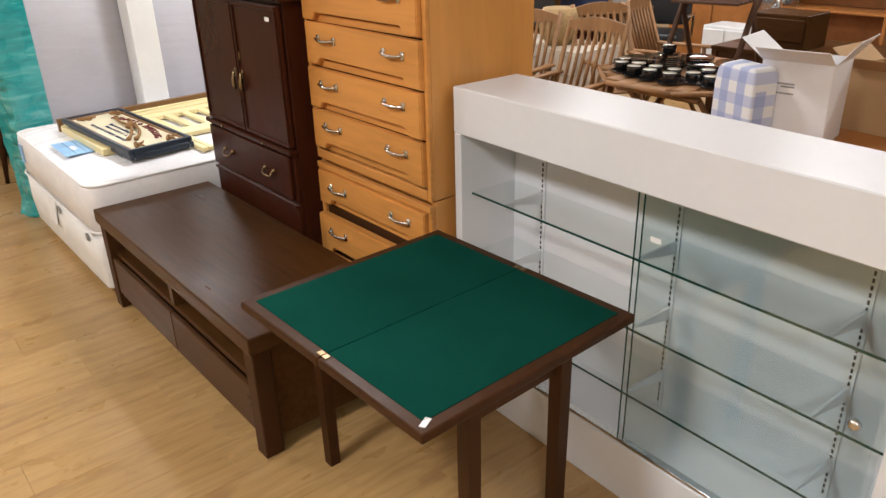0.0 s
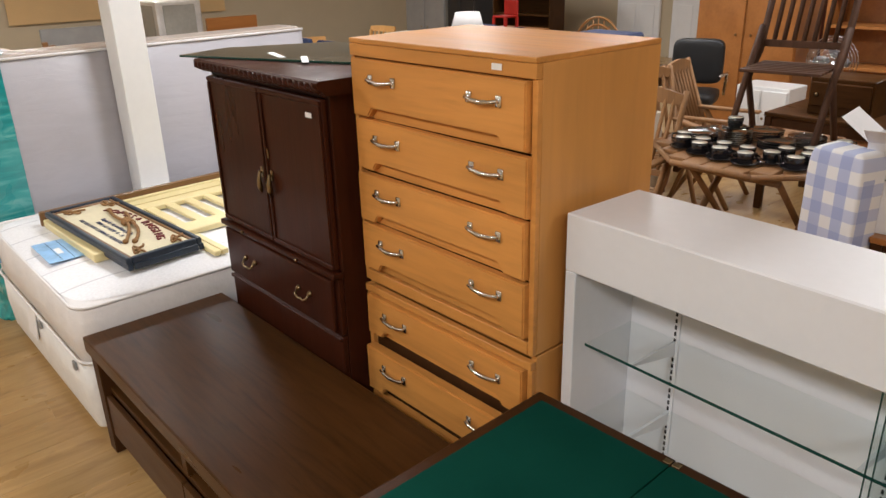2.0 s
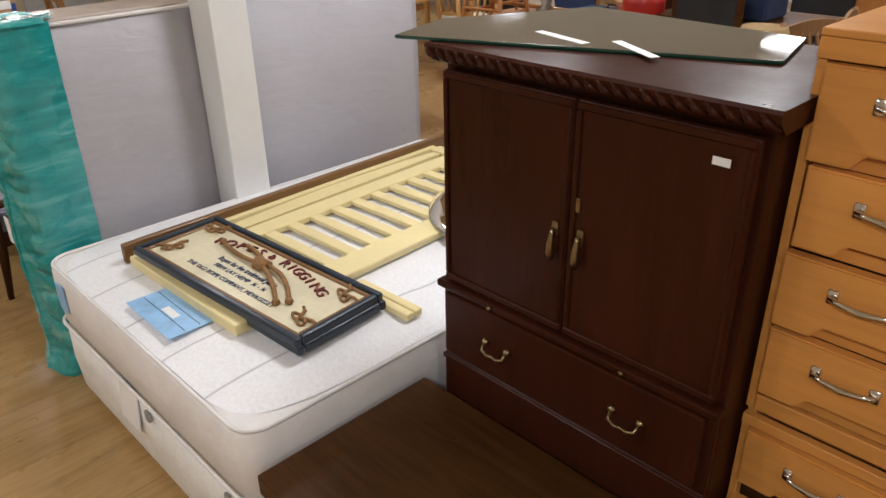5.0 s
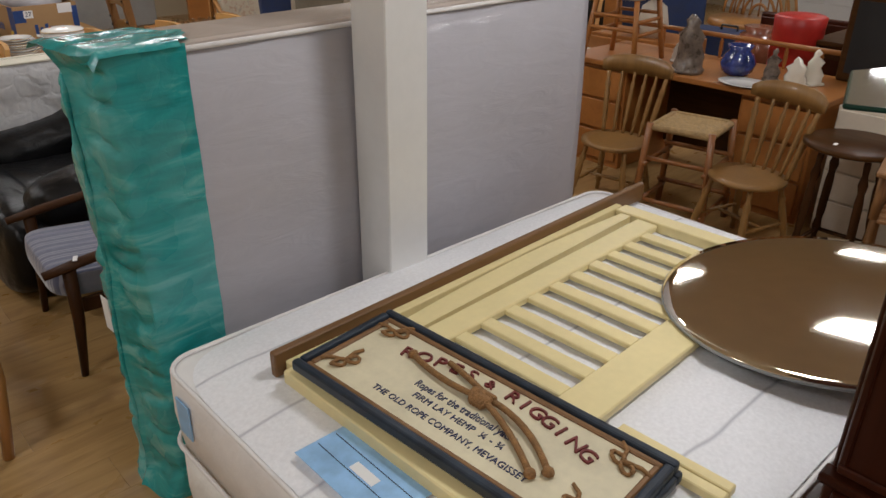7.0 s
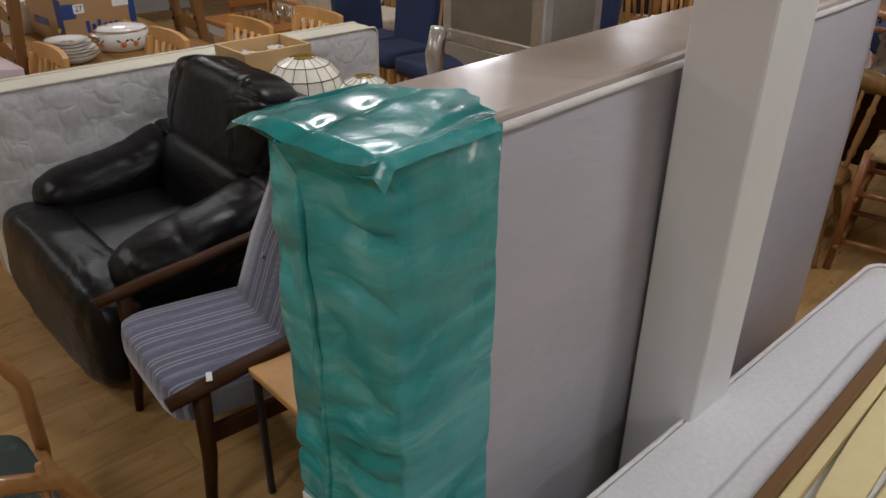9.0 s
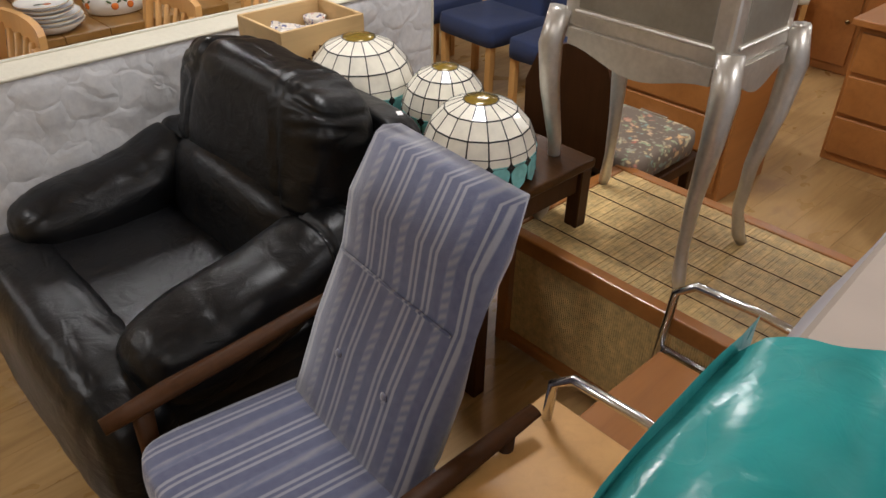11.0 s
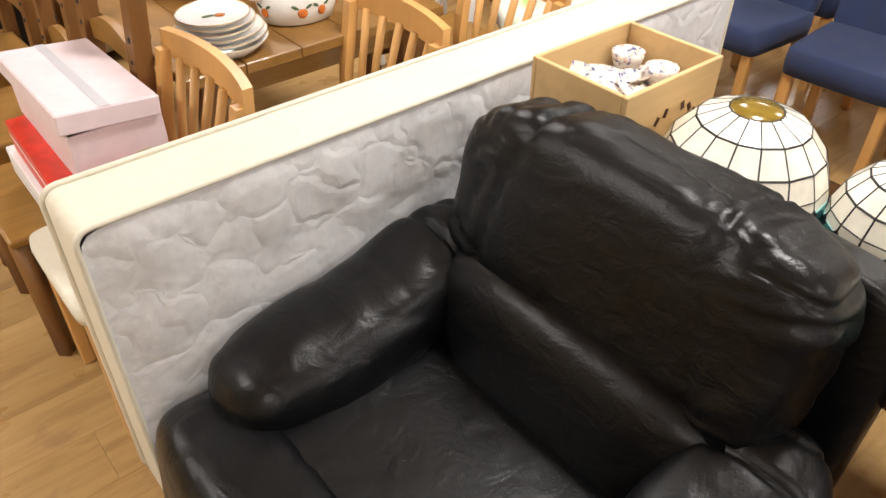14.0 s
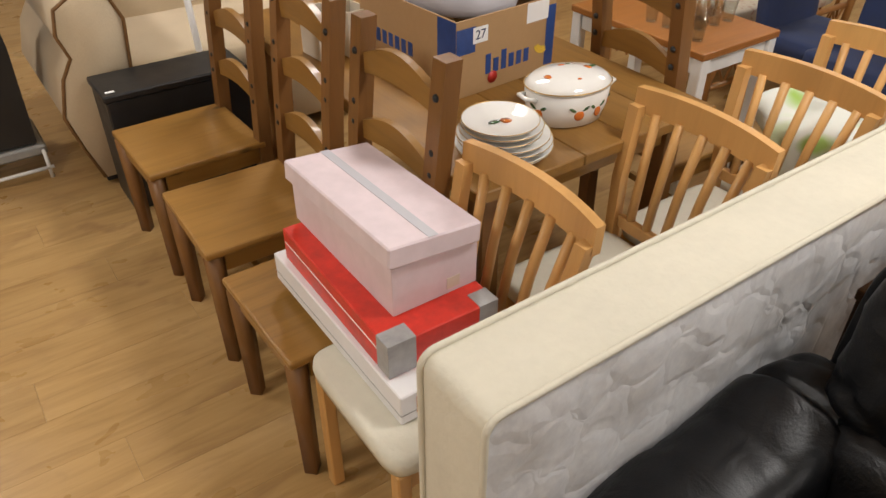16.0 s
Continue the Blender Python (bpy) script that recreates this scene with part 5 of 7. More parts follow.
def bamboo_bench():
    t = thing("bamboo_table", "low pine table topped with split bamboo matting", "table", x=2.115, y=5.36)
    W, L, z = 0.66, 1.24, 0.47
    for a, c, d, e in ((0, 0.045, 0, L), (W - 0.045, W, 0, L), (0.0455, W - 0.0455, 0, 0.045), (0.0455, W - 0.0455, L - 0.045, L)):
        pbox("frame", t, ORANGEWOOD, a, c, d, e, z - 0.06, z, 0.006, "", 2)
    bm = B()
    n = 190
    for k in range(n):
        y = 0.048 + (L - 0.096) * (k + 0.5) / n
        box(bm, 0.046, W - 0.046, y - 0.0026, y + 0.0026, z - 0.02, z - 0.006 + 0.003 * random.random())
    tagged(part("matting", bm, BAMBOO, t, "split bamboo strips"), kind="stuff")
    for k in range(4):
        x = 0.12 + k * (W - 0.24) / 3
        ptube("thread", t, TEAKDARK, [(x, 0.047, z - 0.003), (x, L - 0.047, z - 0.003)], 0.0016, 5)
    bm = B()
    for k in range(150):
        y = 0.06 + (L - 0.12) * k / 150
        box(bm, 0.02, 0.026 + 0.002 * random.random(), y, y + 0.0055, 0.04, z - 0.062)
    tagged(part("side_matting", bm, BAMBOO, t, "split bamboo side"), kind="stuff")
    for x in (0.005, W - 0.05):
        for y in (0.005, L - 0.05):
            pbox("leg", t, ORANGEWOOD, x, x + 0.045, y, y + 0.045, 0, z - 0.061, 0.004)
    for y in (0.0,):
        pbox("lower_rail", t, ORANGEWOOD, 0.0, 0.04, 0.051, L - 0.051, 0.02, 0.06, 0.003)
    return t


def silver_stand():
    t = thing("bedside_cabinet", "silver leaf bedside cabinet on curved legs", "cabinet", x=2.42, y=6.285, z=0.47)
    hx, hy = 0.165, 0.25
    pbox("body", t, SILVER, -hx, hx, -hy, hy, 0.63, 1.10, 0.012, "", 2)
    for sx in (-1, 1):
        pbox("panel", t, SILVERDK, sx * hx - 0.003, sx * hx + 0.003, -hy + 0.05, hy - 0.05, 0.69, 1.07, 0.002)
        pbox("bead", t, SILVER, sx * hx - 0.007, sx * hx + 0.007, -hy + 0.04, hy - 0.04, 0.675, 0.685, 0.003)
    for sy in (-1, 1):
        pbox("panel", t, SILVERDK, -hx + 0.05, hx - 0.05, sy * hy - 0.003, sy * hy + 0.003, 0.69, 1.07, 0.002)
        pbox("bead", t, SILVER, -hx + 0.04, hx - 0.04, sy * hy - 0.007, sy * hy + 0.007, 0.675, 0.685, 0.003)
    for ax, ln, off in (("x", hx, hy), ("y", hy, hx)):
        for s in (-1, 1):
            bm = B()
            n = 14
            lo = [(-ln + 0.03 + (2 * ln - 0.06) * k / n, 0.59 - 0.045 * math.sin(math.pi * k / n) ** 2) for k in range(n + 1)]
            poly = lo + [(ln - 0.03, 0.635), (-ln + 0.03, 0.635)]
            prism(bm, poly, "y" if ax == "x" else "x", s * off - 0.012, s * off + 0.010)
            part("apron", bm, SILVER, t)
    for sx in (-1, 1):
        for sy in (-1, 1):
            x, y = sx * hx, sy * hy
            o = Vector((sx, sy, 0)) * 0.7
            pts = [Vector((x, y, 0.68)) + o * 0.01, Vector((x, y, 0.58)) + o * 0.03, Vector((x, y, 0.45)) + o * 0.02, Vector((x, y, 0.27)) - o * 0.012, Vector((x, y, 0.12)) - o * 0.016, Vector((x, y, 0.03)) + o * 0.005, Vector((x, y, 0.0)) + o * 0.022]
            ptube("leg", t, SILVER, pts, [0.034, 0.036, 0.03, 0.021, 0.017, 0.020, 0.017], 10)
    return t


def chrome_chair():
    t = thing("chrome_chair", "chrome tube armchair with tan wooden seat", "chair", x=1.80, y=5.72)
    pbox("seat", t, ORANGEWOOD, -0.2, 0.2, -0.21, 0.2, 0.43, 0.45, 0.008, "", 2)
    for s in (-1, 1):
        x = s * 0.24
        ptube("side_tube", t, CHROME, [(x, -0.24, 0.02), (x, -0.23, 0.3), (x, -0.22, 0.6), (x, -0.18, 0.655), (x, 0.0, 0.665), (x, 0.16, 0.655), (x, 0.21, 0.61), (x, 0.23, 0.3), (x, 0.24, 0.02)], 0.012, 10)
        ptube("rung", t, CHROME, [(x, -0.23, 0.425), (x, 0.225, 0.425)], 0.009, 8)
        ptube("cross_rung", t, CHROME, [(-0.24, s * 0.2, 0.425), (0.24, s * 0.2, 0.425)], 0.009, 8)
    return t


leather_armchair(), striped_armchair()
plain_table("side_table", "small light beech table with black metal legs", 1.0, 1.62, 5.50, 5.99, 0.50, BEECH, BLACK, 0.022, 0.02, 0)
plain_table("lamp_table", "dark wood table carrying the lamp shades and crate", 1.84, 2.34, 6.42, 7.72, 0.70, DARKOAK, DARKLEG, 0.03, 0.05, 0.08)
dome_lamp(2.04, 7.20, 0.703, 0.185, 0.245)
dome_lamp(2.14, 6.89, 0.703, 0.14, 0.205)
dome_lamp(2.02, 6.615, 0.703, 0.168, 0.215)
crate()
bamboo_bench(), silver_stand(), chrome_chair()


# ---- chairs of several kinds ----
def turned(parent, name, mat, p, q, r, beads=3):
    p, q = Vector(p), Vector(q)
    pts, rr = [], []
    for k in range(15):
        f = k / 14
        pts.append(p.lerp(q, f))
        rr.append(r * (0.75 + 0.35 * math.sin(math.pi * f) + (0.25 if k in (3, 11) else 0) - (0.2 if k in (2, 4, 10, 12) else 0)))
    return ptube(name, parent, mat, pts, rr, 8)


def pine_chair():
    """Seat towards -x, back at +x."""
    t = thing("pine_chair", "chunky waxed pine ladder-back dining chair", "chair", "pine dining chairs")
    pbox("seat", t, PINEX, -0.215, 0.225, -0.215, 0.215, 0.425, 0.45, 0.008, "knotty pine seat", 2)
    for y in (-0.185, 0.185):
        ptube("front_leg", t, PINEZ, [(-0.185, y, 0), (-0.185, y, 0.424)], [0.026, 0.032], 4)
        bm = B()
        ring_loft(bm, [[(x - 0.024, y - 0.026, z), (x + 0.024, y - 0.026, z), (x + 0.024, y + 0.026, z), (x - 0.024, y + 0.026, z)] for x, z in ((0.215, 0), (0.225, 0.45), (0.25, 0.8), (0.285, 1.11))])
        post = part("back_post", bm, PINEZ, t)
        bm = B()
        for z in (0.60, 0.66, 0.82, 0.88, 1.02):
            x = 0.225 + (z - 0.45) * 0.085
            lathe(bm, [(0.011, 0), (0.009, 0.006), (0.003, 0.009)], 0, 0, 0, 8)
            for v in bm.verts[-24:]:
                v.co = Vector((x - 0.022 - v.co.z, y + v.co.x, z + v.co.y))
            lathe(bm, [(0.011, 0), (0.009, 0.006), (0.003, 0.009)], 0, 0, 0, 8)
            for v in bm.verts[-24:]:
                v.co = Vector((x + 0.024 + v.co.z, y + v.co.x, z + v.co.y))
        tagged(part("stud", bm, BLACK, post, "black iron studs"), kind="stuff")
        pbox("side_rail", t, PINEX, -0.155, 0.2, y - 0.011, y + 0.011, 0.36, 0.424, 0.002)
    for z in (0.585, 0.775, 0.965):
        bm = B()
        n = 12
        up = [(-0.16 + 0.32 * k / n, z + 0.055 + 0.045 * math.sin(math.pi * k / n)) for k in range(n + 1)]
        lo = [(-0.16 + 0.32 * k / n, z + 0.018 * math.sin(math.pi * k / n)) for k in range(n, -1, -1)]
        x = 0.225 + (z - 0.42) * 0.085
        prism(bm, up + lo, "x", x - 0.011, x + 0.011)
        part("ladder_rail", bm, PINE, t)
    pbox("front_rail", t, PINE, -0.197, -0.175, -0.155, 0.155, 0.36, 0.424, 0.002)
    pbox("stretcher", t, PINE, -0.01, 0.012, -0.17, 0.17, 0.15, 0.18, 0.002)
    return t


def beech_chair():
    t = thing("beech_chair", "light beech slat-back chair with cream padded seat", "chair", "beech dining chairs")
    bm = B()
    puff(bm, 0.0, 0, 0.45, 0.42, 0.42, 0.06, 0.22, 28, 8)
    part("seat", bm, CREAMCLOTH, t, "cream padded seat", True)
    for y in (-0.18, 0.18):
        pbox("front_leg", t, BEECH, -0.195, -0.16, y - 0.018, y + 0.018, 0, 0.425, 0.004)
        bm = B()
        ring_loft(bm, [[(x - 0.016, yy - 0.017, z), (x + 0.016, yy - 0.017, z), (x + 0.016, yy + 0.017, z), (x - 0.016, yy + 0.017, z)] for x, yy, z in ((0.25, y, 0), (0.21, y, 0.44), (0.225, y * 1.08, 0.65), (0.27, y * 1.17, 0.86))])
        part("back_post", bm, BEECH, t)
        pbox("side_rail", t, BEECH, -0.159, 0.19, y - 0.01, y + 0.01, 0.36, 0.42, 0.002)
    bm = B()
    n = 10
    rings = []
    for k in range(n + 1):
        u = -1 + 2 * k / n
        x = 0.285 + 0.03 * (1 - u * u)
        y = u * 0.228
        rings.append([(x - 0.013, y, 0.835), (x + 0.013, y, 0.835), (x + 0.018, y, 0.905 + 0.006 * (1 - u * u)), (x - 0.008, y, 0.905 + 0.006 * (1 - u * u))])
    ring_loft(bm, rings)
    part("top_rail", bm, BEECH, t)
    pbox("lower_rail", t, BEECH, 0.208, 0.232, -0.165, 0.165, 0.50, 0.54, 0.003)
    for k in range(5):
        u = (-2 + k) / 2.0
        ptube("slat", t, BEECH, [(0.22, u * 0.125, 0.53), (0.255, u * 0.14, 0.7), (0.30 - 0.01 * abs(u), u * 0.155, 0.845)], 0.0135, 6)
    return t


def windsor_chair():
    t = thing("windsor_chair", "polished elm farmhouse spindle-back chair", "chair", "farmhouse chairs")
    bm = B()
    lathe(bm, [(0.17, 0.405), (0.205, 0.42), (0.205, 0.44), (0.15, 0.436)], 0, 0, 0, 24, 1.0, 1.03)
    part("seat", bm, ELM, t, "", True)
    for sx in (-1, 1):
        for sy in (-1, 1):
            turned(t, "leg", ELM, (sx * 0.12, sy * 0.13, 0.41), (sx * 0.2, sy * 0.19, 0), 0.019)
    for sy in (-1, 1):
        turned(t, "stretcher", ELM, (-0.16, sy * 0.16, 0.18), (0.16, sy * 0.16, 0.18), 0.011)
    turned(t, "stretcher", ELM, (0, -0.16, 0.18), (0, 0.16, 0.18), 0.011)
    bm = B()
    rings = []
    for k in range(15):
        u = -1 + 2 * k / 14
        x, y = 0.27 - 0.07 * u * u, u * 0.235
        top = 0.905 + 0.012 * (1 - u * u) - (0.03 * abs(u) ** 6)
        rings.append([(x - 0.011, y, 0.80 + 0.02 * abs(u) ** 4), (x + 0.011, y, 0.80 + 0.02 * abs(u) ** 4), (x + 0.014, y, top), (x - 0.008, y, top)])
    ring_loft(bm, rings)
    part("crest_rail", bm, ELM, t, "", True)
    for u in (-1, -0.6, -0.2, 0.2, 0.6, 1):
        turned(t, "spindle", ELM, (0.165 - 0.04 * u * u, u * 0.15, 0.435), (0.265 - 0.055 * u * u, u * 0.195, 0.81), 0.0125 if abs(u) < 1 else 0.017)
    return t


def navy_chair():
    t = thing("navy_chair", "navy velour dining chair on beech legs", "chair", "navy dining chairs")
    bm = B()
    puff(bm, 0, 0, 0.43, 0.46, 0.46, 0.12, 0.2, 24, 8)
    part("seat", bm, NAVY, t, "", True)
    bm = B()
    puff(bm, 0, 0, 0, 0.07, 0.44, 0.56, 0.2, 24, 10, 0, pose(0.235, 0, 0.72, 0, 7, 0))
    part("back", bm, NAVY, t, "", True)
    for sx in (-1, 1):
        for sy in (-1, 1):
            pbox("leg", t, BEECH, sx * 0.19 - 0.02, sx * 0.19 + 0.02, sy * 0.19 - 0.02, sy * 0.19 + 0.02, 0, 0.378, 0.004)
    return t


def garden_chair(mat, label, arms=True, group="garden chairs"):
    t = thing("garden_chair", label, "chair", group)
    for k in range(7):
        x = -0.20 + k * 0.062
        pbox("seat_slat", t, mat, x, x + 0.045, -0.215, 0.215, 0.42, 0.436, 0.003)
    for s in (-1, 1):
        y = s * 0.235
        ptube("front_leg", t, mat, [(-0.22, y, 0), (0.02, y, 0.40), (0.18, y, 0.64)], 0.02, 4)
        ptube("back_post", t, mat, [(0.24, y, 0), (0.02, y * 0.98, 0.36), (0.17, y * 0.98, 0.5), (0.36, y * 0.98, 1.02)], 0.02, 4)
        if arms:
            pbox("armrest", t, mat, -0.24, 0.26, y - 0.03, y + 0.03, 0.64, 0.663, 0.006)
            ptube("arm_post", t, mat, [(-0.18, y, 0.43), (-0.18, y, 0.64)], 0.018, 4)
    bm = B()
    n = 10
    up = [(-0.22 + 0.44 * k / n, 1.0 + 0.035 * math.sin(math.pi * k / n)) for k in range(n + 1)]
    prism(bm, up + [(0.22, 0.94), (-0.22, 0.94)], "x", 0.33, 0.352)
    part("top_rail", bm, mat, t)
    pbox("low_rail", t, mat, 0.18, 0.2, -0.22, 0.22, 0.52, 0.56, 0.002)
    for k in range(7):
        y = -0.165 + k * 0.055
        ptube("back_slat", t, mat, [(0.19, y, 0.545), (0.342, y, 0.965)], 0.014, 4)
    return t


def bar_stool(h, label, seatmat, legmat, name="stool"):
    t = thing(name, label, "stool")
    bm = B()
    puff(bm, 0, 0, h, 0.36, 0.36, 0.06, 0.3, 24, 8)
    part("seat", bm, seatmat, t, "", True)
    for sx in (-1, 1):
        for sy in (-1, 1):
            ptube("leg", t, legmat, [(sx * 0.19, sy * 0.19, 0), (sx * 0.14, sy * 0.14, h - 0.01)], 0.018, 8)
    for z in (0.18, h * 0.62):
        f = 0.19 - 0.05 * z / h
        for s in (-1, 1):
            ptube("rung", t, legmat, [(-f, s * f, z), (f, s * f, z)], 0.012, 8)
            ptube("rung", t, legmat, [(s * f, -f, z + 0.03), (s * f, f, z + 0.03)], 0.012, 8)
    return t


def rush_stool():
    t = thing("rush_stool", "stained bamboo stool with woven rush seat", "stool", x=3.98, y=5.25, rz=10)
    a, h = 0.165, 0.58
    bm = B()
    n = 22
    vs = {}
    for i in range(n + 1):
        for j in range(n + 1):
            u, v = -1 + 2 * i / n, -1 + 2 * j / n
            strand = 0.0035 * math.cos(math.pi * (i if abs(u) > abs(v) else j))
            vs[i, j] = bm.verts.new((u * a, v * a, h - 0.016 * (1 - max(abs(u), abs(v))) + strand))
    for i in range(n):
        for j in range(n):
            bm.faces.new((vs[i, j], vs[i + 1, j], vs[i + 1, j + 1], vs[i, j + 1]))
    part("seat", bm, RUSH, t, "woven rush seat", True)
    for s in (-1, 1):
        ptube("seat_rail", t, RUSH, [(-a, s * a, h - 0.012), (a, s * a, h - 0.012)], 0.02, 8)
        ptube("seat_rail", t, RUSH, [(s * a, -a, h - 0.012), (s * a, a, h - 0.012)], 0.02, 8)
        for q in (-1, 1):
            ptube("leg", t, CANESTAIN, [(s * 0.205, q * 0.205, 0), (s * 0.19, q * 0.19, 0.3), (s * 0.172, q * 0.172, h + 0.01)], 0.019, 10)
        for z in (0.12, 0.36):
            f = 0.2 - 0.045 * z / h
            ptube("rung", t, CANESTAIN, [(-f - 0.03, s * f, z), (f + 0.03, s * f, z)], 0.014, 8)
            ptube("rung", t, CANESTAIN, [(s * f, -f - 0.03, z + 0.03), (s * f, f + 0.03, z + 0.03)], 0.014, 8)
    return t


def place(t, x, y, z=0, rz=0, s=1.0):
    t.matrix_world = pose(x, y, z, 0, 0, rz) @ Matrix.Diagonal((s, s, s, 1))
    return t


# ---- dining set by the quilted mattress ----
pc = place(pine_chair(), 0.985, 8.69, 0, 1)
for x, y, r in ((0.985, 9.235, -1), (0.98, 9.80, 1.5)):
    copy_thing(pc, pose(x, y, 0, 0, 0, r))
copy_thing(pc, pose(2.53, 8.80, 0, 0, 0, 176))
bc = place(beech_chair(), 1.02, 8.25, 0, 0)
for x in (1.60, 2.08, 2.54):
    copy_thing(bc, pose(x, 8.24, 0, 0, 0, random.uniform(-2, 2)))


def pine_table():
    t = thing("pine_table", "waxed pine plank dining table", "table", x=1.32, y=8.44)
    W, L, z = 0.92, 1.65, 0.76
    for k in range(5):
        x0 = k * W / 5
        pbox("plank", t, PINE, x0 + 0.001, x0 + W / 5 - 0.001, 0, L, z - 0.034, z, 0.003)
    for x in (0.06, W - 0.13):
        for y in (0.06, L - 0.13):
            pbox("leg", t, PINEZ, x, x + 0.07, y, y + 0.07, 0, z - 0.0345, 0.005)
    for x in (0.08, W - 0.105):
        pbox("apron", t, PINE, x, x + 0.025, 0.131, L - 0.131, z - 0.13, z - 0.0345, 0.002)
    for y in (0.08, L - 0.105):
        pbox("apron", t, PINEX, 0.131, W - 0.131, y, y + 0.025, z - 0.13, z - 0.0345, 0.002)
    price_tag(0, 0, 0, t, pose(0.06, 0.05, z + 0.0005, 0, 0, 20))
    return t


def carton(name, label, L, W, H, mat, x, y, z, rz, flaps=0.0, group=""):
    t = thing(name, label, "box", group, x, y, z, rz)
    w = 0.006
    for a, c, d, e in ((0, L, 0, w), (0, L, W - w, W), (0, w, w + 0.0005, W - w - 0.0005), (L - w, L, w + 0.0005, W - w - 0.0005)):
        pbox("side", t, mat, a, c, d, e, 0, H, 0.001)
    pbox("bottom", t, mat, w, L - w, w, W - w, 0, w, 0)
    if flaps:
        for k, (x0, y0, rx, ry) in enumerate(((0, 0, 128, 0), (0, W, 38, 0))):
            pbox("flap", t, mat, 0, L, 0, flaps, -0.002, 0.002, 0).matrix_local = pose(x0, y0, H, rx if k == 0 else rx, 0, 0)
        pbox("flap", t, mat, 0, flaps, 0, W, -0.002, 0.002, 0).matrix_local = pose(0, 0, H, 0, -150, 0)
    return t


def banana(parent, m):
    for k in range(4):
        a = [radians(200 + 14 * i) for i in range(8)]
        ptube("banana_print", parent, YELLOW, [(0.04 * math.cos(q) * (1 - 0.13 * k), 0, 0.04 * math.sin(q) * (1 - 0.13 * k)) for q in a], [0.001, 0.004, 0.005, 0.005, 0.005, 0.005, 0.004, 0.001], 6, "printed yellow bananas").matrix_local = m @ Matrix.Diagonal((1, 0.15, 1, 1))


def banana_box():
    t = carton("cardboard_box", "brown banana carton with blue corners and open top", 0.42, 0.52, 0.245, CARD, 1.60, 8.93, 0.7605, 4)
    for x in (0.0, 0.38):
        pbox("blue_print", t, BLUEPL, x + (0.001 if x else 0), x + (0.04 if x else 0.075), -0.0012, -0.0002, 0.02 if x else 0.14, 0.22, 0, "blue printed corner")
    pbox("blue_print", t, BLUEPL, -0.0012, -0.0002, 0.002, 0.09, 0.02, 0.243, 0, "blue printed corner")
    banana(t, pose(0.37, -0.001, 0.11))
    banana(t, pose(-0.001, 0.09, 0.10, 0, 0, 90))
    for k in range(6):
        pbox("brand_print", t, BLUEPL, 0.12 + k * 0.033, 0.142 + k * 0.033, -0.0012, -0.0002, 0.055, 0.10 + (0.02 if k in (0, 2) else 0), 0, "blue brand lettering as plain bars")
        pbox("brand_print", t, BLUEPL, -0.0012, -0.0002, 0.22 + k * 0.036, 0.244 + k * 0.036, 0.075, 0.12, 0, "blue brand lettering as plain bars")
    plathe("brand_spot", t, RED, [(0.02, 0), (0.02, 0.001)], 0, 0, 0, 16, "red printed spot").matrix_local = pose(0.15, -0.0014, 0.04, 90, 0, 0)
    tag = pbox("number_label", t, PAPER, 0.065, 0.125, -0.0016, -0.0003, 0.165, 0.215, 0, "white lot number label")
    text(tag, "27", 0.042, INK, pose(0.095, -0.002, 0.19, 90, 0, 0), "lot_number", 0.0004)
    pbox("label", t, PAPER, 0.29, 0.385, -0.0016, -0.0003, 0.18, 0.243, 0)
    bm = B()
    puff(bm, 0.21, 0.26, 0.25, 0.36, 0.44, 0.10, 0.5, 30, 12, 0.05)
    part("plastic_bag", bm, GREYFILM, t, "crumpled clear plastic on top", True)
    return t


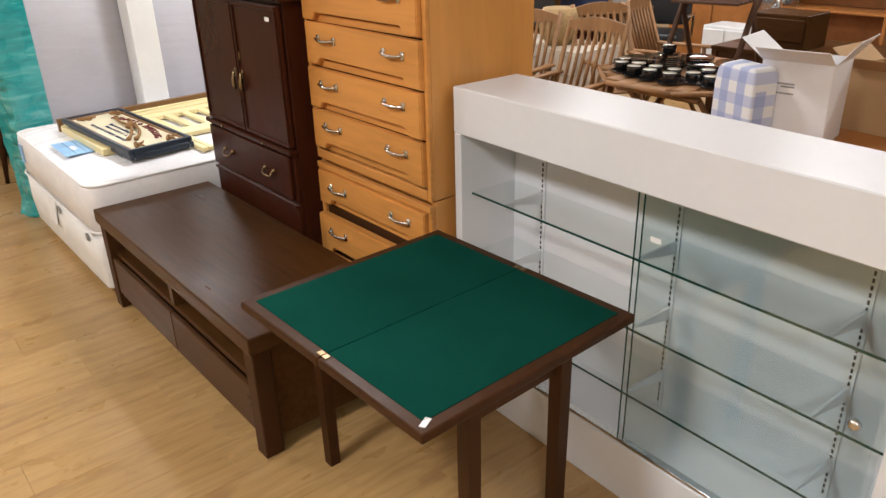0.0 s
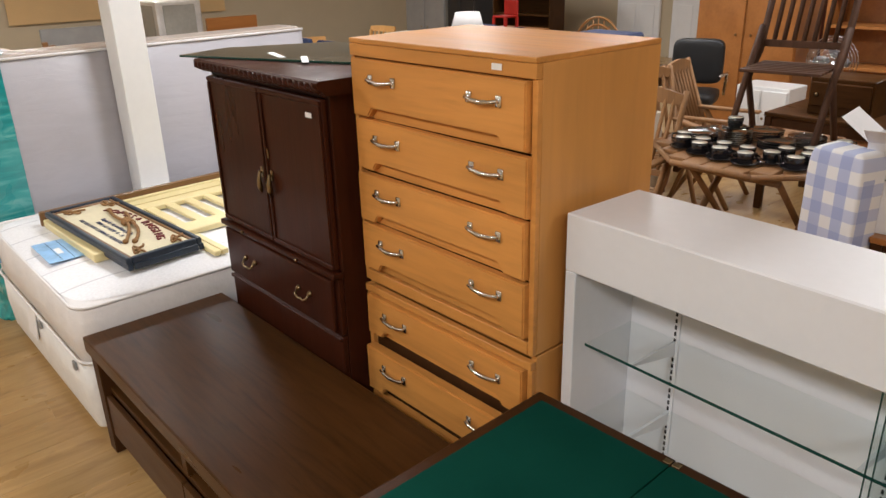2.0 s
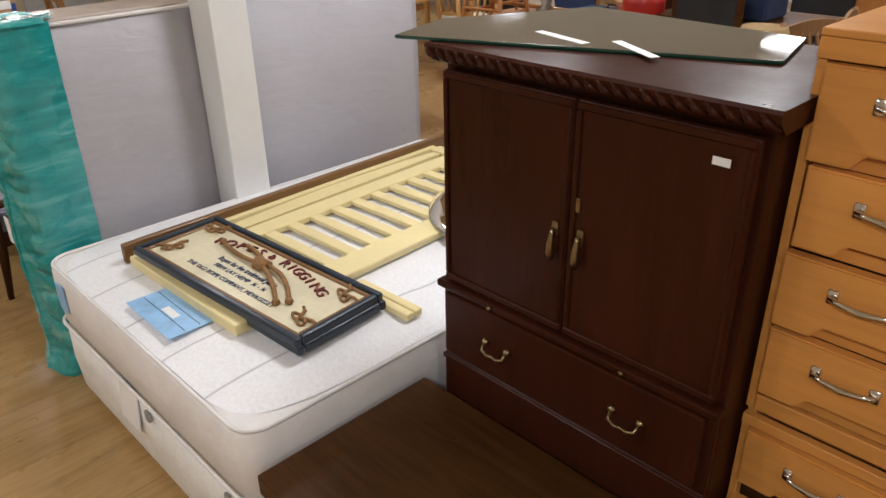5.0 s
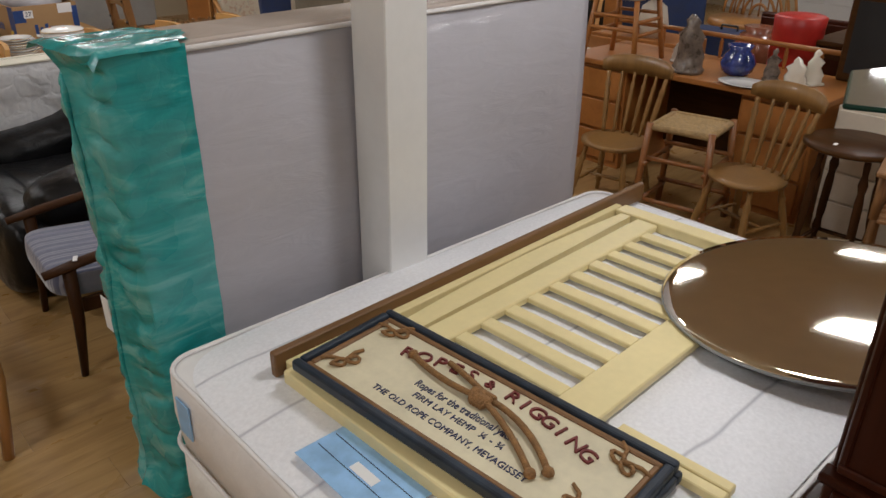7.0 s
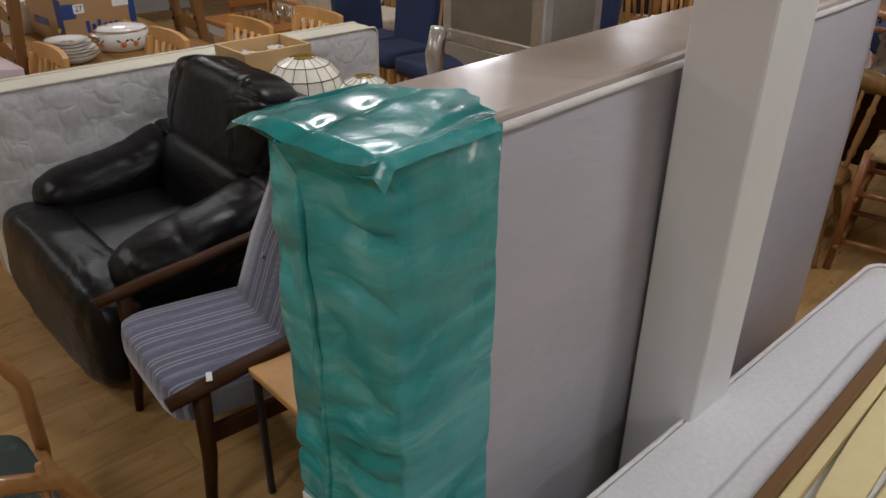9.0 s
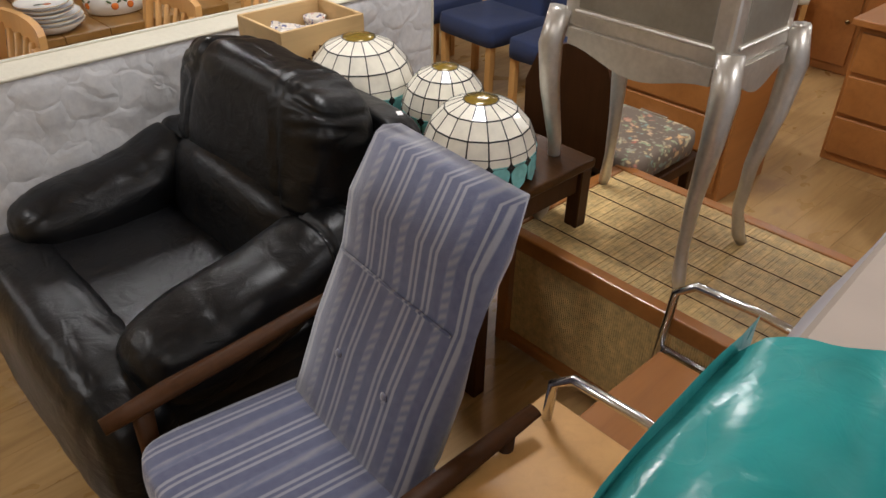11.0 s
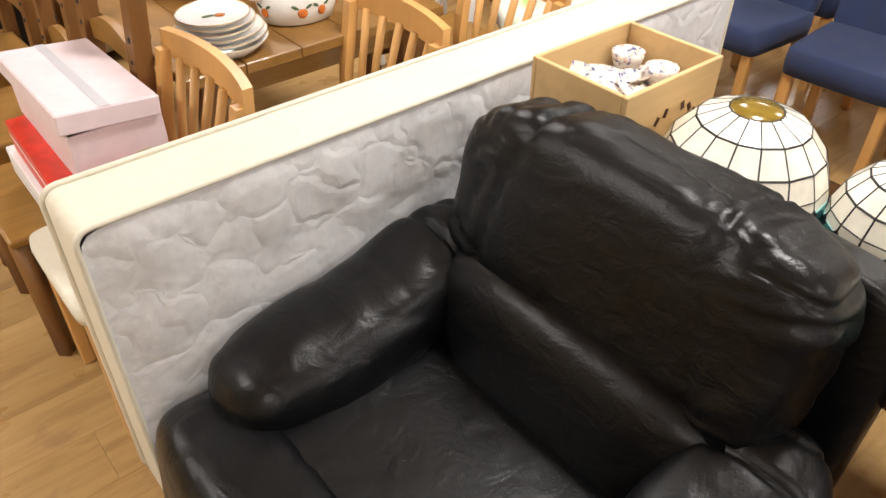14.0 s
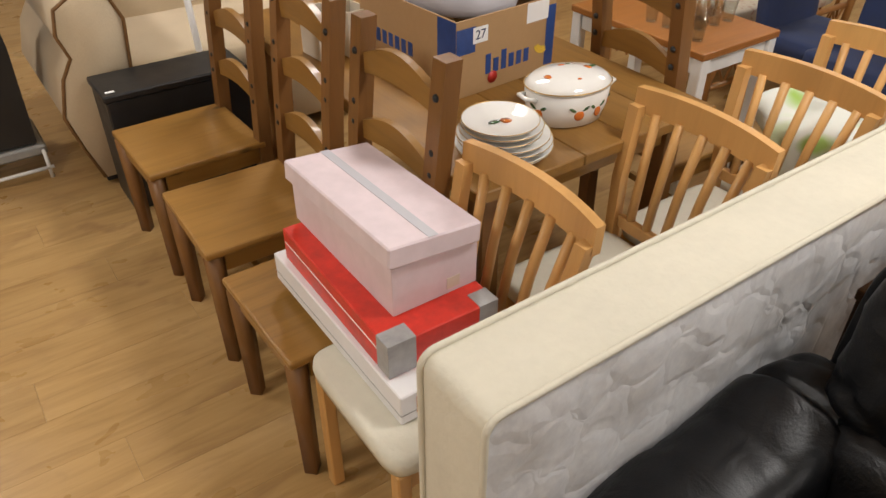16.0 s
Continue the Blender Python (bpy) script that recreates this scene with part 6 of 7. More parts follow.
def tureen():
    t = thing("casserole_dish", "oval white casserole with painted fruit and lid", "dish", x=1.81, y=8.66, z=0.7605, rz=-8)
    plathe("bowl", t, PORC, [(0.10, 0), (0.118, 0.006), (0.13, 0.05), (0.135, 0.10), (0.13, 0.104)], 0, 0, 0, 40, "", 1.0, 0.78)
    plathe("lid", t, PORC, [(0.136, 0.105), (0.138, 0.112), (0.118, 0.128), (0.06, 0.138), (0.02, 0.14)], 0, 0, 0, 40, "domed lid with painted fruit", 1.0, 0.78)
    ptube("rim", t, GOLD, [(0.1375 * math.cos(a), 0.1375 * 0.78 * math.sin(a), 0.1125) for a in [2 * math.pi * k / 40 for k in range(41)]], 0.002, 5)
    for s in (-1, 1):
        ptube("handle", t, PORC, [(s * 0.125, -0.03, 0.085), (s * 0.155, -0.02, 0.09), (s * 0.155, 0.02, 0.09), (s * 0.125, 0.03, 0.085)], 0.007, 8)
    for a in (-100, -70, -160, -20, 60):
        ar = radians(a)
        bx, by = 0.129 * math.cos(ar), 0.129 * 0.78 * math.sin(ar)
        plathe("fruit", t, FRUIT, [(0.016, 0), (0.013, 0.002), (0.004, 0.003)], 0, 0, 0, 14, "painted orange fruit").matrix_local = pose(bx, by, 0.045, 90, 0, a + 90)
        for d in (-0.022, 0.02):
            plathe("leaf", t, LEAFP, [(0.013, 0), (0.009, 0.002), (0.003, 0.0025)], 0, 0, 0, 10, "painted green leaf", 1.0, 0.4).matrix_local = pose(bx * 1.004 - d * math.sin(ar), by * 1.004 + d * 0.78 * math.cos(ar), 0.064, 90, 0, a + 90) @ pose(0, 0, 0, 0, 0, 30 * (1 if d > 0 else -1))
    for x, y in ((-0.07, 0.0), (0.0, -0.045), (0.07, 0.01), (0.01, 0.05)):
        plathe("lid_fruit", t, FRUIT, [(0.015, 0), (0.012, 0.002), (0.004, 0.003)], x, y, 0.1345, 14, "painted orange fruit")
        plathe("lid_leaf", t, LEAFP, [(0.013, 0), (0.009, 0.002), (0.003, 0.0025)], x + 0.024, y + 0.006, 0.1335, 10, "painted green leaf", 1.0, 0.5)
    return t


def plate_stack():
    z = 0.7605
    for k, (r, h, dx) in enumerate(((0.135, 0.04, 0.0), (0.13, 0.026, 0.004), (0.128, 0.026, -0.003), (0.112, 0.022, -0.012), (0.112, 0.022, -0.008), (0.105, 0.02, -0.015))):
        t = thing("plate", "white porcelain plate in a stack on the table", "plate", "stacked plates", 1.505 + dx, 8.575, z)
        plathe("dish", t, PORC, [(r * 0.6, 0), (r * 0.72, 0.003), (r, h - 0.003), (r, h), (r * 0.96, h), (r * 0.7, 0.007), (r * 0.1, 0.006)], 0, 0, 0, 32)
        ptube("rim", t, GOLD, [(r * math.cos(a), r * math.sin(a), h) for a in [2 * math.pi * q / 32 for q in range(33)]], 0.0012, 5, "thin gilt rim")
        if k == 5:
            plathe("motif", t, FRUIT, [(0.016, 0), (0.004, 0.001)], 0.02, 0.0, 0.0075, 12, "painted fruit")
            plathe("motif", t, LEAFP, [(0.02, 0), (0.004, 0.001)], -0.012, 0.01, 0.0075, 12, "painted leaves", 1.0, 0.5)
        z += 0.016 if k else 0.03


def box_stack():
    z = 0.482
    t = thing("flat_box", "flat white cardboard box across two chair seats", "box", x=0.885, y=8.13, z=z)
    pbox("carton", t, WHITECARD, 0, 0.30, 0, 0.64, 0, 0.085, 0.003)
    pbox("lid_line", t, GREYTAPE, -0.001, 0.301, -0.001, 0.641, 0.028, 0.03, 0)
    pbox("print", t, ORANGECHAIR, 0.04, 0.08, -0.0012, -0.0002, 0.02, 0.07, 0)
    t = thing("red_box", "shiny red gift box mended with grey tape", "box", x=0.895, y=8.19, z=z + 0.0855, rz=-1)
    pbox("carton", t, REDBOX, 0, 0.29, 0, 0.54, 0, 0.095, 0.003)
    pbox("tape", t, GREYTAPE, -0.0015, 0.07, -0.0015, 0.05, 0.003, 0.097, 0.001, "grey parcel tape")
    pbox("tape", t, GREYTAPE, 0.24, 0.2915, -0.0015, 0.05, 0.045, 0.097, 0.001, "grey parcel tape")
    pbox("trim", t, PAPER, -0.0012, -0.0002, 0.05, 0.53, 0.055, 0.059, 0, "pale printed line")
    t = thing("shoe_box", "marbled pink card box with lid ajar", "box", x=0.95, y=8.26, z=z + 0.181)
    pbox("carton", t, PINKBOX, 0.006, 0.235, 0.006, 0.49, 0, 0.13, 0.002)
    lid = pbox("lid", t, PINKBOX, 0, 0.241, 0, 0.50, 0, 0.052, 0.004, "slightly lifted marbled pink lid")
    lid.matrix_local = pose(-0.010, -0.010, 0.146, -2.2, 5.0, 0)
    # Black slab paints the shade in the slit under the lifted lid.
    pbox("gap", t, BLACK, 0.012, 0.23, 0.012, 0.48, 0.128, 0.14, 0)
    bm = B()
    box(bm, 0.10, 0.125, 0.001, 0.499, 0.0522, 0.0532)
    part("ribbon_print", bm, GREYFILM, lid, "printed silver ribbon")
    pbox("label", t, CARDPALE, 0.15, 0.185, 0.0045, 0.0058, 0.015, 0.045, 0, "tan price label")


pine_table(), banana_box(), tureen(), plate_stack(), box_stack()
for x, y in ((1.40, 9.45), (1.50, 9.42)):
    carton("small_carton", "small cream card box on the pine table", 0.09, 0.12, 0.16, CARDPALE, x, y, 0.7605, 5)

# beyond the dining set
t = thing("storage_chest", "low black box with a flat lid", "chest", x=0.79, y=10.14)
pbox("body", t, BLACK, 0, 0.58, 0, 0.24, 0, 0.50, 0.006)
pbox("lid", t, BLACK, -0.008, 0.588, -0.008, 0.248, 0.501, 0.53, 0.006)
price_tag(0, 0, 0, t, pose(0.03, 0.03, 0.531))


def beige_sofa():
    t = thing("sofa", "beige chenille sofa with scrolled arms", "sofa", x=0.72, y=10.42)
    bm = B()
    prof = [(0.03, 0.05), (-0.02, 0.2), (-0.06, 0.36), (-0.02, 0.52), (0.03, 0.60), (0.0, 0.70), (0.02, 0.80), (0.12, 0.86), (0.23, 0.82), (0.27, 0.72), (0.25, 0.5), (0.25, 0.05)]
    rings = [[(x * s + 0.12 * (1 - s), y, z * (0.9 + 0.1 * s)) for x, z in prof] for y, s in ((0.0, 0.93), (0.02, 1.0), (0.5, 1.0), (0.92, 1.0), (0.95, 0.93))]
    ring_loft(bm, rings)
    part("arm", bm, BEIGESOFA, t, "", True)
    bm = B()
    tube(bm, [(x, 0.004, z) for x, z in prof], 0.008, 6)
    part("piping", bm, BROWNRAIL, t, "", True)
    bm = B()
    puff(bm, 0.98, 0.5, 0.40, 1.46, 0.90, 0.18, 0.2, 30, 10)
    part("seat_cushion", bm, BEIGESOFA, t, "", True)
    pbox("base", t, BEIGESOFA, 0.25, 1.9, 0.04, 0.95, 0.05, 0.32, 0.02, "", 2)
    bm = B()
    puff(bm, 1.0, 0.85, 0.62, 1.5, 0.25, 0.55, 0.25, 30, 12)
    part("back_cushion", bm, BEIGESOFA, t, "", True)
    for x in (0.04, 1.8):
        for y in (0.05, 0.88):
            pbox("foot", t, BLACK, x, x + 0.05, y, y + 0.05, 0, 0.049, 0.004)
    return t


beige_sofa()
t = thing("shopping_trolley", "black cloth shopping trolley on a white wire stand", "trolley", x=0.34, y=10.86)
bm = B()
ring_loft(bm, [[(x * s, y * s, z) for x, y in ((-0.22, -0.16), (0.22, -0.16), (0.22, 0.16), (-0.22, 0.16))] for z, s in ((0.16, 0.95), (0.6, 1.0), (1.05, 0.85))])
part("bag", bm, BLACK, t)
pbox("base", t, GREYM, -0.24, 0.24, -0.17, 0.17, 0.10, 0.15, 0.01)
for x in (-0.22, 0.22):
    ptube("foot_wire", t, WHITEP, [(x, -0.2, 0.0), (x, -0.2, 0.12), (x, 0.2, 0.12), (x, 0.2, 0.0)], 0.009, 8)
ptube("frame_wire", t, WHITEP, [(-0.24, -0.2, 0.05), (0.24, -0.2, 0.05)], 0.009, 8)
t = thing("clothes_airer", "white metal stand behind the pine chairs", "stand", x=1.32, y=10.52)
ptube("upright", t, WHITEP, [(0, 0, 0), (-0.04, 0, 1.0)], 0.016, 8)
ptube("cross_bar", t, WHITEP, [(-0.02, 0, 0.72), (0.6, 0, 0.78)], 0.012, 8)
ptube("foot", t, WHITEP, [(0, -0.2, 0.012), (0, 0.2, 0.012)], 0.012, 8)


def rattan_sofa():
    t = thing("cane_sofa", "cane sofa with pale floral seat cushions", "sofa", x=3.75, y=9.75)
    bm = B()
    puff(bm, 0.45, 0.0, 0.42, 1.1, 0.62, 0.14, 0.25, 28, 10)
    part("cushion", bm, FLORALC, t, "", True)
    bm = B()
    puff(bm, 0.45, 0.34, 0.68, 1.1, 0.16, 0.44, 0.25, 28, 10)
    part("back_cushion", bm, FLORALC, t, "", True)
    for x in (-0.15, 1.05):
        ptube("arm_hoop", t, CANE, [(x, -0.32, 0.02), (x, -0.34, 0.4), (x, -0.28, 0.6), (x, -0.1, 0.66), (x, 0.2, 0.66), (x, 0.38, 0.85), (x, 0.4, 0.02)], 0.022, 8)
        for k in range(6):
            ptube("lattice", t, CANE, [(x, -0.3 + k * 0.11, 0.12), (x, -0.22 + k * 0.11, 0.62)], 0.008, 6)
            ptube("lattice", t, CANE, [(x, -0.22 + k * 0.11, 0.12), (x, -0.3 + k * 0.11, 0.62)], 0.008, 6)
    for k in range(9):
        ptube("lattice", t, CANE, [(-0.13 + k * 0.13, -0.32, 0.12), (-0.02 + k * 0.13, -0.32, 0.34)], 0.008, 6)
        ptube("lattice", t, CANE, [(-0.02 + k * 0.13, -0.32, 0.12), (-0.13 + k * 0.13, -0.32, 0.34)], 0.008, 6)
    for z in (0.11, 0.345):
        ptube("rail", t, CANE, [(-0.15, -0.32, z), (1.05, -0.32, z)], 0.018, 8)
    return t


rattan_sofa()
nc = place(navy_chair(), 3.72, 7.62, 0, 4)
for x, y, r in ((3.74, 8.18, -3), (4.4, 7.6, 2), (4.4, 8.2, 0), (3.85, 9.02, 90), (3.78, 8.72, 0)):
    copy_thing(nc, pose(x, y, 0, 0, 0, r))
plain_table("glassware_table", "white-legged pine topped table with glassware", 2.72, 3.2, 8.86, 9.6, 0.68, ORANGEWOOD, WHITEP, 0.03, 0.05, 0.07)
tum = thing("glass_tumbler", "clear glass tumbler on the table", "glass", "glassware")
plathe("bowl", tum, CLEARG, [(0.024, 0), (0.03, 0.09), (0.028, 0.09), (0.021, 0.006)], 0, 0, 0, 14)
place(tum, 2.82, 8.98, 0.681)
for k in range(9):
    copy_thing(tum, pose(2.82 + 0.09 * (k % 4) + 0.02, 9.06 + 0.09 * (k // 4), 0.681))
bm = B()
puff(bm, 0, 0, 0.12, 0.42, 0.34, 0.26, 0.5, 48, 28, 0.09)
solo("shopping_bag", bm, TUSCAN, "full green and white plastic bag on a chair", "bag", m=pose(2.66, 8.28, 0.48), soft=True)

# east of the lamps
t = thing("bedside_chest", "orange pine bedside chest with drawers", "chest of drawers", x=3.55, y=6.55)
pbox("body", t, ORANGEWOOD, 0, 0.45, 0, 0.75, 0, 0.62, 0.005)
for k in range(3):
    d = pbox("drawer", t, ORANGEWOOD, -0.016, -0.0005, 0.02, 0.73, 0.05 + k * 0.185, 0.22 + k * 0.185, 0.004)
    pbox("handle", d, CHROME, -0.03, -0.0165, 0.3, 0.45, 0.15 + k * 0.185, 0.16 + k * 0.185, 0.003)
t = thing("wire_stand", "black wire ring stand on the bedside chest", "stand", x=3.72, y=7.08, z=0.621)
ptube("ring", t, BLACK, [(0.1 * math.cos(a), 0.1 * math.sin(a), 0.006) for a in [2 * math.pi * k / 20 for k in range(21)]], 0.006, 6)
ptube("stem", t, BLACK, [(0, 0.1, 0.006), (0, 0.05, 0.12), (0, 0, 0.3)], 0.006, 6)
t = thing("tapestry_chair", "dark carved chair with tapestry seat", "chair", x=2.98, y=6.80)
bm = B()
puff(bm, 0, -0.05, 0.44, 0.48, 0.46, 0.11, 0.25, 28, 8)
part("seat", bm, TAPESTRY, t, "woven tapestry seat pad", True)
bm = B()
prism(bm, [(-0.2, 0.46), (0.2, 0.46), (0.21, 0.7), (0.15, 0.84), (0.0, 0.89), (-0.15, 0.84), (-0.21, 0.7)], "x", -0.30, -0.265)
part("back", bm, DARKLEG, t, "round-topped dark wood back")
pbox("frame", t, DARKLEG, -0.26, 0.25, -0.29, 0.2, 0.33, 0.385, 0.005)
for sx in (-0.23, 0.21):
    for sy in (-0.26, 0.17):
        pbox("leg", t, DARKLEG, sx - 0.02, sx + 0.02, sy - 0.02, sy + 0.02, 0, 0.329, 0.004)


def cane_chair():
    t = thing("cane_armchair", "bent cane armchair with dark plaid cushion", "armchair", x=0.16, y=5.95)
    for y in (-0.28, 0.30):
        ptube("hoop", t, CANE, [(0.32, y, 0.0), (0.36, y, 0.3), (0.36, y, 0.52), (0.30, y, 0.66), (0.16, y, 0.73), (-0.05, y, 0.74), (-0.25, y, 0.85), (-0.32, y, 0.0)], 0.019, 10)
        for k in range(5):
            ptube("cane_stick", t, CANE, [(-0.2 + k * 0.11, y, 0.26), (-0.17 + k * 0.11, y, 0.72)], 0.009, 6)
    for z in (0.24, 0.30):
        ptube("front_rail", t, CANE, [(0.35, -0.28, z), (0.35, 0.30, z)], 0.015, 8)
    ptube("back_rail", t, CANE, [(-0.26, -0.28, 0.85), (-0.3, 0.0, 0.9), (-0.26, 0.30, 0.85)], 0.018, 8)
    bm = B()
    puff(bm, 0.02, 0.01, 0.38, 0.60, 0.52, 0.15, 0.3, 28, 10)
    part("cushion", bm, PLAIDC, t, "dark plaid seat cushion", True)
    return t


cane_chair()


# ---- across the shop: garden set and crockery ----
def octagon_table():
    t = thing("garden_table", "weathered teak octagonal table with slatted top", "table", x=4.32, y=2.68)
    R = 0.56
    for k in range(9):
        y0 = -0.54 + k * 0.12
        ym = max(abs(y0), abs(y0 + 0.112))
        hx = min(R, R * 1.414 - ym) if ym < R else 0.25
        pbox("slat", t, TEAK, -hx, hx, y0, y0 + 0.112, 0.715, 0.74, 0.004)
    for a in range(8):
        ang = radians(22.5 + 45 * a)
        an2 = radians(22.5 + 45 * (a + 1))
        q = R / math.cos(radians(22.5))
        ptube("edge", t, TEAK, [(q * math.cos(ang), q * math.sin(ang), 0.725), (q * math.cos(an2), q * math.sin(an2), 0.725)], 0.017, 4)
    for s in (-1, 1):
        ptube("leg", t, TEAK, [(-0.38, s * 0.3, 0), (0.36, s * 0.3, 0.71)], 0.024, 4)
        ptube("leg", t, TEAK, [(0.38, s * 0.26, 0), (-0.36, s * 0.26, 0.71)], 0.024, 4)
        ptube("stretcher", t, TEAK, [(s * 0.36, -0.3, 0.66), (s * 0.36, 0.3, 0.66)], 0.02, 4)
    return t


def mug():
    t = thing("black_cup", "glossy black cup with ivory inside on saucer", "cup", "black crockery on the garden table")
    plathe("saucer", t, BLACKLAQ, [(0.03, 0), (0.05, 0.003), (0.072, 0.014), (0.072, 0.017), (0.03, 0.008)], 0, 0, 0, 20)
    plathe("bowl", t, BLACKLAQ, [(0.026, 0.008), (0.04, 0.02), (0.045, 0.05), (0.045, 0.068), (0.042, 0.069)], 0, 0, 0, 20)
    plathe("inside", t, IVORYC, [(0.0415, 0.0692), (0.040, 0.066), (0.01, 0.062)], 0, 0, 0, 20, "ivory glazed inside")
    ptube("handle", t, BLACKLAQ, [(0.043, 0, 0.058), (0.068, 0, 0.056), (0.07, 0, 0.03), (0.042, 0, 0.026)], 0.006, 6)
    return t


octagon_table()
mg = place(mug(), 4.02, 3.0, 0.741)
spots = [(3.96, 2.86), (3.93, 2.72), (3.92, 2.57), (4.06, 2.90), (4.05, 2.76), (4.04, 2.62), (4.03, 2.48), (4.0, 2.34), (4.12, 2.32), (4.16, 2.46), (4.13, 3.06), (4.35, 2.28), (4.5, 2.3), (4.24, 2.36)]
for x, y in spots:
    copy_thing(mg, pose(x, y, 0.741, 0, 0, random.uniform(0, 360)))
for x, y, n in ((4.22, 3.02, 5), (4.30, 2.84, 7), (4.34, 2.6, 4), (4.5, 2.75, 5), (4.54, 2.52, 4), (4.42, 3.03, 3)):
    for k in range(n):
        t = thing("black_plate", "glossy black plate in a stack", "plate", "black crockery on the garden table", x + random.uniform(-.004, .004), y, 0.741 + k * 0.0125)
        plathe("dish", t, BLACKLAQ, [(0.06, 0), (0.075, 0.003), (0.105, 0.014), (0.105, 0.017), (0.07, 0.008), (0.01, 0.007)], 0, 0, 0, 24)
copy_thing(mg, pose(4.30, 2.84, 0.832))
gc = place(garden_chair(TEAK, "weathered teak slatted garden armchair"), 3.88, 3.34, 0, 6)
copy_thing(gc, pose(3.95, 3.98, 0, 0, 0, 12))
copy_thing(gc, pose(4.75, 3.62, 0, 0, 0, 60))
place(garden_chair(TEAKDARK, "dark teak folding chair set upon the table", False), 4.50, 2.66, 0.742, 8)
t = thing("wire_planter", "dark metal wheel planter under the garden table", "planter", x=4.15, y=2.62)
for y in (-0.2, 0.2):
    ptube("wheel", t, BLACK, [(0.0, y + 0.16 * math.cos(a), 0.18 + 0.16 * math.sin(a)) for a in [2 * math.pi * k / 20 for k in range(21)]], 0.013, 6)
    for k in range(4):
        a = math.pi * k / 4
        ptube("spoke", t, BLACK, [(0, y + 0.16 * math.cos(a), 0.18 + 0.16 * math.sin(a)), (0, y - 0.16 * math.cos(a), 0.18 - 0.16 * math.sin(a))], 0.006, 5)
ptube("axle", t, BLACK, [(0, -0.22, 0.18), (0, 0.22, 0.18)], 0.01, 6)

bm = B()
puff(bm, 0, 0, 0.475, 0.17, 0.30, 0.95, 0.18, 28, 16, 0.01)
solo("folding_bed", bm, CHECK, "folded guest mattress in blue gingham check", "mattress", m=pose(3.80, 2.02, 0, 0, 0, -18), soft=True)
t = plain_table("dark_side_table", "brown wooden table holding cartons", 3.78, 4.7, 0.85, 1.86, 0.56, ORANGEWOOD, DARKLEG)
t = carton("tall_carton", "pale opened carton with printed label", 0.30, 0.36, 0.42, WHITECARD, 3.88, 1.60, 0.561, 8, 0.16)
for k, (w, z) in enumerate(((0.10, 0.30), (0.07, 0.285), (0.09, 0.25))):
    pbox("print", t, GREYM, -0.0012, -0.0002, 0.18, 0.18 + w, z, z + 0.009, 0, "small grey print")
carton("brown_carton", "brown carton with open flaps", 0.36, 0.42, 0.34, CARD, 4.28, 1.30, 0.561, -6, 0.14)
t = thing("white_chair", "white painted spindle chair", "chair", x=4.15, y=0.62, rz=200)
pbox("seat", t, WHITEP, -0.2, 0.2, -0.2, 0.2, 0.42, 0.45, 0.01, "", 2)
for sx in (-0.17, 0.17):
    for sy in (-0.17, 0.17):
        ptube("leg", t, WHITEP, [(sx, sy, 0.42), (sx * 1.1, sy * 1.1, 0)], 0.018, 8)
for k in range(5):
    turned(t, "spindle", WHITEP, (0.17, -0.16 + 0.08 * k, 0.45), (0.25, -0.18 + 0.09 * k, 0.87), 0.012)
ptube("crest", t, WHITEP, [(0.23, -0.23, 0.88), (0.27, 0, 0.9), (0.23, 0.23, 0.88)], 0.026, 8)


# ---- across the shop: desk with ornaments ----
wc = place(windsor_chair(), 3.86, 5.66, 0, 8, 0.94)
w2 = copy_thing(wc, pose(3.88, 4.84, 0, 0, 0, -14))
rush_stool()
t = thing("pedestal_table", "small round dark wood occasional table", "table", x=4.05, y=4.42)
plathe("tabletop", t, DARKOAK, [(0.22, 0.63), (0.235, 0.638), (0.235, 0.652), (0.22, 0.66)], 0, 0, 0, 30)
for k in range(4):
    a = radians(45 + 90 * k)
    turned(t, "leg", DARKLEG, (0.15 * math.cos(a), 0.15 * math.sin(a), 0.63), (0.19 * math.cos(a), 0.19 * math.sin(a), 0), 0.02)
    b2_ = radians(135 + 90 * k)
    ptube("stretcher", t, DARKLEG, [(0.18 * math.cos(a), 0.18 * math.sin(a), 0.12), (0.18 * math.cos(b2_), 0.18 * math.sin(b2_), 0.12)], 0.011, 6)
price_tag(0, 0, 0, t, pose(-0.12, 0.05, 0.661))
t = thing("sideboard_desk", "orange pine kneehole desk", "desk", x=4.36, y=4.72)
pbox("tabletop", t, ORANGEWOOD, 0, 0.72, 0, 1.75, 0.69, 0.725, 0.006, "", 2)
for y in (0.03, 1.27):
    b_ = pbox("pedestal", t, ORANGEWOOD, 0.05, 0.68, y, y + 0.45, 0, 0.6895, 0.004)
    for k in range(3):
        pbox("drawer", b_, ORANGEWOOD, 0.03, 0.0495, y + 0.02, y + 0.43, 0.05 + 0.21 * k, 0.24 + 0.21 * k, 0.004)
pbox("back_panel", t, DARKOAK, 0.6, 0.62, 0.481, 1.269, 0.1, 0.6895, 0)
for k in range(8):
    turned(t, "gallery_spindle", ORANGEWOOD, (0.68, 0.1 + k * 0.22, 0.725), (0.68, 0.1 + k * 0.22, 0.86), 0.012)
ptube("gallery_rail", t, ORANGEWOOD, [(0.68, 0.04, 0.87), (0.68, 1.71, 0.87)], 0.017, 6)
t = thing("blue_vase", "squat cobalt blue glazed jug", "vase", x=4.62, y=5.36, z=0.726)
plathe("jug", t, BLUEVASE, [(0.05, 0), (0.09, 0.03), (0.105, 0.08), (0.085, 0.13), (0.06, 0.155), (0.078, 0.185), (0.07, 0.185), (0.05, 0.155)], 0, 0, 0, 24)
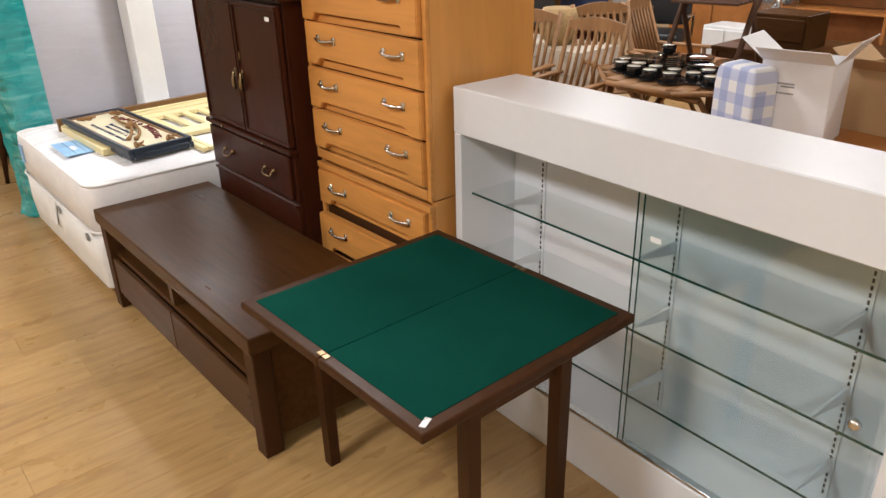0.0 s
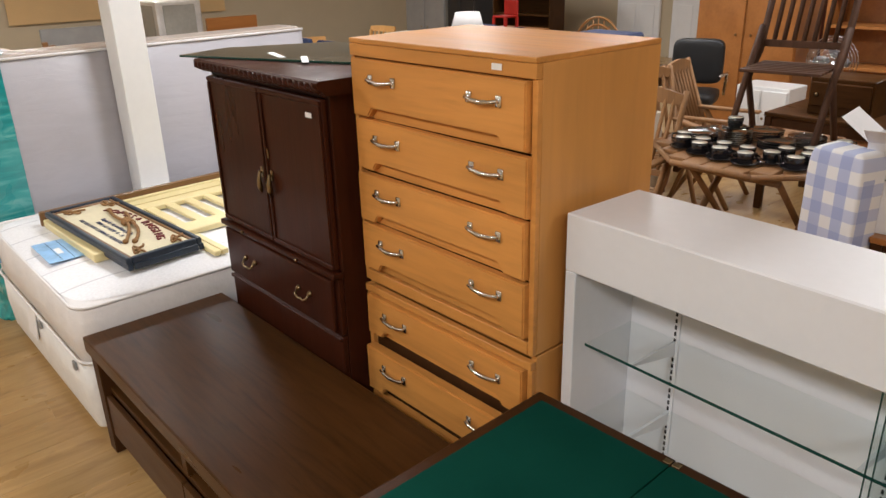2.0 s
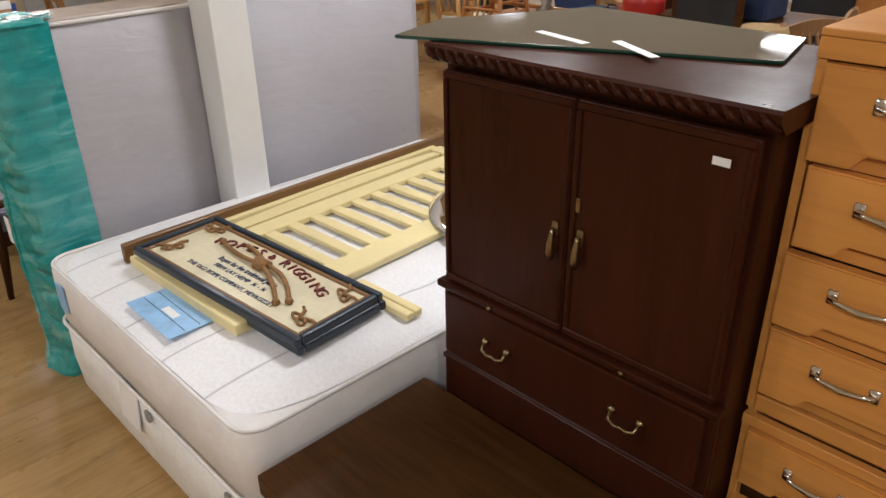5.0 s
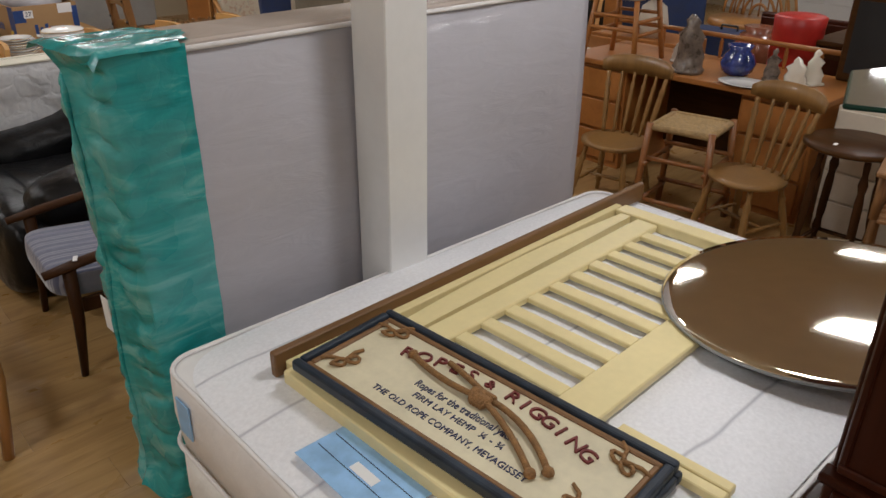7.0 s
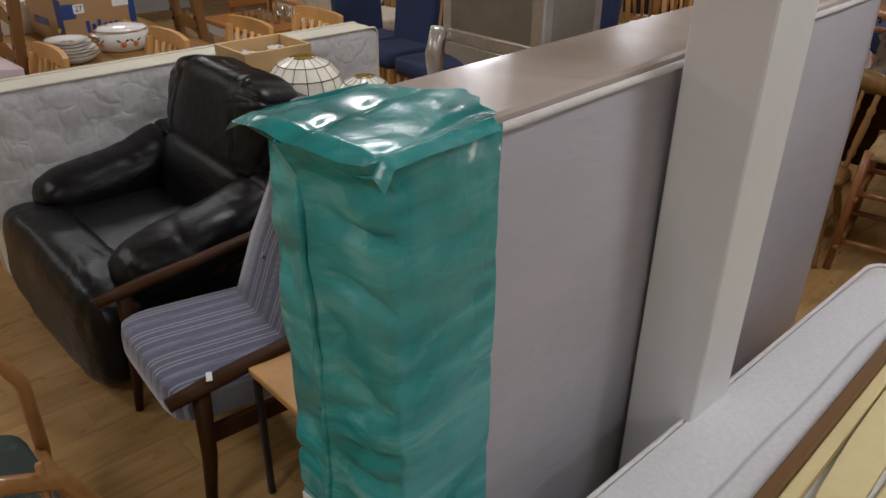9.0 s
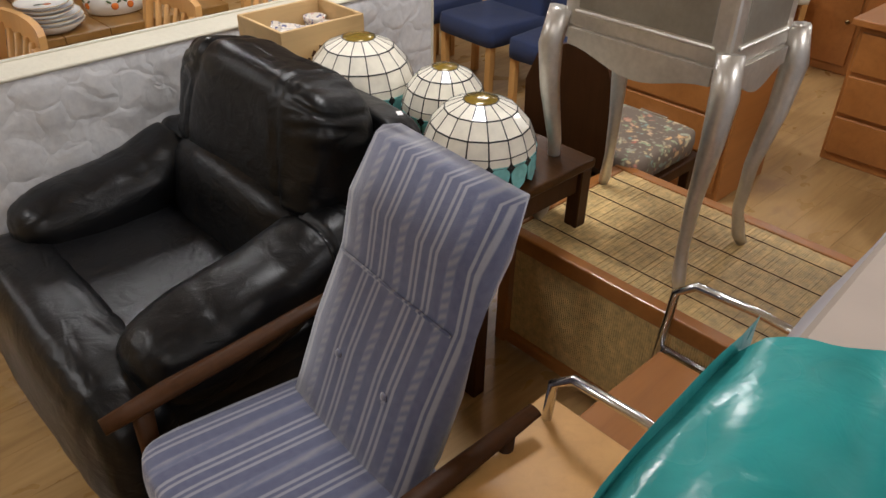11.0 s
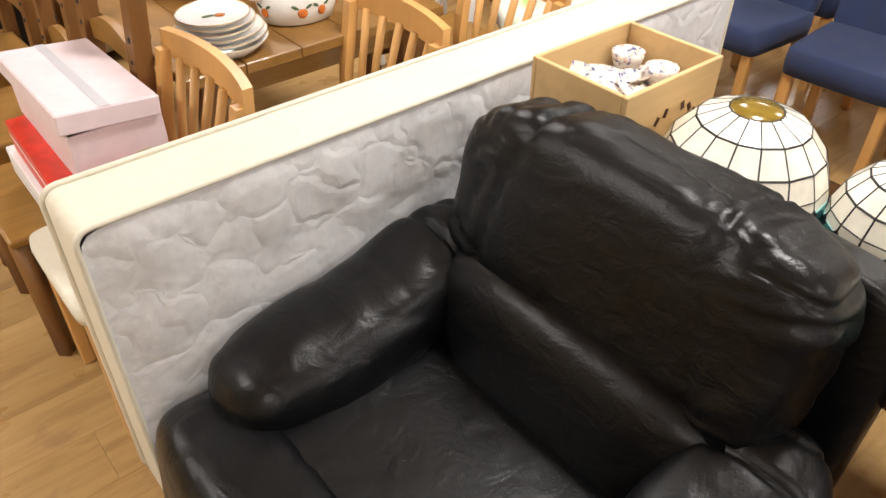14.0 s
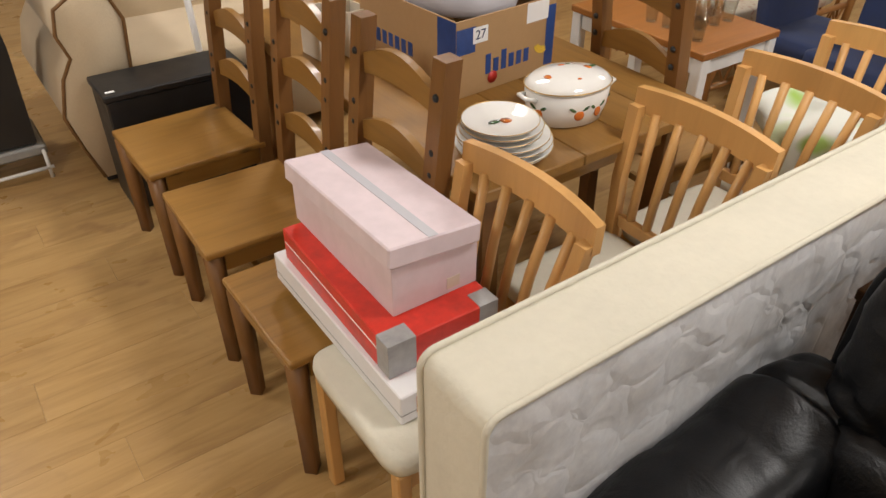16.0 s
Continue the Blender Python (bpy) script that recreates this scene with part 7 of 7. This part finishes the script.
t = thing("serving_plate", "oval white serving plate on the desk", "plate", x=4.45, y=5.22, z=0.726)
plathe("dish", t, PORC, [(0.1, 0), (0.15, 0.012), (0.15, 0.016), (0.1, 0.006), (0.01, 0.005)], 0, 0, 0, 28, "", 0.8, 1.0)


def ornament(x, y, z, h, w, label, mat=FIGURE):
    bm = B()
    lathe(bm, [(w, 0), (w, h * 0.06), (w * 0.8, h * 0.1), (w * 0.85, h * 0.3), (w * 0.6, h * 0.5), (w * 0.75, h * 0.65), (w * 0.35, h * 0.8), (w * 0.4, h * 0.9), (w * 0.2, h)], 0, 0, 0, 16)
    for v in bm.verts:
        v.co += Vector((noise.noise(v.co * 25), noise.noise(v.co * 25 + Vector((9, 0, 0))), 0)) * w * 0.35
    solo("ornament", bm, mat, label, "ornament", "ornaments on the desk", m=pose(x, y, z), soft=True)


ornament(4.50, 5.62, 0.726, 0.34, 0.10, "large dark painted figure ornament on the desk")
ornament(4.66, 5.16, 0.726, 0.19, 0.05, "small glazed pottery figure ornament", FIGURE)
ornament(4.66, 5.02, 0.726, 0.16, 0.07, "pale glazed pottery ornament", IVORYC)
ornament(4.76, 4.96, 0.726, 0.2, 0.06, "pale pottery ornament beside others", IVORYC)
ornament(4.72, 5.82, 0.726, 0.12, 0.05, "small clear-glazed pot ornament", PORC)
place(bar_stool(0.42, "low oak stool with cream fleece seat", CREAMCLOTH, ORANGEWOOD, "fleece_stool"), 4.52, 6.12, 0.726, 5)
t = thing("cream_drawers", "beige laminate drawer unit with steel pulls", "chest of drawers", x=4.44, y=3.72)
pbox("body", t, CARDPALE, 0, 0.5, 0, 0.95, 0, 0.72, 0.004)
for k in range(4):
    d = pbox("drawer", t, CARDPALE, -0.016, -0.0005, 0.01, 0.94, 0.03 + k * 0.17, 0.19 + k * 0.17, 0.003)
    pbox("handle", d, CHROME, -0.03, -0.0165, 0.4, 0.55, 0.13 + k * 0.17, 0.14 + k * 0.17, 0.003)
t = thing("basket", "brown woven basket on the drawer unit", "basket", x=4.66, y=4.12, z=0.721)
plathe("body", t, RUSH, [(0.10, 0), (0.15, 0.08), (0.16, 0.2), (0.13, 0.28), (0.12, 0.28)], 0, 0, 0, 24)
t = thing("dressing_mirror", "dark wood dressing mirror with arched frame", "mirror", x=4.98, y=4.62, z=0.726)
pbox("frame", t, DARKOAK, 0, 0.04, -0.2, 0.3, 0, 0.5, 0.01)
# Plain black pane: the mirror's dark reflection is put into its colour.
pbox("glass", t, BLACK, -0.003, -0.0002, -0.16, 0.26, 0.05, 0.46, 0)
t = thing("red_drum", "red painted metal bin", "bin", x=5.25, y=5.30)
plathe("body", t, RED, [(0.15, 0), (0.155, 0.95), (0.16, 1.02), (0.14, 1.03)], 0, 0, 0, 26)
t = thing("blue_case", "navy blue storage case on shelf", "case", x=5.3, y=4.4, z=0.9)
pbox("body", t, NAVY, 0, 0.35, 0, 0.5, 0, 0.28, 0.02)
t = plain_table("back_table", "brown wooden table behind the desk", 5.2, 5.9, 4.1, 5.2, 0.8985, DARKOAK, DARKLEG)


# ---- far clutter ----
def cabinet(name, label, x, y, w, d, h, mat, doors=2, z=0.0, rz=0):
    t = thing(name, label, "cabinet", x=x, y=y, z=z, rz=rz)
    pbox("body", t, mat, 0, d, 0, w, 0, h, 0.006)
    for k in range(doors):
        dr = pbox("door", t, mat, -0.02, -0.0005, 0.012 + k * w / doors, (k + 1) * w / doors - 0.012, 0.06, h - 0.03, 0.005)
        plathe("knob", dr, BRASS, [(0.006, 0), (0.014, 0.014), (0.005, 0.022)], 0, 0, 0, 10).matrix_local = pose(-0.02, (k + (0.85 if k % 2 == 0 else 0.15)) * w / doors, h * 0.55, 0, -90, 0)
    return t


def shelf_unit(label, x, y, w, d, h, mat, n=4, rz=0):
    t = thing("shelf_unit", label, "shelves", x=x, y=y, rz=rz)
    pbox("side", t, mat, 0, d, 0, 0.03, 0, h, 0.003)
    pbox("side", t, mat, 0, d, w - 0.03, w, 0, h, 0.003)
    pbox("back", t, mat, d - 0.015, d, 0.031, w - 0.031, 0, h, 0)
    for k in range(n + 1):
        z = 0.05 + (h - 0.08) * k / n
        pbox("shelf", t, mat, 0.002, d - 0.016, 0.031, w - 0.031, z, z + 0.025, 0.002)
    return t


cabinet("carved_chest", "small carved oak chest on a table", 5.55, 2.55, 0.42, 0.35, 0.25, DARKOAK, 1, 0.72)
plain_table("oak_table", "dark oak table beside the wall units", 5.4, 6.2, 1.9, 3.2, 0.719, DARKOAK, DARKLEG)
t = thing("office_chair", "black padded office chair", "chair", x=6.7, y=4.55, rz=20)
bm = B()
puff(bm, 0.2, 0, 0.80, 0.12, 0.48, 0.42, 0.35, 24, 12)
part("back", bm, BLACK, t, "", True)
bm = B()
puff(bm, 0, 0, 0.5, 0.48, 0.48, 0.12, 0.35, 24, 10)
part("seat", bm, BLACK, t, "", True)
ptube("stem", t, BLACK, [(0, 0, 0.05), (0, 0, 0.45)], 0.03, 10)
for k in range(5):
    a = 2 * math.pi * k / 5
    ptube("foot", t, BLACK, [(0, 0, 0.09), (0.28 * math.cos(a), 0.28 * math.sin(a), 0.03)], 0.022, 6)
for s in (-1, 1):
    ptube("arm", t, CHROME, [(0.16, s * 0.27, 0.5), (0.05, s * 0.3, 0.72), (-0.2, s * 0.28, 0.72)], 0.014, 8)
t = thing("desk_fan", "chrome caged electric fan", "fan", x=5.98, y=3.02, z=0.72)
for k in range(10):
    r = 0.02 + k * 0.018
    ptube("cage_ring", t, CHROME, [(-0.04 * (1 - (r / 0.2) ** 2), r * math.cos(a), 0.3 + r * math.sin(a)) for a in [2 * math.pi * q / 24 for q in range(25)]], 0.003, 5)
for k in range(4):
    plathe("blade", t, GREYM, [(0.06, 0), (0.06, 0.004)], 0, 0, 0, 14, "", 1.0, 0.6).matrix_local = pose(0, 0, 0.3, 90 * k, 0, 0) @ pose(0, 0, 0.08, 0, 70, 0)
ptube("stem", t, CHROME, [(0, 0, 0.0), (0.02, 0, 0.3)], 0.014, 8)
plathe("base", t, CHROME, [(0.1, 0), (0.1, 0.015), (0.03, 0.03)], 0, 0, 0, 20)
cabinet("bed_end", "dark mahogany bed end stood upright", 6.3, 5.1, 0.95, 0.06, 0.86, MAHOG, 1)
t = thing("suitcase", "upright navy blue fabric suitcase", "suitcase", x=6.5, y=6.1)
pbox("body", t, NAVY, 0, 0.3, 0, 0.75, 0, 0.62, 0.04, "", 3)
ptube("handle", t, BLACK, [(0.15, 0.3, 0.62), (0.15, 0.3, 0.66), (0.15, 0.45, 0.66), (0.15, 0.45, 0.62)], 0.01, 6)
t = thing("glazed_urn", "round brown glazed pottery urn", "urn", x=6.0, y=5.9, z=0.42)
plathe("body", t, TERRA, [(0.1, 0), (0.17, 0.08), (0.19, 0.2), (0.14, 0.32), (0.1, 0.34), (0.12, 0.38), (0.1, 0.38)], 0, 0, 0, 26)
plain_table("low_table", "low dark table carrying an urn", 5.7, 6.3, 5.6, 6.2, 0.419, DARKOAK, DARKLEG)
t = thing("table_lamp", "terracotta lamp base with white shade", "lamp", x=5.85, y=6.75, z=0.62)
plathe("base", t, CARDPALE, [(0.08, 0), (0.13, 0.1), (0.1, 0.25), (0.03, 0.3), (0.02, 0.4)], 0, 0, 0, 20)
plathe("shade", t, PAPER, [(0.2, 0.38), (0.13, 0.62), (0.125, 0.62), (0.19, 0.385)], 0, 0, 0, 24)
cabinet("pine_cupboard", "low orange pine cupboard", 5.7, 6.4, 0.9, 0.45, 0.6195, ORANGEWOOD)
t = thing("wicker_chair", "round-backed pale wicker chair", "chair", x=8.6, y=7.2)
for k in range(5):
    r = 0.42 - k * 0.08
    ptube("hoop", t, CANE, [(0.1, r * math.cos(a), 0.45 + r * 1.25 * math.sin(a)) for a in [math.pi * q / 16 for q in range(17)]], 0.016, 6)
for k in range(7):
    ptube("rib", t, CANE, [(0.1, -0.3 + 0.1 * k, 0.45), (0.1, (-0.3 + 0.1 * k) * 0.9, 0.95 - 0.02 * (k - 3) ** 2)], 0.009, 6)
plathe("seat", t, CANE, [(0.38, 0.36), (0.42, 0.40), (0.40, 0.45)], -0.15, 0, 0, 24)
plathe("base", t, CANE, [(0.34, 0), (0.25, 0.18), (0.34, 0.359)], -0.15, 0, 0, 24)
cabinet("pine_cabinet", "small pine cabinet with arched doors", 8.3, 8.1, 0.9, 0.45, 0.78, ORANGEWOOD)
t = thing("red_stool", "small red plastic child's chair on the cabinet", "chair", x=8.5, y=8.75, z=0.781)
pbox("seat", t, RED, -0.14, 0.14, -0.14, 0.14, 0.14, 0.17, 0.01)
pbox("back", t, RED, 0.11, 0.14, -0.14, 0.14, 0.171, 0.38, 0.01)
for sx in (-0.12, 0.12):
    for sy in (-0.12, 0.12):
        pbox("leg", t, RED, sx - 0.02, sx + 0.02, sy - 0.02, sy + 0.02, 0, 0.1395, 0.004)
cabinet("steel_cupboard", "pale grey steel office cupboard", 8.6, 10.2, 1.0, 0.45, 1.25, GREYM)
cabinet("black_cabinet", "tall black glass cabinet", 8.4, 9.3, 0.6, 0.4, 1.3, BLACK)
shelf_unit("dark wood open shelf unit", 7.2, 1.4, 1.0, 0.4, 1.6, DARKOAK, 4)
shelf_unit("orange pine shelf unit", 7.4, 2.7, 1.0, 0.4, 1.5, ORANGEWOOD, 4)
cabinet("oak_wardrobe", "tall orange oak wardrobe by the wall", 7.8, 4.1, 1.1, 0.5, 1.75, ORANGEWOOD)
cabinet("tall_cupboard", "dark wooden cupboard by the wall", 7.4, 0.1, 1.1, 0.5, 1.7, DARKOAK)
cabinet("pine_chest", "orange pine chest with doors", 5.9, 0.4, 1.2, 0.5, 0.95, ORANGEWOOD)
cabinet("white_shelf_cabinet", "low white painted wooden cabinet", 6.9, 3.7, 0.5, 0.35, 0.62, WHITEP)
gd = copy_thing(gc, pose(5.4, 3.55, 0, 0, 0, 100))
for x, y, r in ((5.6, 7.4, 30), (6.1, 8.0, 200), (5.2, 8.6, 90), (6.4, 9.3, 10)):
    copy_thing(bc, pose(x, y, 0, 0, 0, r))
for x, y, r in ((6.6, 6.9, 40), (7.2, 7.6, 180)):
    copy_thing(nc, pose(x, y, 0, 0, 0, r))
plain_table("far_table", "light wooden table with chairs round it", 5.5, 6.5, 8.2, 9.0, 0.74, BEECH, BEECH)
copy_thing(tum, pose(5.9, 8.5, 0.741))
copy_thing(tum, pose(6.0, 8.6, 0.741))
copy_thing(tum, pose(6.1, 8.45, 0.741))
for x, y, w, mat in ((4.5, 12.6, 1.0, ORANGEWOOD), (5.6, 12.6, 0.9, ORANGEWOOD), (3.2, 12.9, 1.0, GREYM)):
    t = thing("bed_headboard", "plain wooden headboard stood in a row", "headboard", "far headboards", x, y, 0)
    pbox("panel", t, mat, 0, w, 0, 0.05, 0.12, 0.95, 0.01)
    for k in (0.05, w - 0.1):
        pbox("leg", t, mat, k, k + 0.05, 0.0505, 0.08, 0, 0.9, 0.004)
for k in range(3):
    t = thing("roller_blind", "tan roller blind over a far window", "blind", "far blinds", 1.2 + 1.9 * k, 14.14, 0.0)
    pbox("cloth", t, BLIND, 0, 1.7, 0, 0.01, 0.95, 2.6, 0)
    ptube("roller", t, WHITEP, [(0, 0.0, 2.62), (1.7, 0.0, 2.62)], 0.03, 8)
for k in range(3):
    t = thing("panel_door", "white panelled door in the far wall", "door", "far doors", 12.14, 6.2 + 1.15 * k, 0, 0, "structure")
    pbox("leaf", t, WHITEP, 0, 0.05, 0, 0.9, 0, 2.05, 0.004)
    for z0, z1 in ((0.2, 0.9), (1.05, 1.9)):
        for y0 in (0.1, 0.5):
            pbox("panel", t, WHITEP, -0.012, -0.0005, y0, y0 + 0.3, z0, z1, 0.008)
    plathe("knob", t, BRASS, [(0.012, 0), (0.026, 0.03), (0.01, 0.045)], 0, 0, 0, 12).matrix_local = pose(0, 0.82, 1.0, 0, -90, 0)
shelf_unit("white shop shelving with stock", 11.7, 1.0, 1.8, 0.4, 1.9, WHITEP, 5)
shelf_unit("brown shop shelving by the wall", 11.7, 3.4, 1.8, 0.4, 1.9, DARKOAK, 5)
shelf_unit("brown bookcase by the wall", 10.6, 9.7, 1.4, 0.4, 1.8, DARKOAK, 5)
cabinet("corner_wardrobe", "dark wardrobe against the far wall", 10.4, 4.6, 1.2, 0.55, 1.9, MAHOG)

# ---- floor boards ----
PW, PL = 0.193, 1.28
shared = {}
bm = B()
box(bm, 0.0002, PL - 0.0002, 0.0002, PW - 0.0002, -0.0085, 0.0, 0.0006)
me0 = bpy.data.meshes.new("board")
bm.to_mesh(me0)
bm.free()
me0.materials.append(FLOORM)
rest = []
ny, nx = int(18.4 / PW), int(15.4 / PL)
for j in range(ny):
    off = (j * 0.43) % 1.0 * PL
    for i in range(-1, nx + 1):
        x, y = -3.2 + i * PL + off, -4.2 + j * PW
        if x < -3.2 or x + PL > 12.2:
            x0, x1 = max(x, -3.2), min(x + PL, 12.2)
            if x1 - x0 > 0.02:
                rest.append((x0, x1, y))
            continue
        if -1.6 < x < 2.0 and 0.0 < y < 11.5 and not (x > 0.75 and 5.2 < y < 8.0):
            o = new("board", me0)
            o.location = (x, y, 0)
            o.parent = floor
        else:
            rest.append((x, x + PL, y))
vs, fs = [], []
for x0, x1, y in rest:
    k = len(vs)
    a = 0.0005
    vs += [(x0 + a, y + a, -0.0085), (x1 - a, y + a, -0.0085), (x1 - a, y + PW - a, -0.0085), (x0 + a, y + PW - a, -0.0085),
           (x0 + a, y + a, 0), (x1 - a, y + a, 0), (x1 - a, y + PW - a, 0), (x0 + a, y + PW - a, 0)]
    fs += [tuple(k + q for q in f) for f in ((4, 5, 6, 7), (0, 1, 5, 4), (1, 2, 6, 5), (2, 3, 7, 6), (3, 0, 4, 7))]
mr = bpy.data.meshes.new("far_boards")
mr.from_pydata(vs, [], fs)
mr.materials.append(FLOORM)
fb = new("far_boards", mr)
fb.parent = floor
tagged(fb, "oak-look laminate boards", kind="stuff")
